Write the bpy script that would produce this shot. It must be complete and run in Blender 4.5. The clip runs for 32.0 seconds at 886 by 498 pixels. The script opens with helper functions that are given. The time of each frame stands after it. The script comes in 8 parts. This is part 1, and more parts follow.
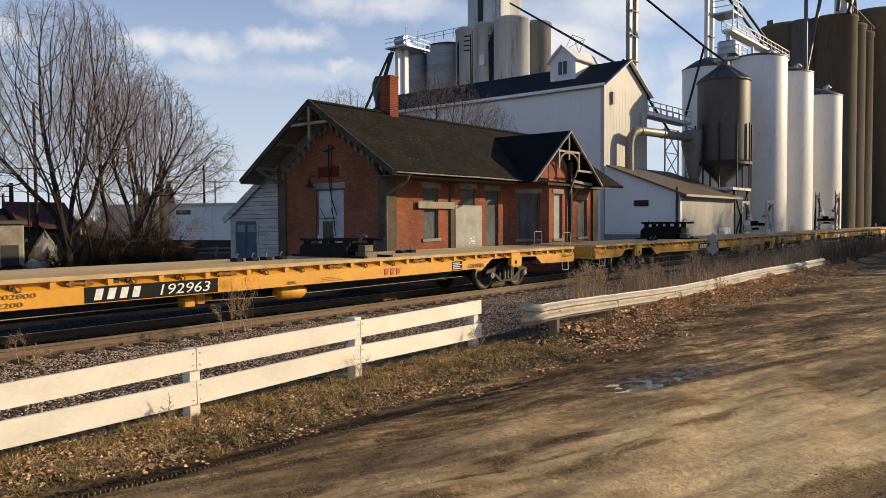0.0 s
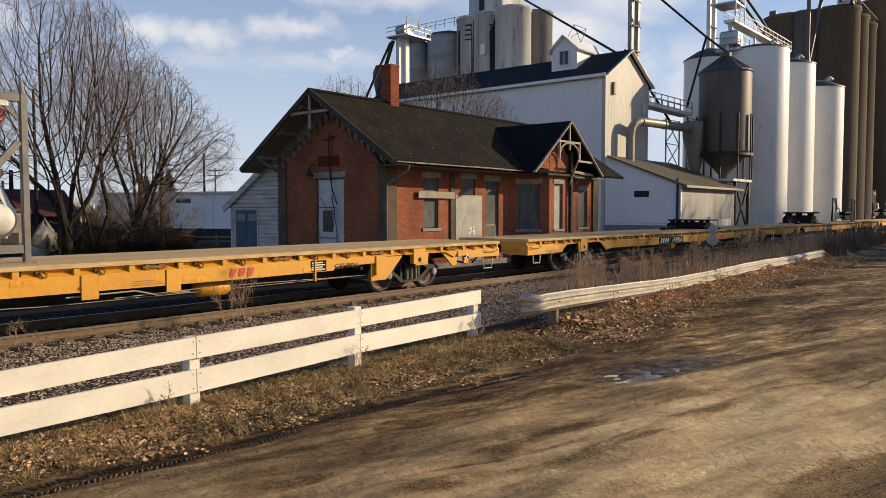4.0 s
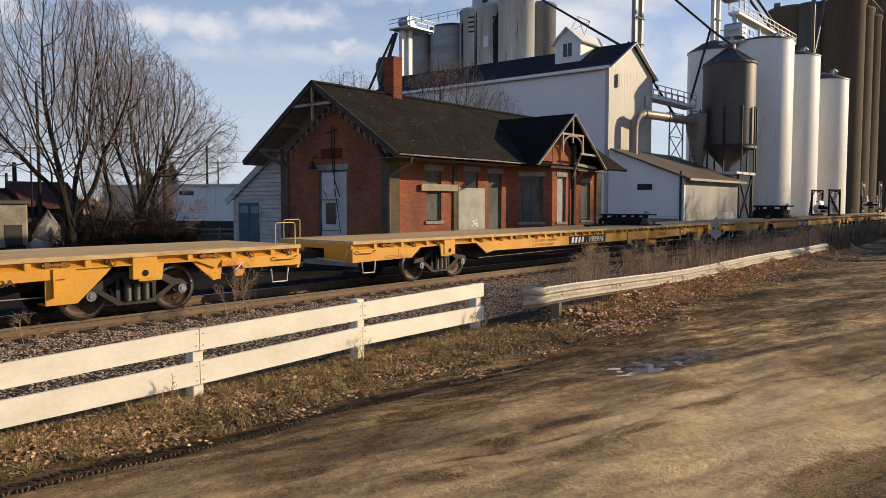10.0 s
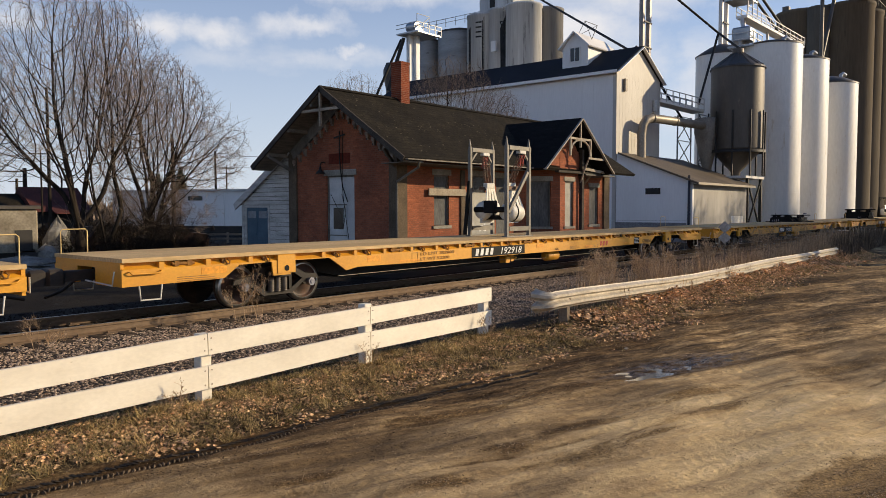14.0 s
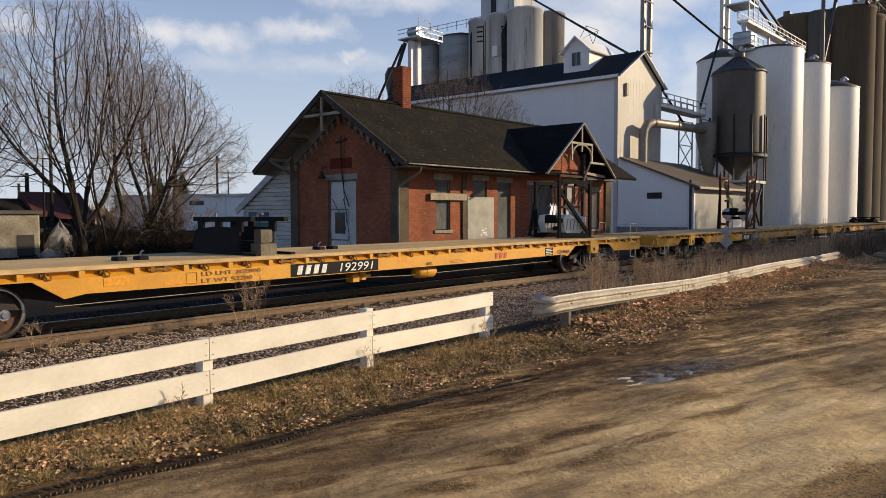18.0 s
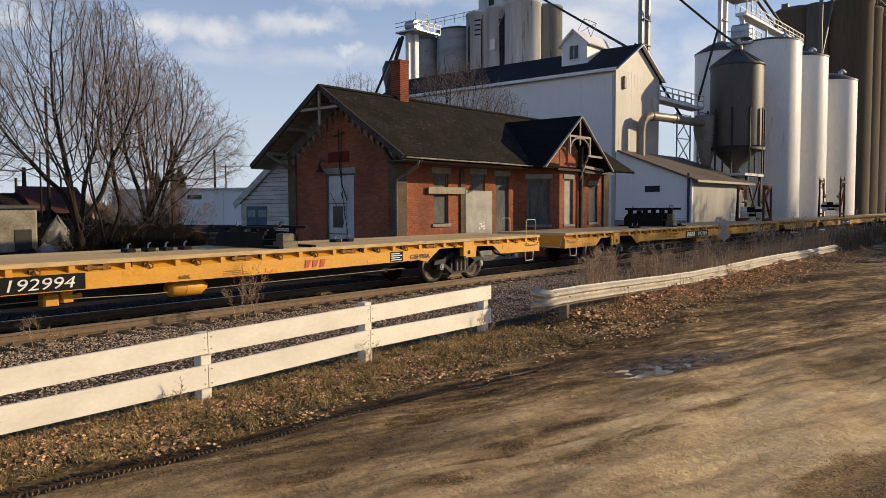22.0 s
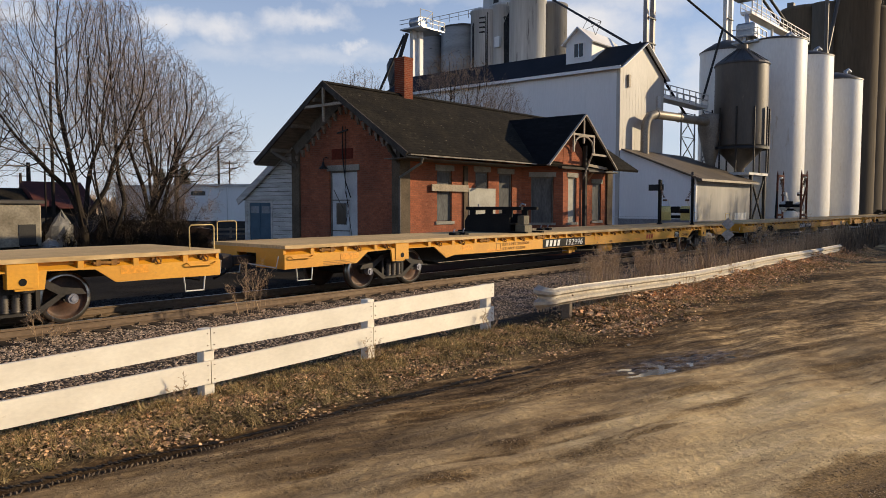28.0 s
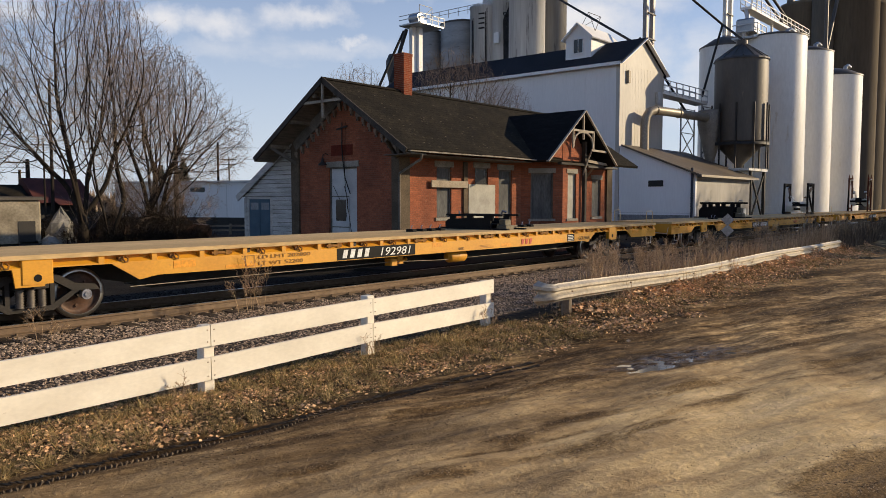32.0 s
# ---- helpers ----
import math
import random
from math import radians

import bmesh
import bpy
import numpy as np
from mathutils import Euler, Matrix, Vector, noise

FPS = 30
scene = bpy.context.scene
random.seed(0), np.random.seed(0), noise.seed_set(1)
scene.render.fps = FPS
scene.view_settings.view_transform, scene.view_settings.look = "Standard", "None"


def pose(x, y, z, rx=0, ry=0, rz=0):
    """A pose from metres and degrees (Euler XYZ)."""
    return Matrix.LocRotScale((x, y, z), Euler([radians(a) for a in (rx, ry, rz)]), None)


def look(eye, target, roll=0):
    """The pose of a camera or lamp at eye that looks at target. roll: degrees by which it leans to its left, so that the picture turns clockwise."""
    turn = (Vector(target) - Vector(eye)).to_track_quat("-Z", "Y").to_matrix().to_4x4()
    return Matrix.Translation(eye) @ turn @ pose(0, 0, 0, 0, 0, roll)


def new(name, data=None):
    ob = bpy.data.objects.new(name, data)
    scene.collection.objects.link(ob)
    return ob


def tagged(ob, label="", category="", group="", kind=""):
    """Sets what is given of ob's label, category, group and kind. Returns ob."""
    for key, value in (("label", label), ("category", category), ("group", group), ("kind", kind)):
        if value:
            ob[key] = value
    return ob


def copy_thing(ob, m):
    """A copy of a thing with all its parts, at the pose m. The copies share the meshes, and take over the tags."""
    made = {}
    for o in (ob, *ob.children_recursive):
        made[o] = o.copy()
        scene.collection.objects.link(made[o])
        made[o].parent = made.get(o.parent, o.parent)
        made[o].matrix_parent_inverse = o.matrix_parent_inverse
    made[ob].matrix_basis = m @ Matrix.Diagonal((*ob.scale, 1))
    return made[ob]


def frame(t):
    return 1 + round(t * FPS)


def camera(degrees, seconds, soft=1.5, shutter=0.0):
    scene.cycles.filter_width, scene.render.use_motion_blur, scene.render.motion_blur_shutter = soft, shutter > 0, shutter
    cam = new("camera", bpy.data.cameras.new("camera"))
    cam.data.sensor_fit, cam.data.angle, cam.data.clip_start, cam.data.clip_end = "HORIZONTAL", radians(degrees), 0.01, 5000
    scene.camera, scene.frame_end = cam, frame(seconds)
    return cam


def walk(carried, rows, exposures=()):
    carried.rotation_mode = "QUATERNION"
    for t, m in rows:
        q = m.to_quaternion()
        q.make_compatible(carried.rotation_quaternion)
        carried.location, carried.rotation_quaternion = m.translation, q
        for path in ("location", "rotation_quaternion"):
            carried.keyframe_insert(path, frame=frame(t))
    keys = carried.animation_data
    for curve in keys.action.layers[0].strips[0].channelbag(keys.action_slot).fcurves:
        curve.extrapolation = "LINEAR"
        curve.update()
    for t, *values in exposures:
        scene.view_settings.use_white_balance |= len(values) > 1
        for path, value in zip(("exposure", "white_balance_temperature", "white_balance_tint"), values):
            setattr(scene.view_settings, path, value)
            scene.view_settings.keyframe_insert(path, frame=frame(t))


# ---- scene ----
# One lens and a hand-held stand: the eye stays put, the gaze drifts.
cam = camera(61.4, 32.0, soft=0.65)
EYE = Vector((0, 0, 2.33))


def gaze(yaw, pitch, roll):
    a, b = radians(yaw), radians(pitch)
    return look(EYE, EYE + Vector((math.cos(b) * math.cos(a), math.cos(b) * math.sin(a), math.sin(b))), roll)


GAZES = (
    (0, 39.392, -2.087, -0.363), (0.5, 39.535, -1.932, -0.219), (1, 39.634, -2.147, -0.337), (1.5, 39.586, -2.455, -0.336),
    (2, 39.459, -2.629, -0.245), (2.5, 39.380, -2.749, -0.227), (3, 39.337, -2.808, -0.126), (3.5, 39.347, -2.833, -0.078),
    (5.5, 39.595, -3.050, -0.060), (6, 39.643, -3.112, -0.053), (6.5, 39.810, -3.212, 0.016), (7, 39.865, -3.362, -0.015),
    (7.5, 39.874, -3.409, -0.064), (8, 39.815, -3.361, -0.026), (8.5, 39.738, -3.352, 0.044), (9, 39.721, -3.384, 0.119),
    (9.5, 39.689, -3.400, -0.011), (10, 39.605, -3.428, 0.023), (10.5, 39.655, -3.338, 0.000), (11, 39.762, -3.228, 0.050),
    (11.5, 39.864, -3.149, 0.024), (12, 39.902, -3.202, 0.123), (12.5, 39.900, -3.184, -0.007), (13, 39.960, -3.084, -0.039),
    (13.5, 40.085, -3.119, 0.010), (14, 40.198, -3.071, -0.087), (14.5, 40.220, -2.934, -0.011), (16.5, 40.363, -2.811, -0.041),
    (17, 40.342, -2.737, 0.025), (17.5, 40.382, -2.691, -0.066), (18, 40.311, -2.726, -0.124), (18.5, 40.238, -2.765, -0.226),
    (19, 40.207, -2.829, -0.229), (19.5, 40.176, -2.892, -0.238), (20, 40.294, -2.954, -0.219), (20.5, 40.377, -2.978, -0.325),
    (21, 40.312, -3.031, -0.318), (21.5, 40.199, -3.144, -0.239), (22, 40.166, -3.207, -0.240), (22.5, 40.261, -3.271, -0.211),
    (23, 40.290, -3.394, -0.218), (23.5, 40.239, -3.459, -0.223), (24, 40.277, -3.458, -0.214), (24.5, 40.276, -3.355, -0.145),
    (25, 40.251, -3.373, -0.089), (25.5, 40.284, -3.440, -0.055), (27.5, 40.330, -3.314, 0.028), (28, 40.407, -3.397, 0.098),
    (28.5, 40.391, -3.523, 0.103), (29, 40.368, -3.691, 0.030), (29.5, 40.454, -3.690, -0.026), (30, 40.480, -3.624, -0.043),
    (30.5, 40.456, -3.538, -0.005), (31, 40.474, -3.549, 0.086), (31.5, 40.442, -3.628, 0.040), (32, 40.381, -3.690, 0.027))
walk(cam, [(t, gaze(y, p, r)) for t, y, p, r in GAZES], exposures=((0, 0.13), (3, 0.11), (7, 0.08), (13, 0.09), (18, 0.06), (23, 0.03), (27, 0.06), (32, 0.08)))

# ---- light ----
SUN_AZ, SUN_EL = 322.0, 18.0
world = bpy.data.worlds.new("world")
scene.world = world
world.use_nodes = True
wt = world.node_tree
bg = wt.nodes["Background"]
sky = wt.nodes.new("ShaderNodeTexSky")
sky.sky_type, sky.sun_disc = "NISHITA", False
sky.sun_elevation, sky.sun_rotation = radians(SUN_EL), radians(90 - SUN_AZ + 360)
sky.air_density, sky.dust_density, sky.ozone_density = 1.0, 0.5, 4.0
wc = wt.nodes.new("ShaderNodeTexCoord")
wm = wt.nodes.new("ShaderNodeMapping")
wm.inputs["Scale"].default_value = (1.9, 1.9, 5.0)
wm.inputs["Location"].default_value = (0.35, 1.1, 0.2)
wn = wt.nodes.new("ShaderNodeTexNoise")
wn.inputs["Scale"].default_value, wn.inputs["Detail"].default_value, wn.inputs["Roughness"].default_value = 2.0, 9, 0.58
wt.links.new(wc.outputs["Generated"], wm.inputs[0])
wt.links.new(wm.outputs[0], wn.inputs["Vector"])
ws_ = wt.nodes.new("ShaderNodeSeparateXYZ")
wt.links.new(wc.outputs["Generated"], ws_.inputs[0])


def sky_math(op, a, b=None, c=None):
    n = wt.nodes.new("ShaderNodeMath")
    n.operation = op
    for i, v in enumerate((a, b, c)):
        if v is None:
            continue
        if isinstance(v, (int, float)):
            n.inputs[i].default_value = v
        else:
            wt.links.new(v, n.inputs[i])
    return n.outputs[0]


# fair-weather clouds: bearing and height in degrees, half width, half height, weight
CLOUDS = ((69.7, 12.4, 2.3, 1.2, 1.0), (60.6, 12.7, 2.3, 1.1, 1.05), (57.6, 12.6, 2.8, 1.1, 0.95), (58.2, 10.8, 5.5, 1.1, 0.5), (50.5, 13.5, 3.6, 0.8, 0.85), (47.6, 11.8, 1.0, 0.4, 0.7),
          (48.0, 11.2, 4.5, 0.6, 0.4), (30.2, 12.7, 5.2, 2.4, 1.0), (26.2, 10.5, 2.6, 2.0, 0.7), (43.3, 15.9, 3.4, 1.1, 0.8), (47.8, 16.0, 3.4, 1.0, 0.7), (24.7, 15.6, 8.0, 2.2, 0.95), (21.4, 9.7, 2.4, 3.0, 0.6), (75.0, 17.5, 9.0, 2.6, 0.9), (8.0, 20.0, 14.0, 4.0, 0.9),
          (95.0, 15.0, 12.0, 3.0, 0.9), (130.0, 22.0, 18.0, 4.0, 0.9), (190.0, 18.0, 20.0, 4.0, 0.9), (250.0, 24.0, 20.0, 4.0, 0.9), (300.0, 30.0, 14.0, 4.0, 0.8))
wave = wt.nodes.new("ShaderNodeTexNoise")
wave.inputs["Scale"].default_value, wave.inputs["Detail"].default_value, wave.inputs["Roughness"].default_value = 22.0, 8, 0.62
wt.links.new(wc.outputs["Generated"], wave.inputs["Vector"])
wob_ = wt.nodes.new("ShaderNodeSeparateXYZ")
wt.links.new(wave.outputs["Color"], wob_.inputs[0])
bearing = sky_math("MULTIPLY_ADD", sky_math("ARCTAN2", ws_.outputs["Y"], ws_.outputs["X"]), 57.29578, sky_math("MULTIPLY_ADD", wob_.outputs[0], 6.0, -3.0))
bearing = sky_math("ADD", bearing, sky_math("MULTIPLY", sky_math("LESS_THAN", bearing, -50.0), 360.0))
height = sky_math("MULTIPLY_ADD", sky_math("ARCSINE", ws_.outputs["Z"]), 57.29578, sky_math("MULTIPLY_ADD", wob_.outputs[1], 2.6, -1.3))
puff = None
for az, el, a_, b_, k_ in CLOUDS:
    du = sky_math("DIVIDE", sky_math("SUBTRACT", bearing, az), a_)
    dv = sky_math("DIVIDE", sky_math("SUBTRACT", height, el), b_)
    g_ = sky_math("MULTIPLY", sky_math("EXPONENT", sky_math("MULTIPLY", sky_math("ADD", sky_math("MULTIPLY", du, du), sky_math("MULTIPLY", dv, dv)), -1.0)), k_)
    puff = g_ if puff is None else sky_math("MAXIMUM", puff, g_)
wr = wt.nodes.new("ShaderNodeValToRGB")
wr.color_ramp.elements[0].position, wr.color_ramp.elements[1].position = 0.26, 0.92
wt.links.new(sky_math("MULTIPLY_ADD", sky_math("SUBTRACT", wn.outputs[0], 0.5), 1.5, sky_math("MULTIPLY_ADD", puff, 0.72, 0.12)), wr.inputs[0])
wx = wt.nodes.new("ShaderNodeMixRGB")
wx.inputs[2].default_value = (8.3, 8.2, 8.4, 1)
wt.links.new(wr.outputs[0], wx.inputs[0])
wb_ = wt.nodes.new("ShaderNodeMixRGB")
wb_.blend_type = "MULTIPLY"
wb_.inputs[0].default_value, wb_.inputs[2].default_value = 1.0, (1.02, 1.15, 1.36, 1)
wt.links.new(sky.outputs[0], wb_.inputs[1])
# haze: a soft white veil that thickens towards the horizon
wh = wt.nodes.new("ShaderNodeValToRGB")
wh.color_ramp.elements[0].position, wh.color_ramp.elements[1].position = 0.0, 0.42
wh.color_ramp.elements[0].color, wh.color_ramp.elements[1].color = (0.92, 0.92, 0.92, 1), (0, 0, 0, 1)
wv = wt.nodes.new("ShaderNodeMixRGB")
wv.inputs[2].default_value = (6.8, 7.35, 8.3, 1)
wt.links.new(ws_.outputs["Z"], wh.inputs[0])
wt.links.new(wh.outputs[0], wv.inputs[0])
wt.links.new(wb_.outputs[0], wv.inputs[1])
wt.links.new(wv.outputs[0], wx.inputs[1])
wt.links.new(wx.outputs[0], bg.inputs[0])
bg.inputs[1].default_value = 0.095

sun = new("sun", bpy.data.lights.new("sun", "SUN"))
sun.data.energy, sun.data.angle, sun.data.color = 5.0, radians(0.6), (1.0, 0.79, 0.505)
SUN_TO = Vector((math.cos(radians(SUN_AZ)) * math.cos(radians(SUN_EL)), math.sin(radians(SUN_AZ)) * math.cos(radians(SUN_EL)), math.sin(radians(SUN_EL))))
sun.matrix_world = look((60, -50, 40), Vector((60, -50, 40)) - SUN_TO)

# ---- materials ----


def mat(name, c1, c2=None, big=0.8, fine=30.0, rough=0.8, metal=0.0, bump=0.15, c3=None, spots=0.0, stretch=(1, 1, 1), rnd=0.0, grain=0.23, isl=0.0):
    """Two scales of variation: broad patches from c1 to c2, fine grain, and spots of c3."""
    m = bpy.data.materials.new(name)
    m.use_nodes = True
    nt = m.node_tree
    b = nt.nodes["Principled BSDF"]
    co = nt.nodes.new("ShaderNodeTexCoord")
    mp = nt.nodes.new("ShaderNodeMapping")
    mp.inputs["Scale"].default_value = stretch
    nt.links.new(co.outputs["Object"], mp.inputs[0])
    n1 = nt.nodes.new("ShaderNodeTexNoise")
    n1.inputs["Scale"].default_value, n1.inputs["Detail"].default_value = big, 6
    n2 = nt.nodes.new("ShaderNodeTexNoise")
    n2.inputs["Scale"].default_value, n2.inputs["Detail"].default_value = fine, 5
    for n in (n1, n2):
        nt.links.new(mp.outputs[0], n.inputs["Vector"])
    r1 = nt.nodes.new("ShaderNodeValToRGB")
    r1.color_ramp.elements[0].position, r1.color_ramp.elements[1].position = 0.35, 0.65
    c2 = c2 or tuple(v * 0.75 for v in c1)
    r1.color_ramp.elements[0].color, r1.color_ramp.elements[1].color = (*c1, 1), (*c2, 1)
    nt.links.new(n1.outputs[0], r1.inputs[0])
    col = r1.outputs[0]
    r2 = nt.nodes.new("ShaderNodeValToRGB")
    r2.color_ramp.elements[0].position, r2.color_ramp.elements[1].position = 0.3, 0.75
    r2.color_ramp.elements[0].color, r2.color_ramp.elements[1].color = (1 - grain * 1.2, 1 - grain * 1.2, 1 - grain * 1.2, 1), (1 + grain * 0.8, 1 + grain * 0.8, 1 + grain * 0.8, 1)
    nt.links.new(n2.outputs[0], r2.inputs[0])
    mx = nt.nodes.new("ShaderNodeMixRGB")
    mx.blend_type = "MULTIPLY"
    mx.inputs[0].default_value = 1.0
    nt.links.new(col, mx.inputs[1])
    nt.links.new(r2.outputs[0], mx.inputs[2])
    col = mx.outputs[0]
    if c3:
        n3 = nt.nodes.new("ShaderNodeTexNoise")
        n3.inputs["Scale"].default_value, n3.inputs["Detail"].default_value, n3.inputs["Roughness"].default_value = big * 3.3, 8, 0.7
        nt.links.new(mp.outputs[0], n3.inputs["Vector"])
        r3 = nt.nodes.new("ShaderNodeValToRGB")
        r3.color_ramp.elements[0].position, r3.color_ramp.elements[1].position = 0.62 - spots * 0.2, 0.72 - spots * 0.2
        nt.links.new(n3.outputs[0], r3.inputs[0])
        m3 = nt.nodes.new("ShaderNodeMixRGB")
        m3.inputs[2].default_value = (*c3, 1)
        nt.links.new(r3.outputs[0], m3.inputs[0])
        nt.links.new(col, m3.inputs[1])
        col = m3.outputs[0]
    if rnd:
        oi = nt.nodes.new("ShaderNodeObjectInfo")
        hs = nt.nodes.new("ShaderNodeHueSaturation")
        ma = nt.nodes.new("ShaderNodeMapRange")
        ma.inputs[3].default_value, ma.inputs[4].default_value = 1 - rnd, 1 + rnd
        nt.links.new(oi.outputs["Random"], ma.inputs[0])
        nt.links.new(ma.outputs[0], hs.inputs["Value"])
        nt.links.new(col, hs.inputs["Color"])
        col = hs.outputs[0]
    if isl:
        gi = nt.nodes.new("ShaderNodeNewGeometry")
        hs = nt.nodes.new("ShaderNodeHueSaturation")
        ma = nt.nodes.new("ShaderNodeMapRange")
        ma.inputs[3].default_value, ma.inputs[4].default_value = 1 - isl, 1 + isl
        nt.links.new(gi.outputs["Random Per Island"], ma.inputs[0])
        nt.links.new(ma.outputs[0], hs.inputs["Value"])
        nt.links.new(col, hs.inputs["Color"])
        col = hs.outputs[0]
    nt.links.new(col, b.inputs["Base Color"])
    b.inputs["Roughness"].default_value, b.inputs["Metallic"].default_value = rough, metal
    if rough >= 0.75:
        b.inputs["Specular IOR Level"].default_value = 0.12
    if bump:
        bp = nt.nodes.new("ShaderNodeBump")
        bp.inputs["Strength"].default_value, bp.inputs["Distance"].default_value = bump, 0.02
        nt.links.new(n2.outputs[0], bp.inputs["Height"])
        nt.links.new(bp.outputs[0], b.inputs["Normal"])
    return m


def courses(m, width, height, mortar, joint, offset=0.5, spin=(0, 0, 0), strength=0.6, tint=0.15):
    """Lays courses (bricks, shingles) over the colour of m: joints of their own colour, and relief. spin turns object axes so that x runs along and y up."""
    nt = m.node_tree
    b = nt.nodes["Principled BSDF"]
    co = nt.nodes.new("ShaderNodeTexCoord")
    mp = nt.nodes.new("ShaderNodeMapping")
    mp.vector_type = "TEXTURE"
    mp.inputs["Rotation"].default_value = [radians(a) for a in spin]
    nt.links.new(co.outputs["Object"], mp.inputs[0])
    br = nt.nodes.new("ShaderNodeTexBrick")
    br.offset = offset
    br.inputs["Scale"].default_value = 1.0
    br.inputs["Brick Width"].default_value, br.inputs["Row Height"].default_value = width, height
    br.inputs["Mortar Size"].default_value, br.inputs["Mortar Smooth"].default_value = mortar, 0.2
    br.inputs["Color1"].default_value, br.inputs["Color2"].default_value = (1 - tint, 1 - tint, 1 - tint, 1), (1 + tint, 1 + tint, 1 + tint, 1)
    br.inputs["Mortar"].default_value = (1, 1, 1, 1)
    nt.links.new(mp.outputs[0], br.inputs["Vector"])
    old = b.inputs["Base Color"].links[0].from_socket
    mu = nt.nodes.new("ShaderNodeMixRGB")
    mu.blend_type = "MULTIPLY"
    mu.inputs[0].default_value = 1.0
    nt.links.new(old, mu.inputs[1])
    nt.links.new(br.outputs["Color"], mu.inputs[2])
    mj = nt.nodes.new("ShaderNodeMixRGB")
    mj.inputs[2].default_value = (*joint, 1)
    nt.links.new(br.outputs["Fac"], mj.inputs[0])
    nt.links.new(mu.outputs[0], mj.inputs[1])
    nt.links.new(mj.outputs[0], b.inputs["Base Color"])
    bp = nt.nodes.new("ShaderNodeBump")
    bp.invert = True
    bp.inputs["Strength"].default_value, bp.inputs["Distance"].default_value = strength, 0.01
    nt.links.new(br.outputs["Fac"], bp.inputs["Height"])
    if b.inputs["Normal"].links:
        nt.links.new(b.inputs["Normal"].links[0].from_socket, bp.inputs["Normal"])
    nt.links.new(bp.outputs[0], b.inputs["Normal"])
    return m


BRICK_C = dict(c1=(0.35, 0.118, 0.062), c2=(0.23, 0.08, 0.046), big=0.9, fine=25, rough=0.9, bump=0.25, c3=(0.38, 0.19, 0.115), spots=0.02)
brick_x = courses(mat("brick_track", **BRICK_C), 0.215, 0.075, 0.006, (0.20, 0.105, 0.072), spin=(90, 0, 0))
brick_y = courses(mat("brick_gable", **BRICK_C), 0.215, 0.075, 0.006, (0.20, 0.105, 0.072), spin=(90, 0, 90))
shingle = courses(mat("moss_shingle", (0.018, 0.0155, 0.012), (0.031, 0.026, 0.018), 0.9, 12, 0.95, 0, 0.6, (0.058, 0.049, 0.032), -0.02, grain=0.3), 0.33, 0.17, 0.008, (0.008, 0.007, 0.006), strength=0.5)
shingle_t = courses(mat("moss_shingle_cross", (0.013, 0.012, 0.012), (0.02, 0.018, 0.017), 0.5, 14, 0.95, 0, 0.6), 0.33, 0.17, 0.012, (0.012, 0.011, 0.01), spin=(0, 0, 90), strength=0.9)
for m_ in (shingle, shingle_t):
    m_.node_tree.nodes["Principled BSDF"].inputs["Specular IOR Level"].default_value = 0.08
asphalt_roof = mat("black_shingle", (0.02, 0.022, 0.026), (0.03, 0.03, 0.035), 0.3, 10, 0.9)
white_wood = mat("old_white_paint", (0.60, 0.585, 0.55), (0.42, 0.405, 0.375), 1.3, 22, 0.85, 0, 0.3, (0.22, 0.20, 0.175), 0.22, stretch=(1, 0.7, 5))
fence_white = mat("cream_paint", (0.80, 0.74, 0.62), (0.70, 0.64, 0.53), 1.4, 14, 0.7, 0, 0.08, (0.46, 0.40, 0.30), -0.12, stretch=(1, 1, 2), grain=0.05)
trim_grey = mat("grey_trim", (0.20, 0.18, 0.155), (0.13, 0.12, 0.10), 2.0, 20, 0.85, 0, 0.3)
barge_m = mat("dark_barge_paint", (0.085, 0.074, 0.062), (0.05, 0.044, 0.038), 2.0, 20, 0.85, 0, 0.3, (0.2, 0.18, 0.15), -0.1)
soffit_m = mat("soffit_board", (0.27, 0.235, 0.19), (0.17, 0.15, 0.122), 2.0, 20, 0.85, 0, 0.3, stretch=(1, 6, 1))
trim_tan = mat("tan_trim", (0.42, 0.36, 0.28), (0.32, 0.27, 0.21), 2.0, 20, 0.85, 0, 0.3)
truss_pale = mat("peeling_cream_trim", (0.50, 0.44, 0.36), (0.34, 0.29, 0.23), 3.0, 20, 0.85, 0, 0.3, (0.16, 0.13, 0.10), 0.0)
gutter_m = mat("chalky_gutter", (0.36, 0.325, 0.27), (0.17, 0.15, 0.125), 5.0, 20, 0.85, 0, 0.3, (0.09, 0.08, 0.07), 0.0)
pilaster_m = mat("pilaster_render", (0.15, 0.115, 0.08), (0.10, 0.078, 0.056), 2.0, 20, 0.9, 0, 0.3)
corbel_m = mat("corbel_brick", (0.30, 0.235, 0.18), (0.20, 0.155, 0.12), 4, 20, 0.9, 0, 0.3)
stone = mat("stone_trim", (0.36, 0.33, 0.28), (0.26, 0.24, 0.20), 2.0, 20, 0.9, 0, 0.3)
board_grey = mat("boarded_grey", (0.15, 0.15, 0.145), (0.10, 0.10, 0.10), 3, 18, 0.85, 0, 0.3, stretch=(1, 1, 0.3))
board_pale = mat("boarded_pale", (0.46, 0.445, 0.39), (0.35, 0.335, 0.295), 2, 14, 0.85, 0, 0.08, (0.24, 0.22, 0.19), -0.1, grain=0.08)
door_white = mat("white_door", (0.58, 0.58, 0.57), (0.46, 0.46, 0.46), 2, 18, 0.7, 0, 0.15, grain=0.08)
blue_door = mat("blue_door", (0.06, 0.12, 0.17), (0.045, 0.095, 0.14), 2, 18, 0.7, 0, 0.3, grain=0.12)
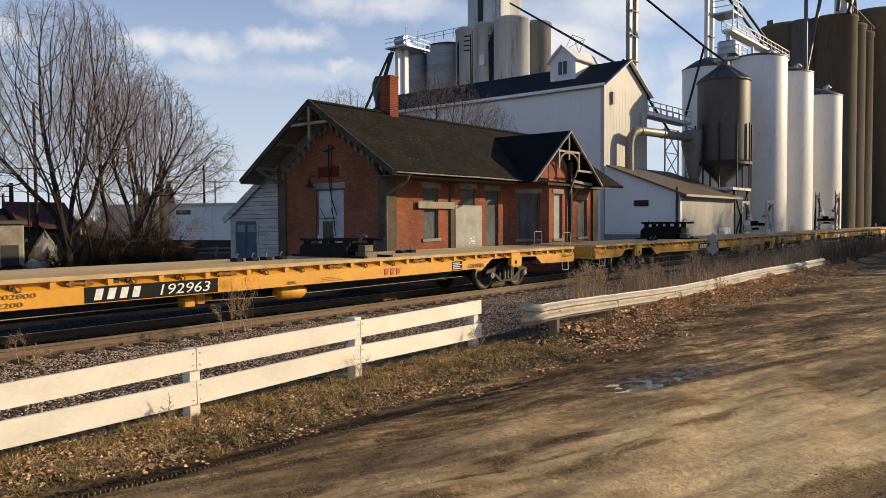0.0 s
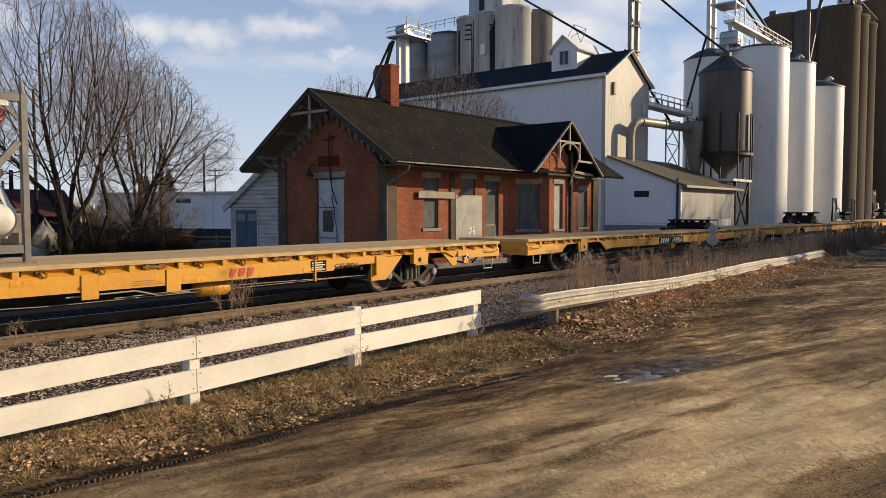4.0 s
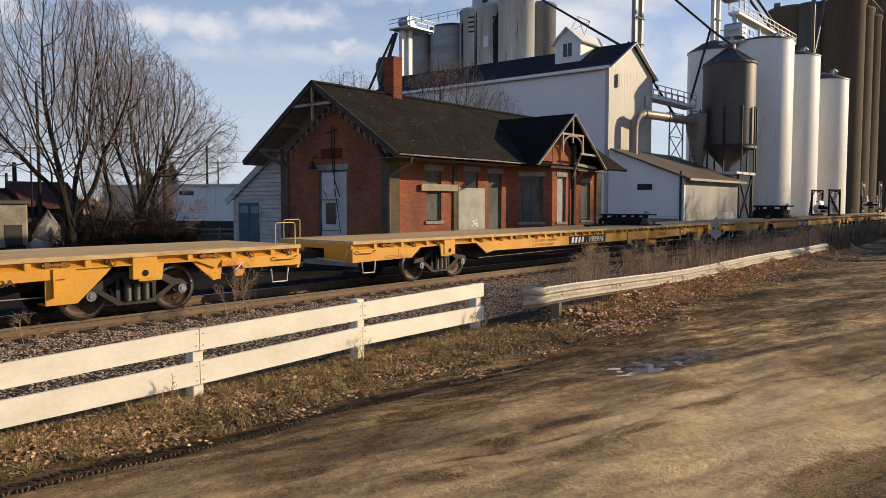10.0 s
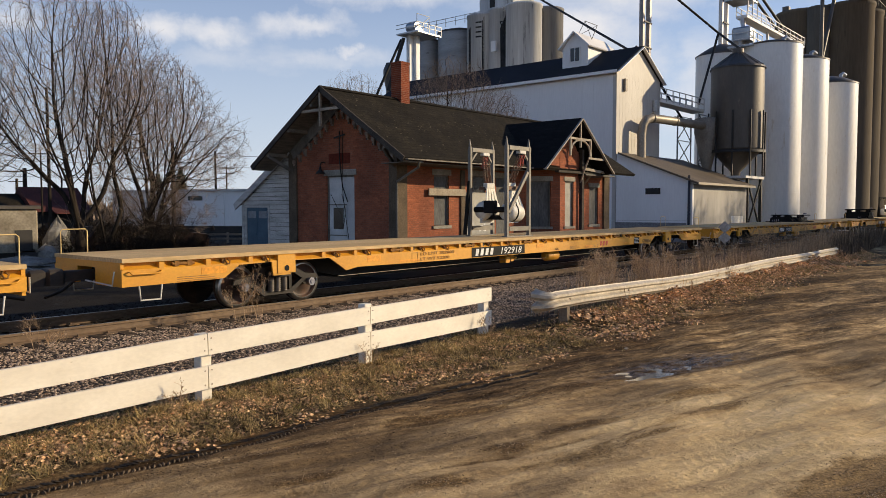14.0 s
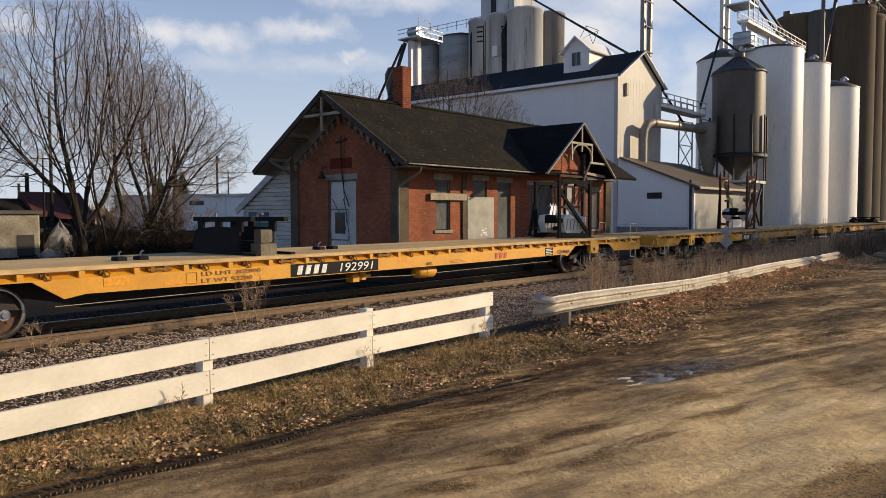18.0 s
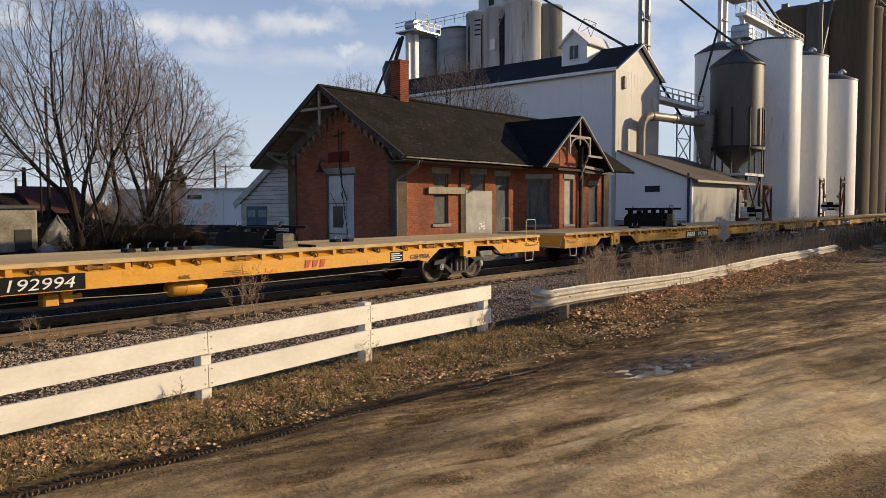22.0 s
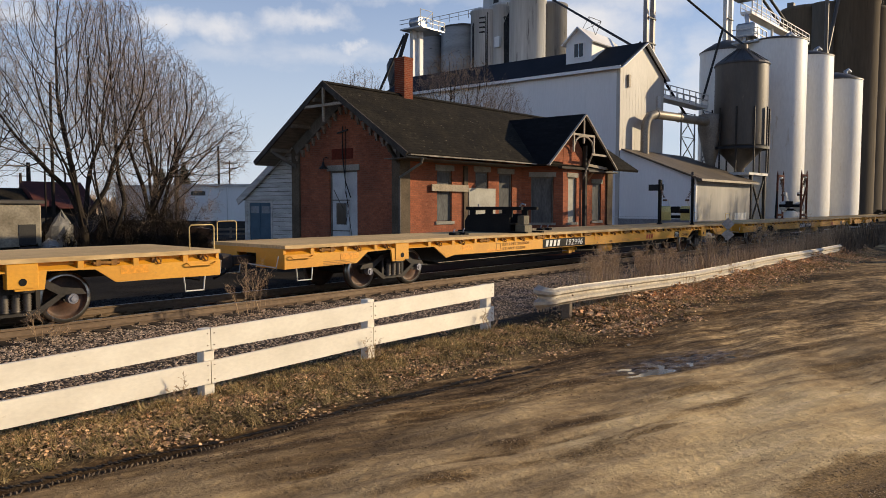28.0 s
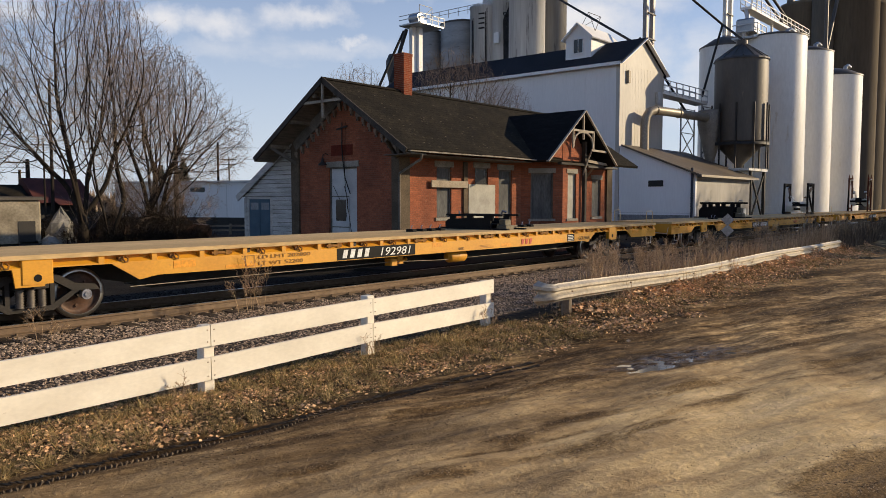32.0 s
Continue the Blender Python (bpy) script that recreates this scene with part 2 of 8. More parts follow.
dark_glass = mat("dark_glass", (0.012, 0.014, 0.018), None, 2, 18, 0.22, 0, 0.0)
chimney_brick = courses(mat("chimney_brick", (0.27, 0.07, 0.032), (0.19, 0.05, 0.026), 1.2, 25, 0.9, 0, 0.25), 0.215, 0.075, 0.006, (0.25, 0.16, 0.11), spin=(90, 0, 0))
black_iron = mat("black_iron", (0.02, 0.02, 0.02), (0.03, 0.027, 0.025), 2, 30, 0.6, 0.3, 0.1)
siding_white = mat("white_sheet_siding", (0.82, 0.81, 0.79), (0.74, 0.73, 0.71), 0.3, 8, 0.6, 0, 0.08, stretch=(1, 1, 0.2), grain=0.035)
# gable sheet: lower base colour than the side walls, with darker spots
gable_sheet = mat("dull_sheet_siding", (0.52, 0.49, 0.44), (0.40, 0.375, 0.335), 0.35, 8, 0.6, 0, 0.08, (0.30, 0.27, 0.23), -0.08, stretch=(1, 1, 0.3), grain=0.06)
tank_white = mat("white_tank_paint", (0.78, 0.77, 0.74), (0.68, 0.67, 0.64), 0.35, 6, 0.42, 0.0, 0.05, (0.50, 0.43, 0.32), 0.08, stretch=(1, 1, 0.3), grain=0.06)
galv = mat("galvanised", (0.42, 0.43, 0.44), (0.32, 0.33, 0.34), 0.8, 9, 0.42, 0.75, 0.06, stretch=(1, 1, 0.3), grain=0.08)
galv_dark = mat("weathered_galvanised", (0.118, 0.102, 0.085), (0.062, 0.054, 0.046), 0.5, 9, 0.5, 0.3, 0.06, (0.22, 0.18, 0.14), 0.0, stretch=(1, 1, 0.25), grain=0.1)
concrete = mat("stained_concrete", (0.66, 0.66, 0.65), (0.42, 0.42, 0.415), 0.45, 5, 0.9, 0, 0.2, (0.06, 0.06, 0.06), 0.22, stretch=(1, 1, 0.07), grain=0.12)
concrete_dim = mat("dim_concrete", (0.30, 0.295, 0.285), (0.19, 0.185, 0.18), 0.5, 5, 0.9, 0, 0.2, (0.05, 0.05, 0.05), 0.3, stretch=(1, 1, 0.07), grain=0.12)
black_soot = mat("black_soot", (0.02, 0.02, 0.022), (0.05, 0.05, 0.052), 1.5, 8, 0.95, 0, 0.1, (0.2, 0.2, 0.2), 0.0)
galv_dull = mat("dull_galvanised", (0.32, 0.325, 0.33), (0.22, 0.225, 0.23), 0.6, 9, 0.55, 0.45, 0.06, (0.05, 0.05, 0.05), 0.0, stretch=(0.3, 0.3, 1.5), grain=0.1)
concrete_brown = mat("brown_concrete", (0.155, 0.125, 0.090), (0.085, 0.069, 0.051), 0.2, 4, 0.9, 0, 0.2, (0.05, 0.045, 0.04), 0.05, stretch=(1, 1, 0.12), grain=0.12)
steel_dark = mat("dark_steel", (0.016, 0.015, 0.014), (0.028, 0.024, 0.02), 2, 18, 0.65, 0.2, 0.15)
steel_pale = mat("pale_steel", (0.62, 0.61, 0.59), (0.50, 0.49, 0.47), 1, 18, 0.5, 0.1, 0.08)
shed_roof_m = mat("tan_metal_roof", (0.17, 0.13, 0.088), (0.10, 0.077, 0.052), 0.6, 9, 0.6, 0.2, 0.08, stretch=(3, 0.3, 1))
yellow = mat("yellow_rail_paint", (0.70, 0.33, 0.02), (0.60, 0.27, 0.018), 0.9, 16, 0.55, 0, 0.1, (0.42, 0.20, 0.05), -0.1, stretch=(1, 1, 1.6), grain=0.08)
yellow_new = mat("fresh_yellow_patch", (0.80, 0.33, 0.010), (0.74, 0.30, 0.010), 2, 16, 0.5, 0, 0.05)
deck_m = mat("worn_deck", (0.68, 0.49, 0.255), (0.54, 0.375, 0.185), 0.5, 12, 0.8, 0, 0.2, (0.30, 0.17, 0.08), 0.0, stretch=(0.25, 2.2, 1))
rail_brown = mat("rusty_rail", (0.16, 0.105, 0.065), (0.20, 0.14, 0.09), 0.7, 20, 0.7, 0.3, 0.15, stretch=(0.5, 1, 1))
rail_shine = mat("bright_railhead", (0.55, 0.55, 0.55), (0.45, 0.45, 0.45), 1, 20, 0.3, 1.0, 0.03)
tie_m = mat("creosote_timber", (0.05, 0.038, 0.03), (0.085, 0.065, 0.05), 2, 22, 0.95, 0, 0.4, rnd=0.3)
truck_m = mat("cast_truck_steel", (0.020, 0.017, 0.015), (0.04, 0.032, 0.026), 2.5, 24, 0.65, 0.3, 0.2)
wheel_m = mat("rusty_wheel_plate", (0.13, 0.062, 0.036), (0.04, 0.027, 0.021), 2.2, 20, 0.6, 0.3, 0.12)
tread_m = mat("bright_tread", (0.5, 0.49, 0.47), None, 1, 20, 0.3, 1.0, 0.0)
spring_m = mat("spring_steel", (0.16, 0.14, 0.12), (0.10, 0.085, 0.07), 4, 30, 0.55, 0.4, 0.1)
bearing_m = mat("bearing_steel", (0.36, 0.36, 0.40), (0.16, 0.16, 0.19), 6, 30, 0.4, 0.7, 0.1)
black_paint = mat("black_panel", (0.005, 0.005, 0.005), (0.009, 0.009, 0.009), 2, 16, 0.6, 0, 0.05)
black_paint.node_tree.nodes["Principled BSDF"].inputs["Specular IOR Level"].default_value = 0.15
fitting_m = mat("rusty_yellow_fitting", (0.34, 0.17, 0.045), (0.20, 0.10, 0.04), 6, 24, 0.75, 0.1, 0.2)
hoop_m = mat("pale_hoop_paint", (0.72, 0.52, 0.22), (0.66, 0.46, 0.17), 3, 18, 0.6, 0, 0.0)
letter_white = mat("white_lettering", (0.80, 0.79, 0.76), (0.7, 0.69, 0.66), 3, 16, 0.6, 0, 0.0)
letter_red = mat("red_marking", (0.55, 0.06, 0.02), (0.48, 0.07, 0.03), 3, 16, 0.6, 0, 0.0)
letter_faded = mat("faded_stencil", (0.34, 0.17, 0.03), (0.28, 0.14, 0.03), 3, 16, 0.7, 0, 0.0)
letter_dark = mat("dark_stencil", (0.12, 0.07, 0.02), None, 3, 16, 0.7, 0, 0.0)
rack_grey = mat("rack_grey", (0.22, 0.20, 0.17), (0.14, 0.13, 0.11), 2, 18, 0.6, 0.2, 0.12, (0.2, 0.12, 0.07), 0.0, grain=0.12)
rack_pale = mat("rack_pale", (0.52, 0.485, 0.43), (0.40, 0.37, 0.325), 2, 18, 0.6, 0.1, 0.12, (0.2, 0.12, 0.07), 0.0, grain=0.12)
rack_black = mat("rack_black", (0.007, 0.0065, 0.0065), (0.012, 0.011, 0.010), 2, 18, 0.8, 0.0, 0.1)
rack_black.node_tree.nodes["Principled BSDF"].inputs["Specular IOR Level"].default_value = 0.2
rack_rust = mat("rack_rust", (0.16, 0.055, 0.03), (0.11, 0.04, 0.025), 2, 18, 0.75, 0.2, 0.15)
cast_white = mat("white_fitting", (0.70, 0.68, 0.62), (0.58, 0.56, 0.50), 2, 18, 0.6, 0, 0.08, grain=0.1)
cast_yellow = mat("yellow_fitting", (0.68, 0.60, 0.24), (0.58, 0.50, 0.19), 2, 18, 0.6, 0, 0.08)
chain_rust = mat("chain_rust", (0.20, 0.12, 0.08), (0.13, 0.08, 0.055), 4, 30, 0.7, 0.4, 0.1)
chain_red = mat("red_chain", (0.45, 0.05, 0.03), None, 4, 30, 0.6, 0.2, 0.1)
galv_rail = mat("guard_rail_zinc", (0.52, 0.465, 0.375), (0.42, 0.37, 0.30), 1.2, 14, 0.6, 0.3, 0.08, (0.30, 0.22, 0.15), 0.0)
post_wood = mat("weathered_post", (0.26, 0.21, 0.16), (0.19, 0.15, 0.11), 2, 20, 0.9, 0, 0.3)
# bark is set very dark: the trunks' shade is in its colour
bark = mat("shade_dark_bark", (0.040, 0.031, 0.024), (0.022, 0.0175, 0.0135), 2.5, 16, 0.95, 0, 0.5, stretch=(1, 1, 0.3))
twig_m = mat("twig_bark", (0.40, 0.295, 0.21), (0.29, 0.215, 0.155), 1.5, 16, 0.95, 0, 0.0, isl=0.3)
weed_m = mat("dry_weed", (0.58, 0.41, 0.25), (0.36, 0.245, 0.15), 1.2, 16, 0.95, 0, 0.0, isl=0.45)
straw_m = mat("dry_grass", (0.52, 0.37, 0.16), (0.21, 0.145, 0.065), 2.6, 16, 0.95, 0, 0.0, (0.20, 0.175, 0.05), 0.3, isl=0.75)
leaf_m = mat("fallen_leaf", (0.60, 0.35, 0.18), (0.76, 0.50, 0.28), 5, 16, 0.9, 0, 0.0, isl=0.65)
stone_m = mat("ballast_stone", (0.34, 0.25, 0.175), (0.42, 0.32, 0.235), 2, 30, 0.95, 0, 0.0, (0.13, 0.085, 0.055), 0.05, isl=0.65)
red_roof = mat("red_roof", (0.11, 0.038, 0.031), (0.07, 0.028, 0.024), 0.8, 10, 0.8)
conifer = mat("conifer", (0.02, 0.035, 0.022), (0.03, 0.05, 0.03), 3, 16, 0.95, 0, 0)
# muddy base, lightened to stand in for brighter sky reflection
water_m = mat("puddle_water", (0.22, 0.205, 0.18), (0.13, 0.12, 0.10), 3, 5, 0.05, 0, 0.05)
water_m.node_tree.nodes["Principled BSDF"].inputs["IOR"].default_value = 1.8
tarp_white = mat("white_sheeting", (0.30, 0.285, 0.255), (0.14, 0.132, 0.12), 1.8, 12, 0.8, 0, 0.3, (0.10, 0.095, 0.09), 0.05)

# ---- mesh tools ----


class Form:
    """A mesh in the making: corners, faces, and which faces are smooth."""

    def __init__(self):
        self.v, self.f, self.s = [], [], []

    def face(self, *pts):
        n = len(self.v)
        self.v += [tuple(p) for p in pts]
        self.f.append(tuple(range(n, n + len(pts))))
        self.s.append(False)
        return self

    def box(self, x0, x1, y0, y1, z0, z1):
        n = len(self.v)
        self.v += [(x, y, z) for z in (z0, z1) for y in (y0, y1) for x in (x0, x1)]
        for q in ((0, 2, 3, 1), (4, 5, 7, 6), (0, 1, 5, 4), (2, 6, 7, 3), (0, 4, 6, 2), (1, 3, 7, 5)):
            self.f.append(tuple(n + i for i in q))
            self.s.append(False)
        return self

    def bbox(self, x0, x1, y0, y1, z0, z1, b=0.01):
        """A box with its upright and top edges bevelled."""
        n = len(self.v)
        ring = lambda i, z: [(x0 + i, y0 + b, z), (x0 + b, y0 + i, z), (x1 - b, y0 + i, z), (x1 - i, y0 + b, z), (x1 - i, y1 - b, z), (x1 - b, y1 - i, z), (x0 + b, y1 - i, z), (x0 + i, y1 - b, z)]
        self.v += ring(0, z0) + ring(0, z1 - b) + [(min(max(x, x0 + b), x1 - b), min(max(y, y0 + b), y1 - b), z1) for x, y, _ in ring(0, 0)]
        for r in (0, 8):
            for i in range(8):
                j = (i + 1) % 8
                self.f.append((n + r + i, n + r + j, n + r + 8 + j, n + r + 8 + i))
                self.s.append(False)
        self.f += [tuple(n + 16 + i for i in range(8)), tuple(n + i for i in range(7, -1, -1))]
        self.s += [False, False]
        return self

    def prism(self, poly, axis, a, b):
        """A flat outline drawn out along an axis. poly: pairs on the two other axes, in xyz order."""
        def at(p, c):
            q = list(p)
            q.insert("xyz".index(axis), c)
            return tuple(q)
        n, k = len(self.v), len(poly)
        self.v += [at(p, a) for p in poly] + [at(p, b) for p in poly]
        self.f += [tuple(range(n, n + k)), tuple(range(n + 2 * k - 1, n + k - 1, -1))]
        self.f += [(n + i, n + k + i, n + k + (i + 1) % k, n + (i + 1) % k) for i in range(k)]
        self.s += [False] * (k + 2)
        return self

    def beam(self, p, q, w, h=None, up=(0, 0, 1)):
        p, q = Vector(p), Vector(q)
        d = (q - p).normalized()
        u = Vector(up)
        if abs(d.dot(u)) > 0.95:
            u = Vector((0, 1, 0))
        a = d.cross(u).normalized() * w / 2
        c = a.cross(d).normalized() * (h or w) / 2
        n = len(self.v)
        self.v += [tuple(e + s * a + r * c) for e in (p, q) for s, r in ((-1, -1), (1, -1), (1, 1), (-1, 1))]
        for k in ((3, 2, 1, 0), (4, 5, 6, 7), (0, 1, 5, 4), (1, 2, 6, 5), (2, 3, 7, 6), (3, 0, 4, 7)):
            self.f.append(tuple(n + i for i in k))
            self.s.append(False)
        return self

    def tube(self, pts, radii, n=10, caps=True):
        """A round tube through the points."""
        pts = [Vector(p) for p in pts]
        if not isinstance(radii, (list, tuple)):
            radii = [radii] * len(pts)
        base = len(self.v)
        a = None
        for i, p in enumerate(pts):
            d = (pts[min(i + 1, len(pts) - 1)] - pts[max(i - 1, 0)]).normalized()
            if a is None:
                a = d.orthogonal().normalized()
            a = (a - d * a.dot(d)).normalized()
            c = d.cross(a)
            for j in range(n):
                t = 2 * math.pi * j / n
                self.v.append(tuple(p + radii[i] * (math.cos(t) * a + math.sin(t) * c)))
        for i in range(len(pts) - 1):
            for j in range(n):
                o, k = base + i * n, (j + 1) % n
                self.f.append((o + j, o + k, o + n + k, o + n + j))
                self.s.append(n > 5)
        if caps:
            m = len(self.v)
            last = base + (len(pts) - 1) * n
            self.v += self.v[base:base + n] + self.v[last:last + n]
            self.f += [tuple(range(m + n - 1, m - 1, -1)), tuple(range(m + n, m + 2 * n))]
            self.s += [False, False]
        return self

    def lathe(self, x, y, prof, n=32, smooth=True):
        """A round body about an upright axis; prof: pairs of radius and height."""
        base = len(self.v)
        for r, z in prof:
            self.v += [(x + r * math.cos(2 * math.pi * j / n), y + r * math.sin(2 * math.pi * j / n), z) for j in range(n)]
        for i in range(len(prof) - 1):
            for j in range(n):
                o, k = base + i * n, (j + 1) % n
                self.f.append((o + j, o + k, o + n + k, o + n + j))
                self.s.append(smooth)
        return self

    def moved(self, m):
        self.v = [tuple(m @ Vector(p)) for p in self.v]
        return self


def mesh_of(name, g, material):
    me = bpy.data.meshes.new(name)
    me.from_pydata(g.v, [], g.f)
    me.polygons.foreach_set("use_smooth", g.s)
    me.materials.append(material)
    me.update()
    return me


def part(name, g, material, parent, label=""):
    ob = new(name, mesh_of(name, g, material))
    ob.parent = parent
    if label:
        ob["label"] = label
    return ob


def thing(name, label, category, group="", at=(0, 0, 0), kind=""):
    ob = tagged(new(name), label, category, group, kind)
    ob.location = at
    ob.empty_display_size = 0.2
    return ob


def solo(name, g, material, label, category, group="", kind=""):
    return tagged(new(name, mesh_of(name, g, material)), label, category, group, kind)


def wall_grid(g, axis, at, thick, u0, u1, z0, z1, holes, top=None):
    """An upright wall with openings (u0, u1, z0, z1). axis: the axis that it stands across."""
    us = sorted({u0, u1, *[h[i] for h in holes for i in (0, 1)]})
    for a, b in zip(us, us[1:]):
        spans, z = [], z0
        for h in sorted((h for h in holes if h[0] <= a and h[1] >= b), key=lambda h: h[2]):
            if h[2] > z:
                spans.append((z, h[2]))
            z = h[3]
        spans.append((z, z1))
        for c, d in spans:
            if axis == "y":
                g.box(a, b, at, at + thick, c, d)
            else:
                g.box(at, at + thick, a, b, c, d)
    return g


RNG = np.random.default_rng(7)


def smooth(a, b, x):
    t = np.clip((x - a) / (b - a), 0, 1)
    return t * t * (3 - 2 * t)


def rut_y(x):
    """The wheel rut along the foot of the verge."""
    return 6.80 - 0.1025 * np.clip(x, 0, 11.5) + 0.015 * np.sin(x * 1.3)


# damp, gravelly and painted tree-shade spots of the lane: x, y, half length, half width
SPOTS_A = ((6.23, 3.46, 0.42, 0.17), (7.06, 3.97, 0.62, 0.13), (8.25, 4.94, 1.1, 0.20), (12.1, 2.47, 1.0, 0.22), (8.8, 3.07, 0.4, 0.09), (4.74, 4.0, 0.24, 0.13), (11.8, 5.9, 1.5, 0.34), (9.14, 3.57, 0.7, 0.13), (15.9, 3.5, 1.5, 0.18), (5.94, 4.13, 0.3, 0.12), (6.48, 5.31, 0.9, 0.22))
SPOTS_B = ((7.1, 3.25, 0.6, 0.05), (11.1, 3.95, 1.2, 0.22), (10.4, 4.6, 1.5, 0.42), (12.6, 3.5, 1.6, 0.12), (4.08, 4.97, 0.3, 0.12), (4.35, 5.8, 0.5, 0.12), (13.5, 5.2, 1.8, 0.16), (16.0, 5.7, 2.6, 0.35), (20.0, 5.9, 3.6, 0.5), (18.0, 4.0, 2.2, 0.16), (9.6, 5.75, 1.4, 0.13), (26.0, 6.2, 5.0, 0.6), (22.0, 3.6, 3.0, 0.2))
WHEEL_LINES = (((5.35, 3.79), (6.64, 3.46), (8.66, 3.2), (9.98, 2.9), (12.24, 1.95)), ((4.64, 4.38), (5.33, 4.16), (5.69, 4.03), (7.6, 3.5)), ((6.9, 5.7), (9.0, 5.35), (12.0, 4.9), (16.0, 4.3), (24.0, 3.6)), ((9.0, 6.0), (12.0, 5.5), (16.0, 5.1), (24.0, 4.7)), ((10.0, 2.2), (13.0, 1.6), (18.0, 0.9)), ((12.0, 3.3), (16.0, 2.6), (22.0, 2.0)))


def damp_and_shade(x, y):
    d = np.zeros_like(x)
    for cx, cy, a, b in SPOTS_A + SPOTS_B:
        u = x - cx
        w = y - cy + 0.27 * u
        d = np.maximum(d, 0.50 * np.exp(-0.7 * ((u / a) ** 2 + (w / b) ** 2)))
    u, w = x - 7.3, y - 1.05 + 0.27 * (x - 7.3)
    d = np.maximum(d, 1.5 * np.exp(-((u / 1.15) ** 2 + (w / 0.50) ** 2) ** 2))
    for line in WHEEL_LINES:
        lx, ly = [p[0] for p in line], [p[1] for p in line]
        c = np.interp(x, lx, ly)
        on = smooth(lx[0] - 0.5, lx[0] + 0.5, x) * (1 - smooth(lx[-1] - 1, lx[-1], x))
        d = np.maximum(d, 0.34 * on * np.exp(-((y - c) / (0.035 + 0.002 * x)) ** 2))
    # the rut's dark line holds its shadow as well as damp
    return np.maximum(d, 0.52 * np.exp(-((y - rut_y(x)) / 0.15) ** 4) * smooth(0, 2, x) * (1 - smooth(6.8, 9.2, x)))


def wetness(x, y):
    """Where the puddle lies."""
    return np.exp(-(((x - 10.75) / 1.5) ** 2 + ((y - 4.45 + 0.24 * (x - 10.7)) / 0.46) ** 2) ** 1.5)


def ground_height(x, y):
    """Dirt yard at 0, a low ballast bed under the track."""
    h = 0.11 * smooth(9.0, 11.8, y) * (1 - smooth(16.2, 18.0, y))
    near = np.exp(-((x - 12) / 30) ** 2) * (1 - smooth(6.0, 7.5, y)) * smooth(-3, 1, y)
    lane = y + 0.36 * x
    h = h + near * (0.009 * np.sin(lane * 9.1 + 0.8 * np.sin(x * 0.9)) + 0.007 * np.sin(lane * 17.0 + 1.1 * np.sin(1.7 * x) + 2) + 0.005 * np.sin(lane * 31.0 + 2.2 * np.sin(2.1 * x)))
    h = h - 0.03 * np.exp(-((y - rut_y(x)) / 0.13) ** 2) * smooth(0, 2, x) * (1 - smooth(7.2, 9.2, x))
    h = h + near * (0.018 * np.sin(x * 1.3 - y * 4.2 + np.sin(x * 0.5)) + 0.012 * np.sin(2.9 * x + 1.7 * y))
    berm = 7.45 + 0.032 * (x - 12)
    h = h + 0.22 * np.exp(-((y - berm) / 0.85) ** 2) * smooth(11.2, 13.5, x) * (1 - smooth(60, 80, x))
    h = h + 0.05 * np.exp(-((y - 7.6) / 0.6) ** 2) * (1 - smooth(10.5, 12.5, x))
    wet = wetness(x, y)
    lump = 0.0
    rng = random.Random(12)
    for k in range(18):
        a, q = rng.uniform(0, 3.14), 6.283 / rng.uniform(0.14, 0.75)
        lump = lump + 0.45 * np.sin(q * (0.55 * math.cos(a) * x + math.sin(a) * y) + rng.uniform(0, 6.3))
    return h * (1 - 0.9 * wet) - 0.030 * wet + wet * 0.0095 * lump


# ---- ground, one sheet to the horizon ----
gx = np.unique(np.concatenate([np.linspace(8.6, 12.8, 100), np.linspace(-1, 26, 300), np.linspace(26, 130, 80), np.linspace(-60, -1, 40), np.array([-3000, -1200, -500, -200, -100, 200, 400, 900, 2000, 3500])]))
gy = np.unique(np.concatenate([np.linspace(3.6, 5.4, 70), np.linspace(0.5, 9, 190), np.linspace(9, 40, 60), np.linspace(-60, 0.5, 30), np.array([60, 90, 150, 300, 700, 1500, 3500, -150, -400, -1200, -3000])]))
XX, YY = np.meshgrid(gx, gy)
ZZ = ground_height(XX, YY)
gme = bpy.data.meshes.new("ground")
nx = len(gx)
gme.from_pydata(np.stack([XX, YY, ZZ], -1).reshape(-1, 3).tolist(), [], [(j * nx + i, j * nx + i + 1, (j + 1) * nx + i + 1, (j + 1) * nx + i) for j in range(len(gy) - 1) for i in range(nx - 1)])
gme.attributes.new("damp", "FLOAT", "POINT").data.foreach_set("value", damp_and_shade(XX, YY).ravel().astype(np.float32))
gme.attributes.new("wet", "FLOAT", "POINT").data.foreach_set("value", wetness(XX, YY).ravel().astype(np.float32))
gme.polygons.foreach_set("use_smooth", [True] * len(gme.polygons))


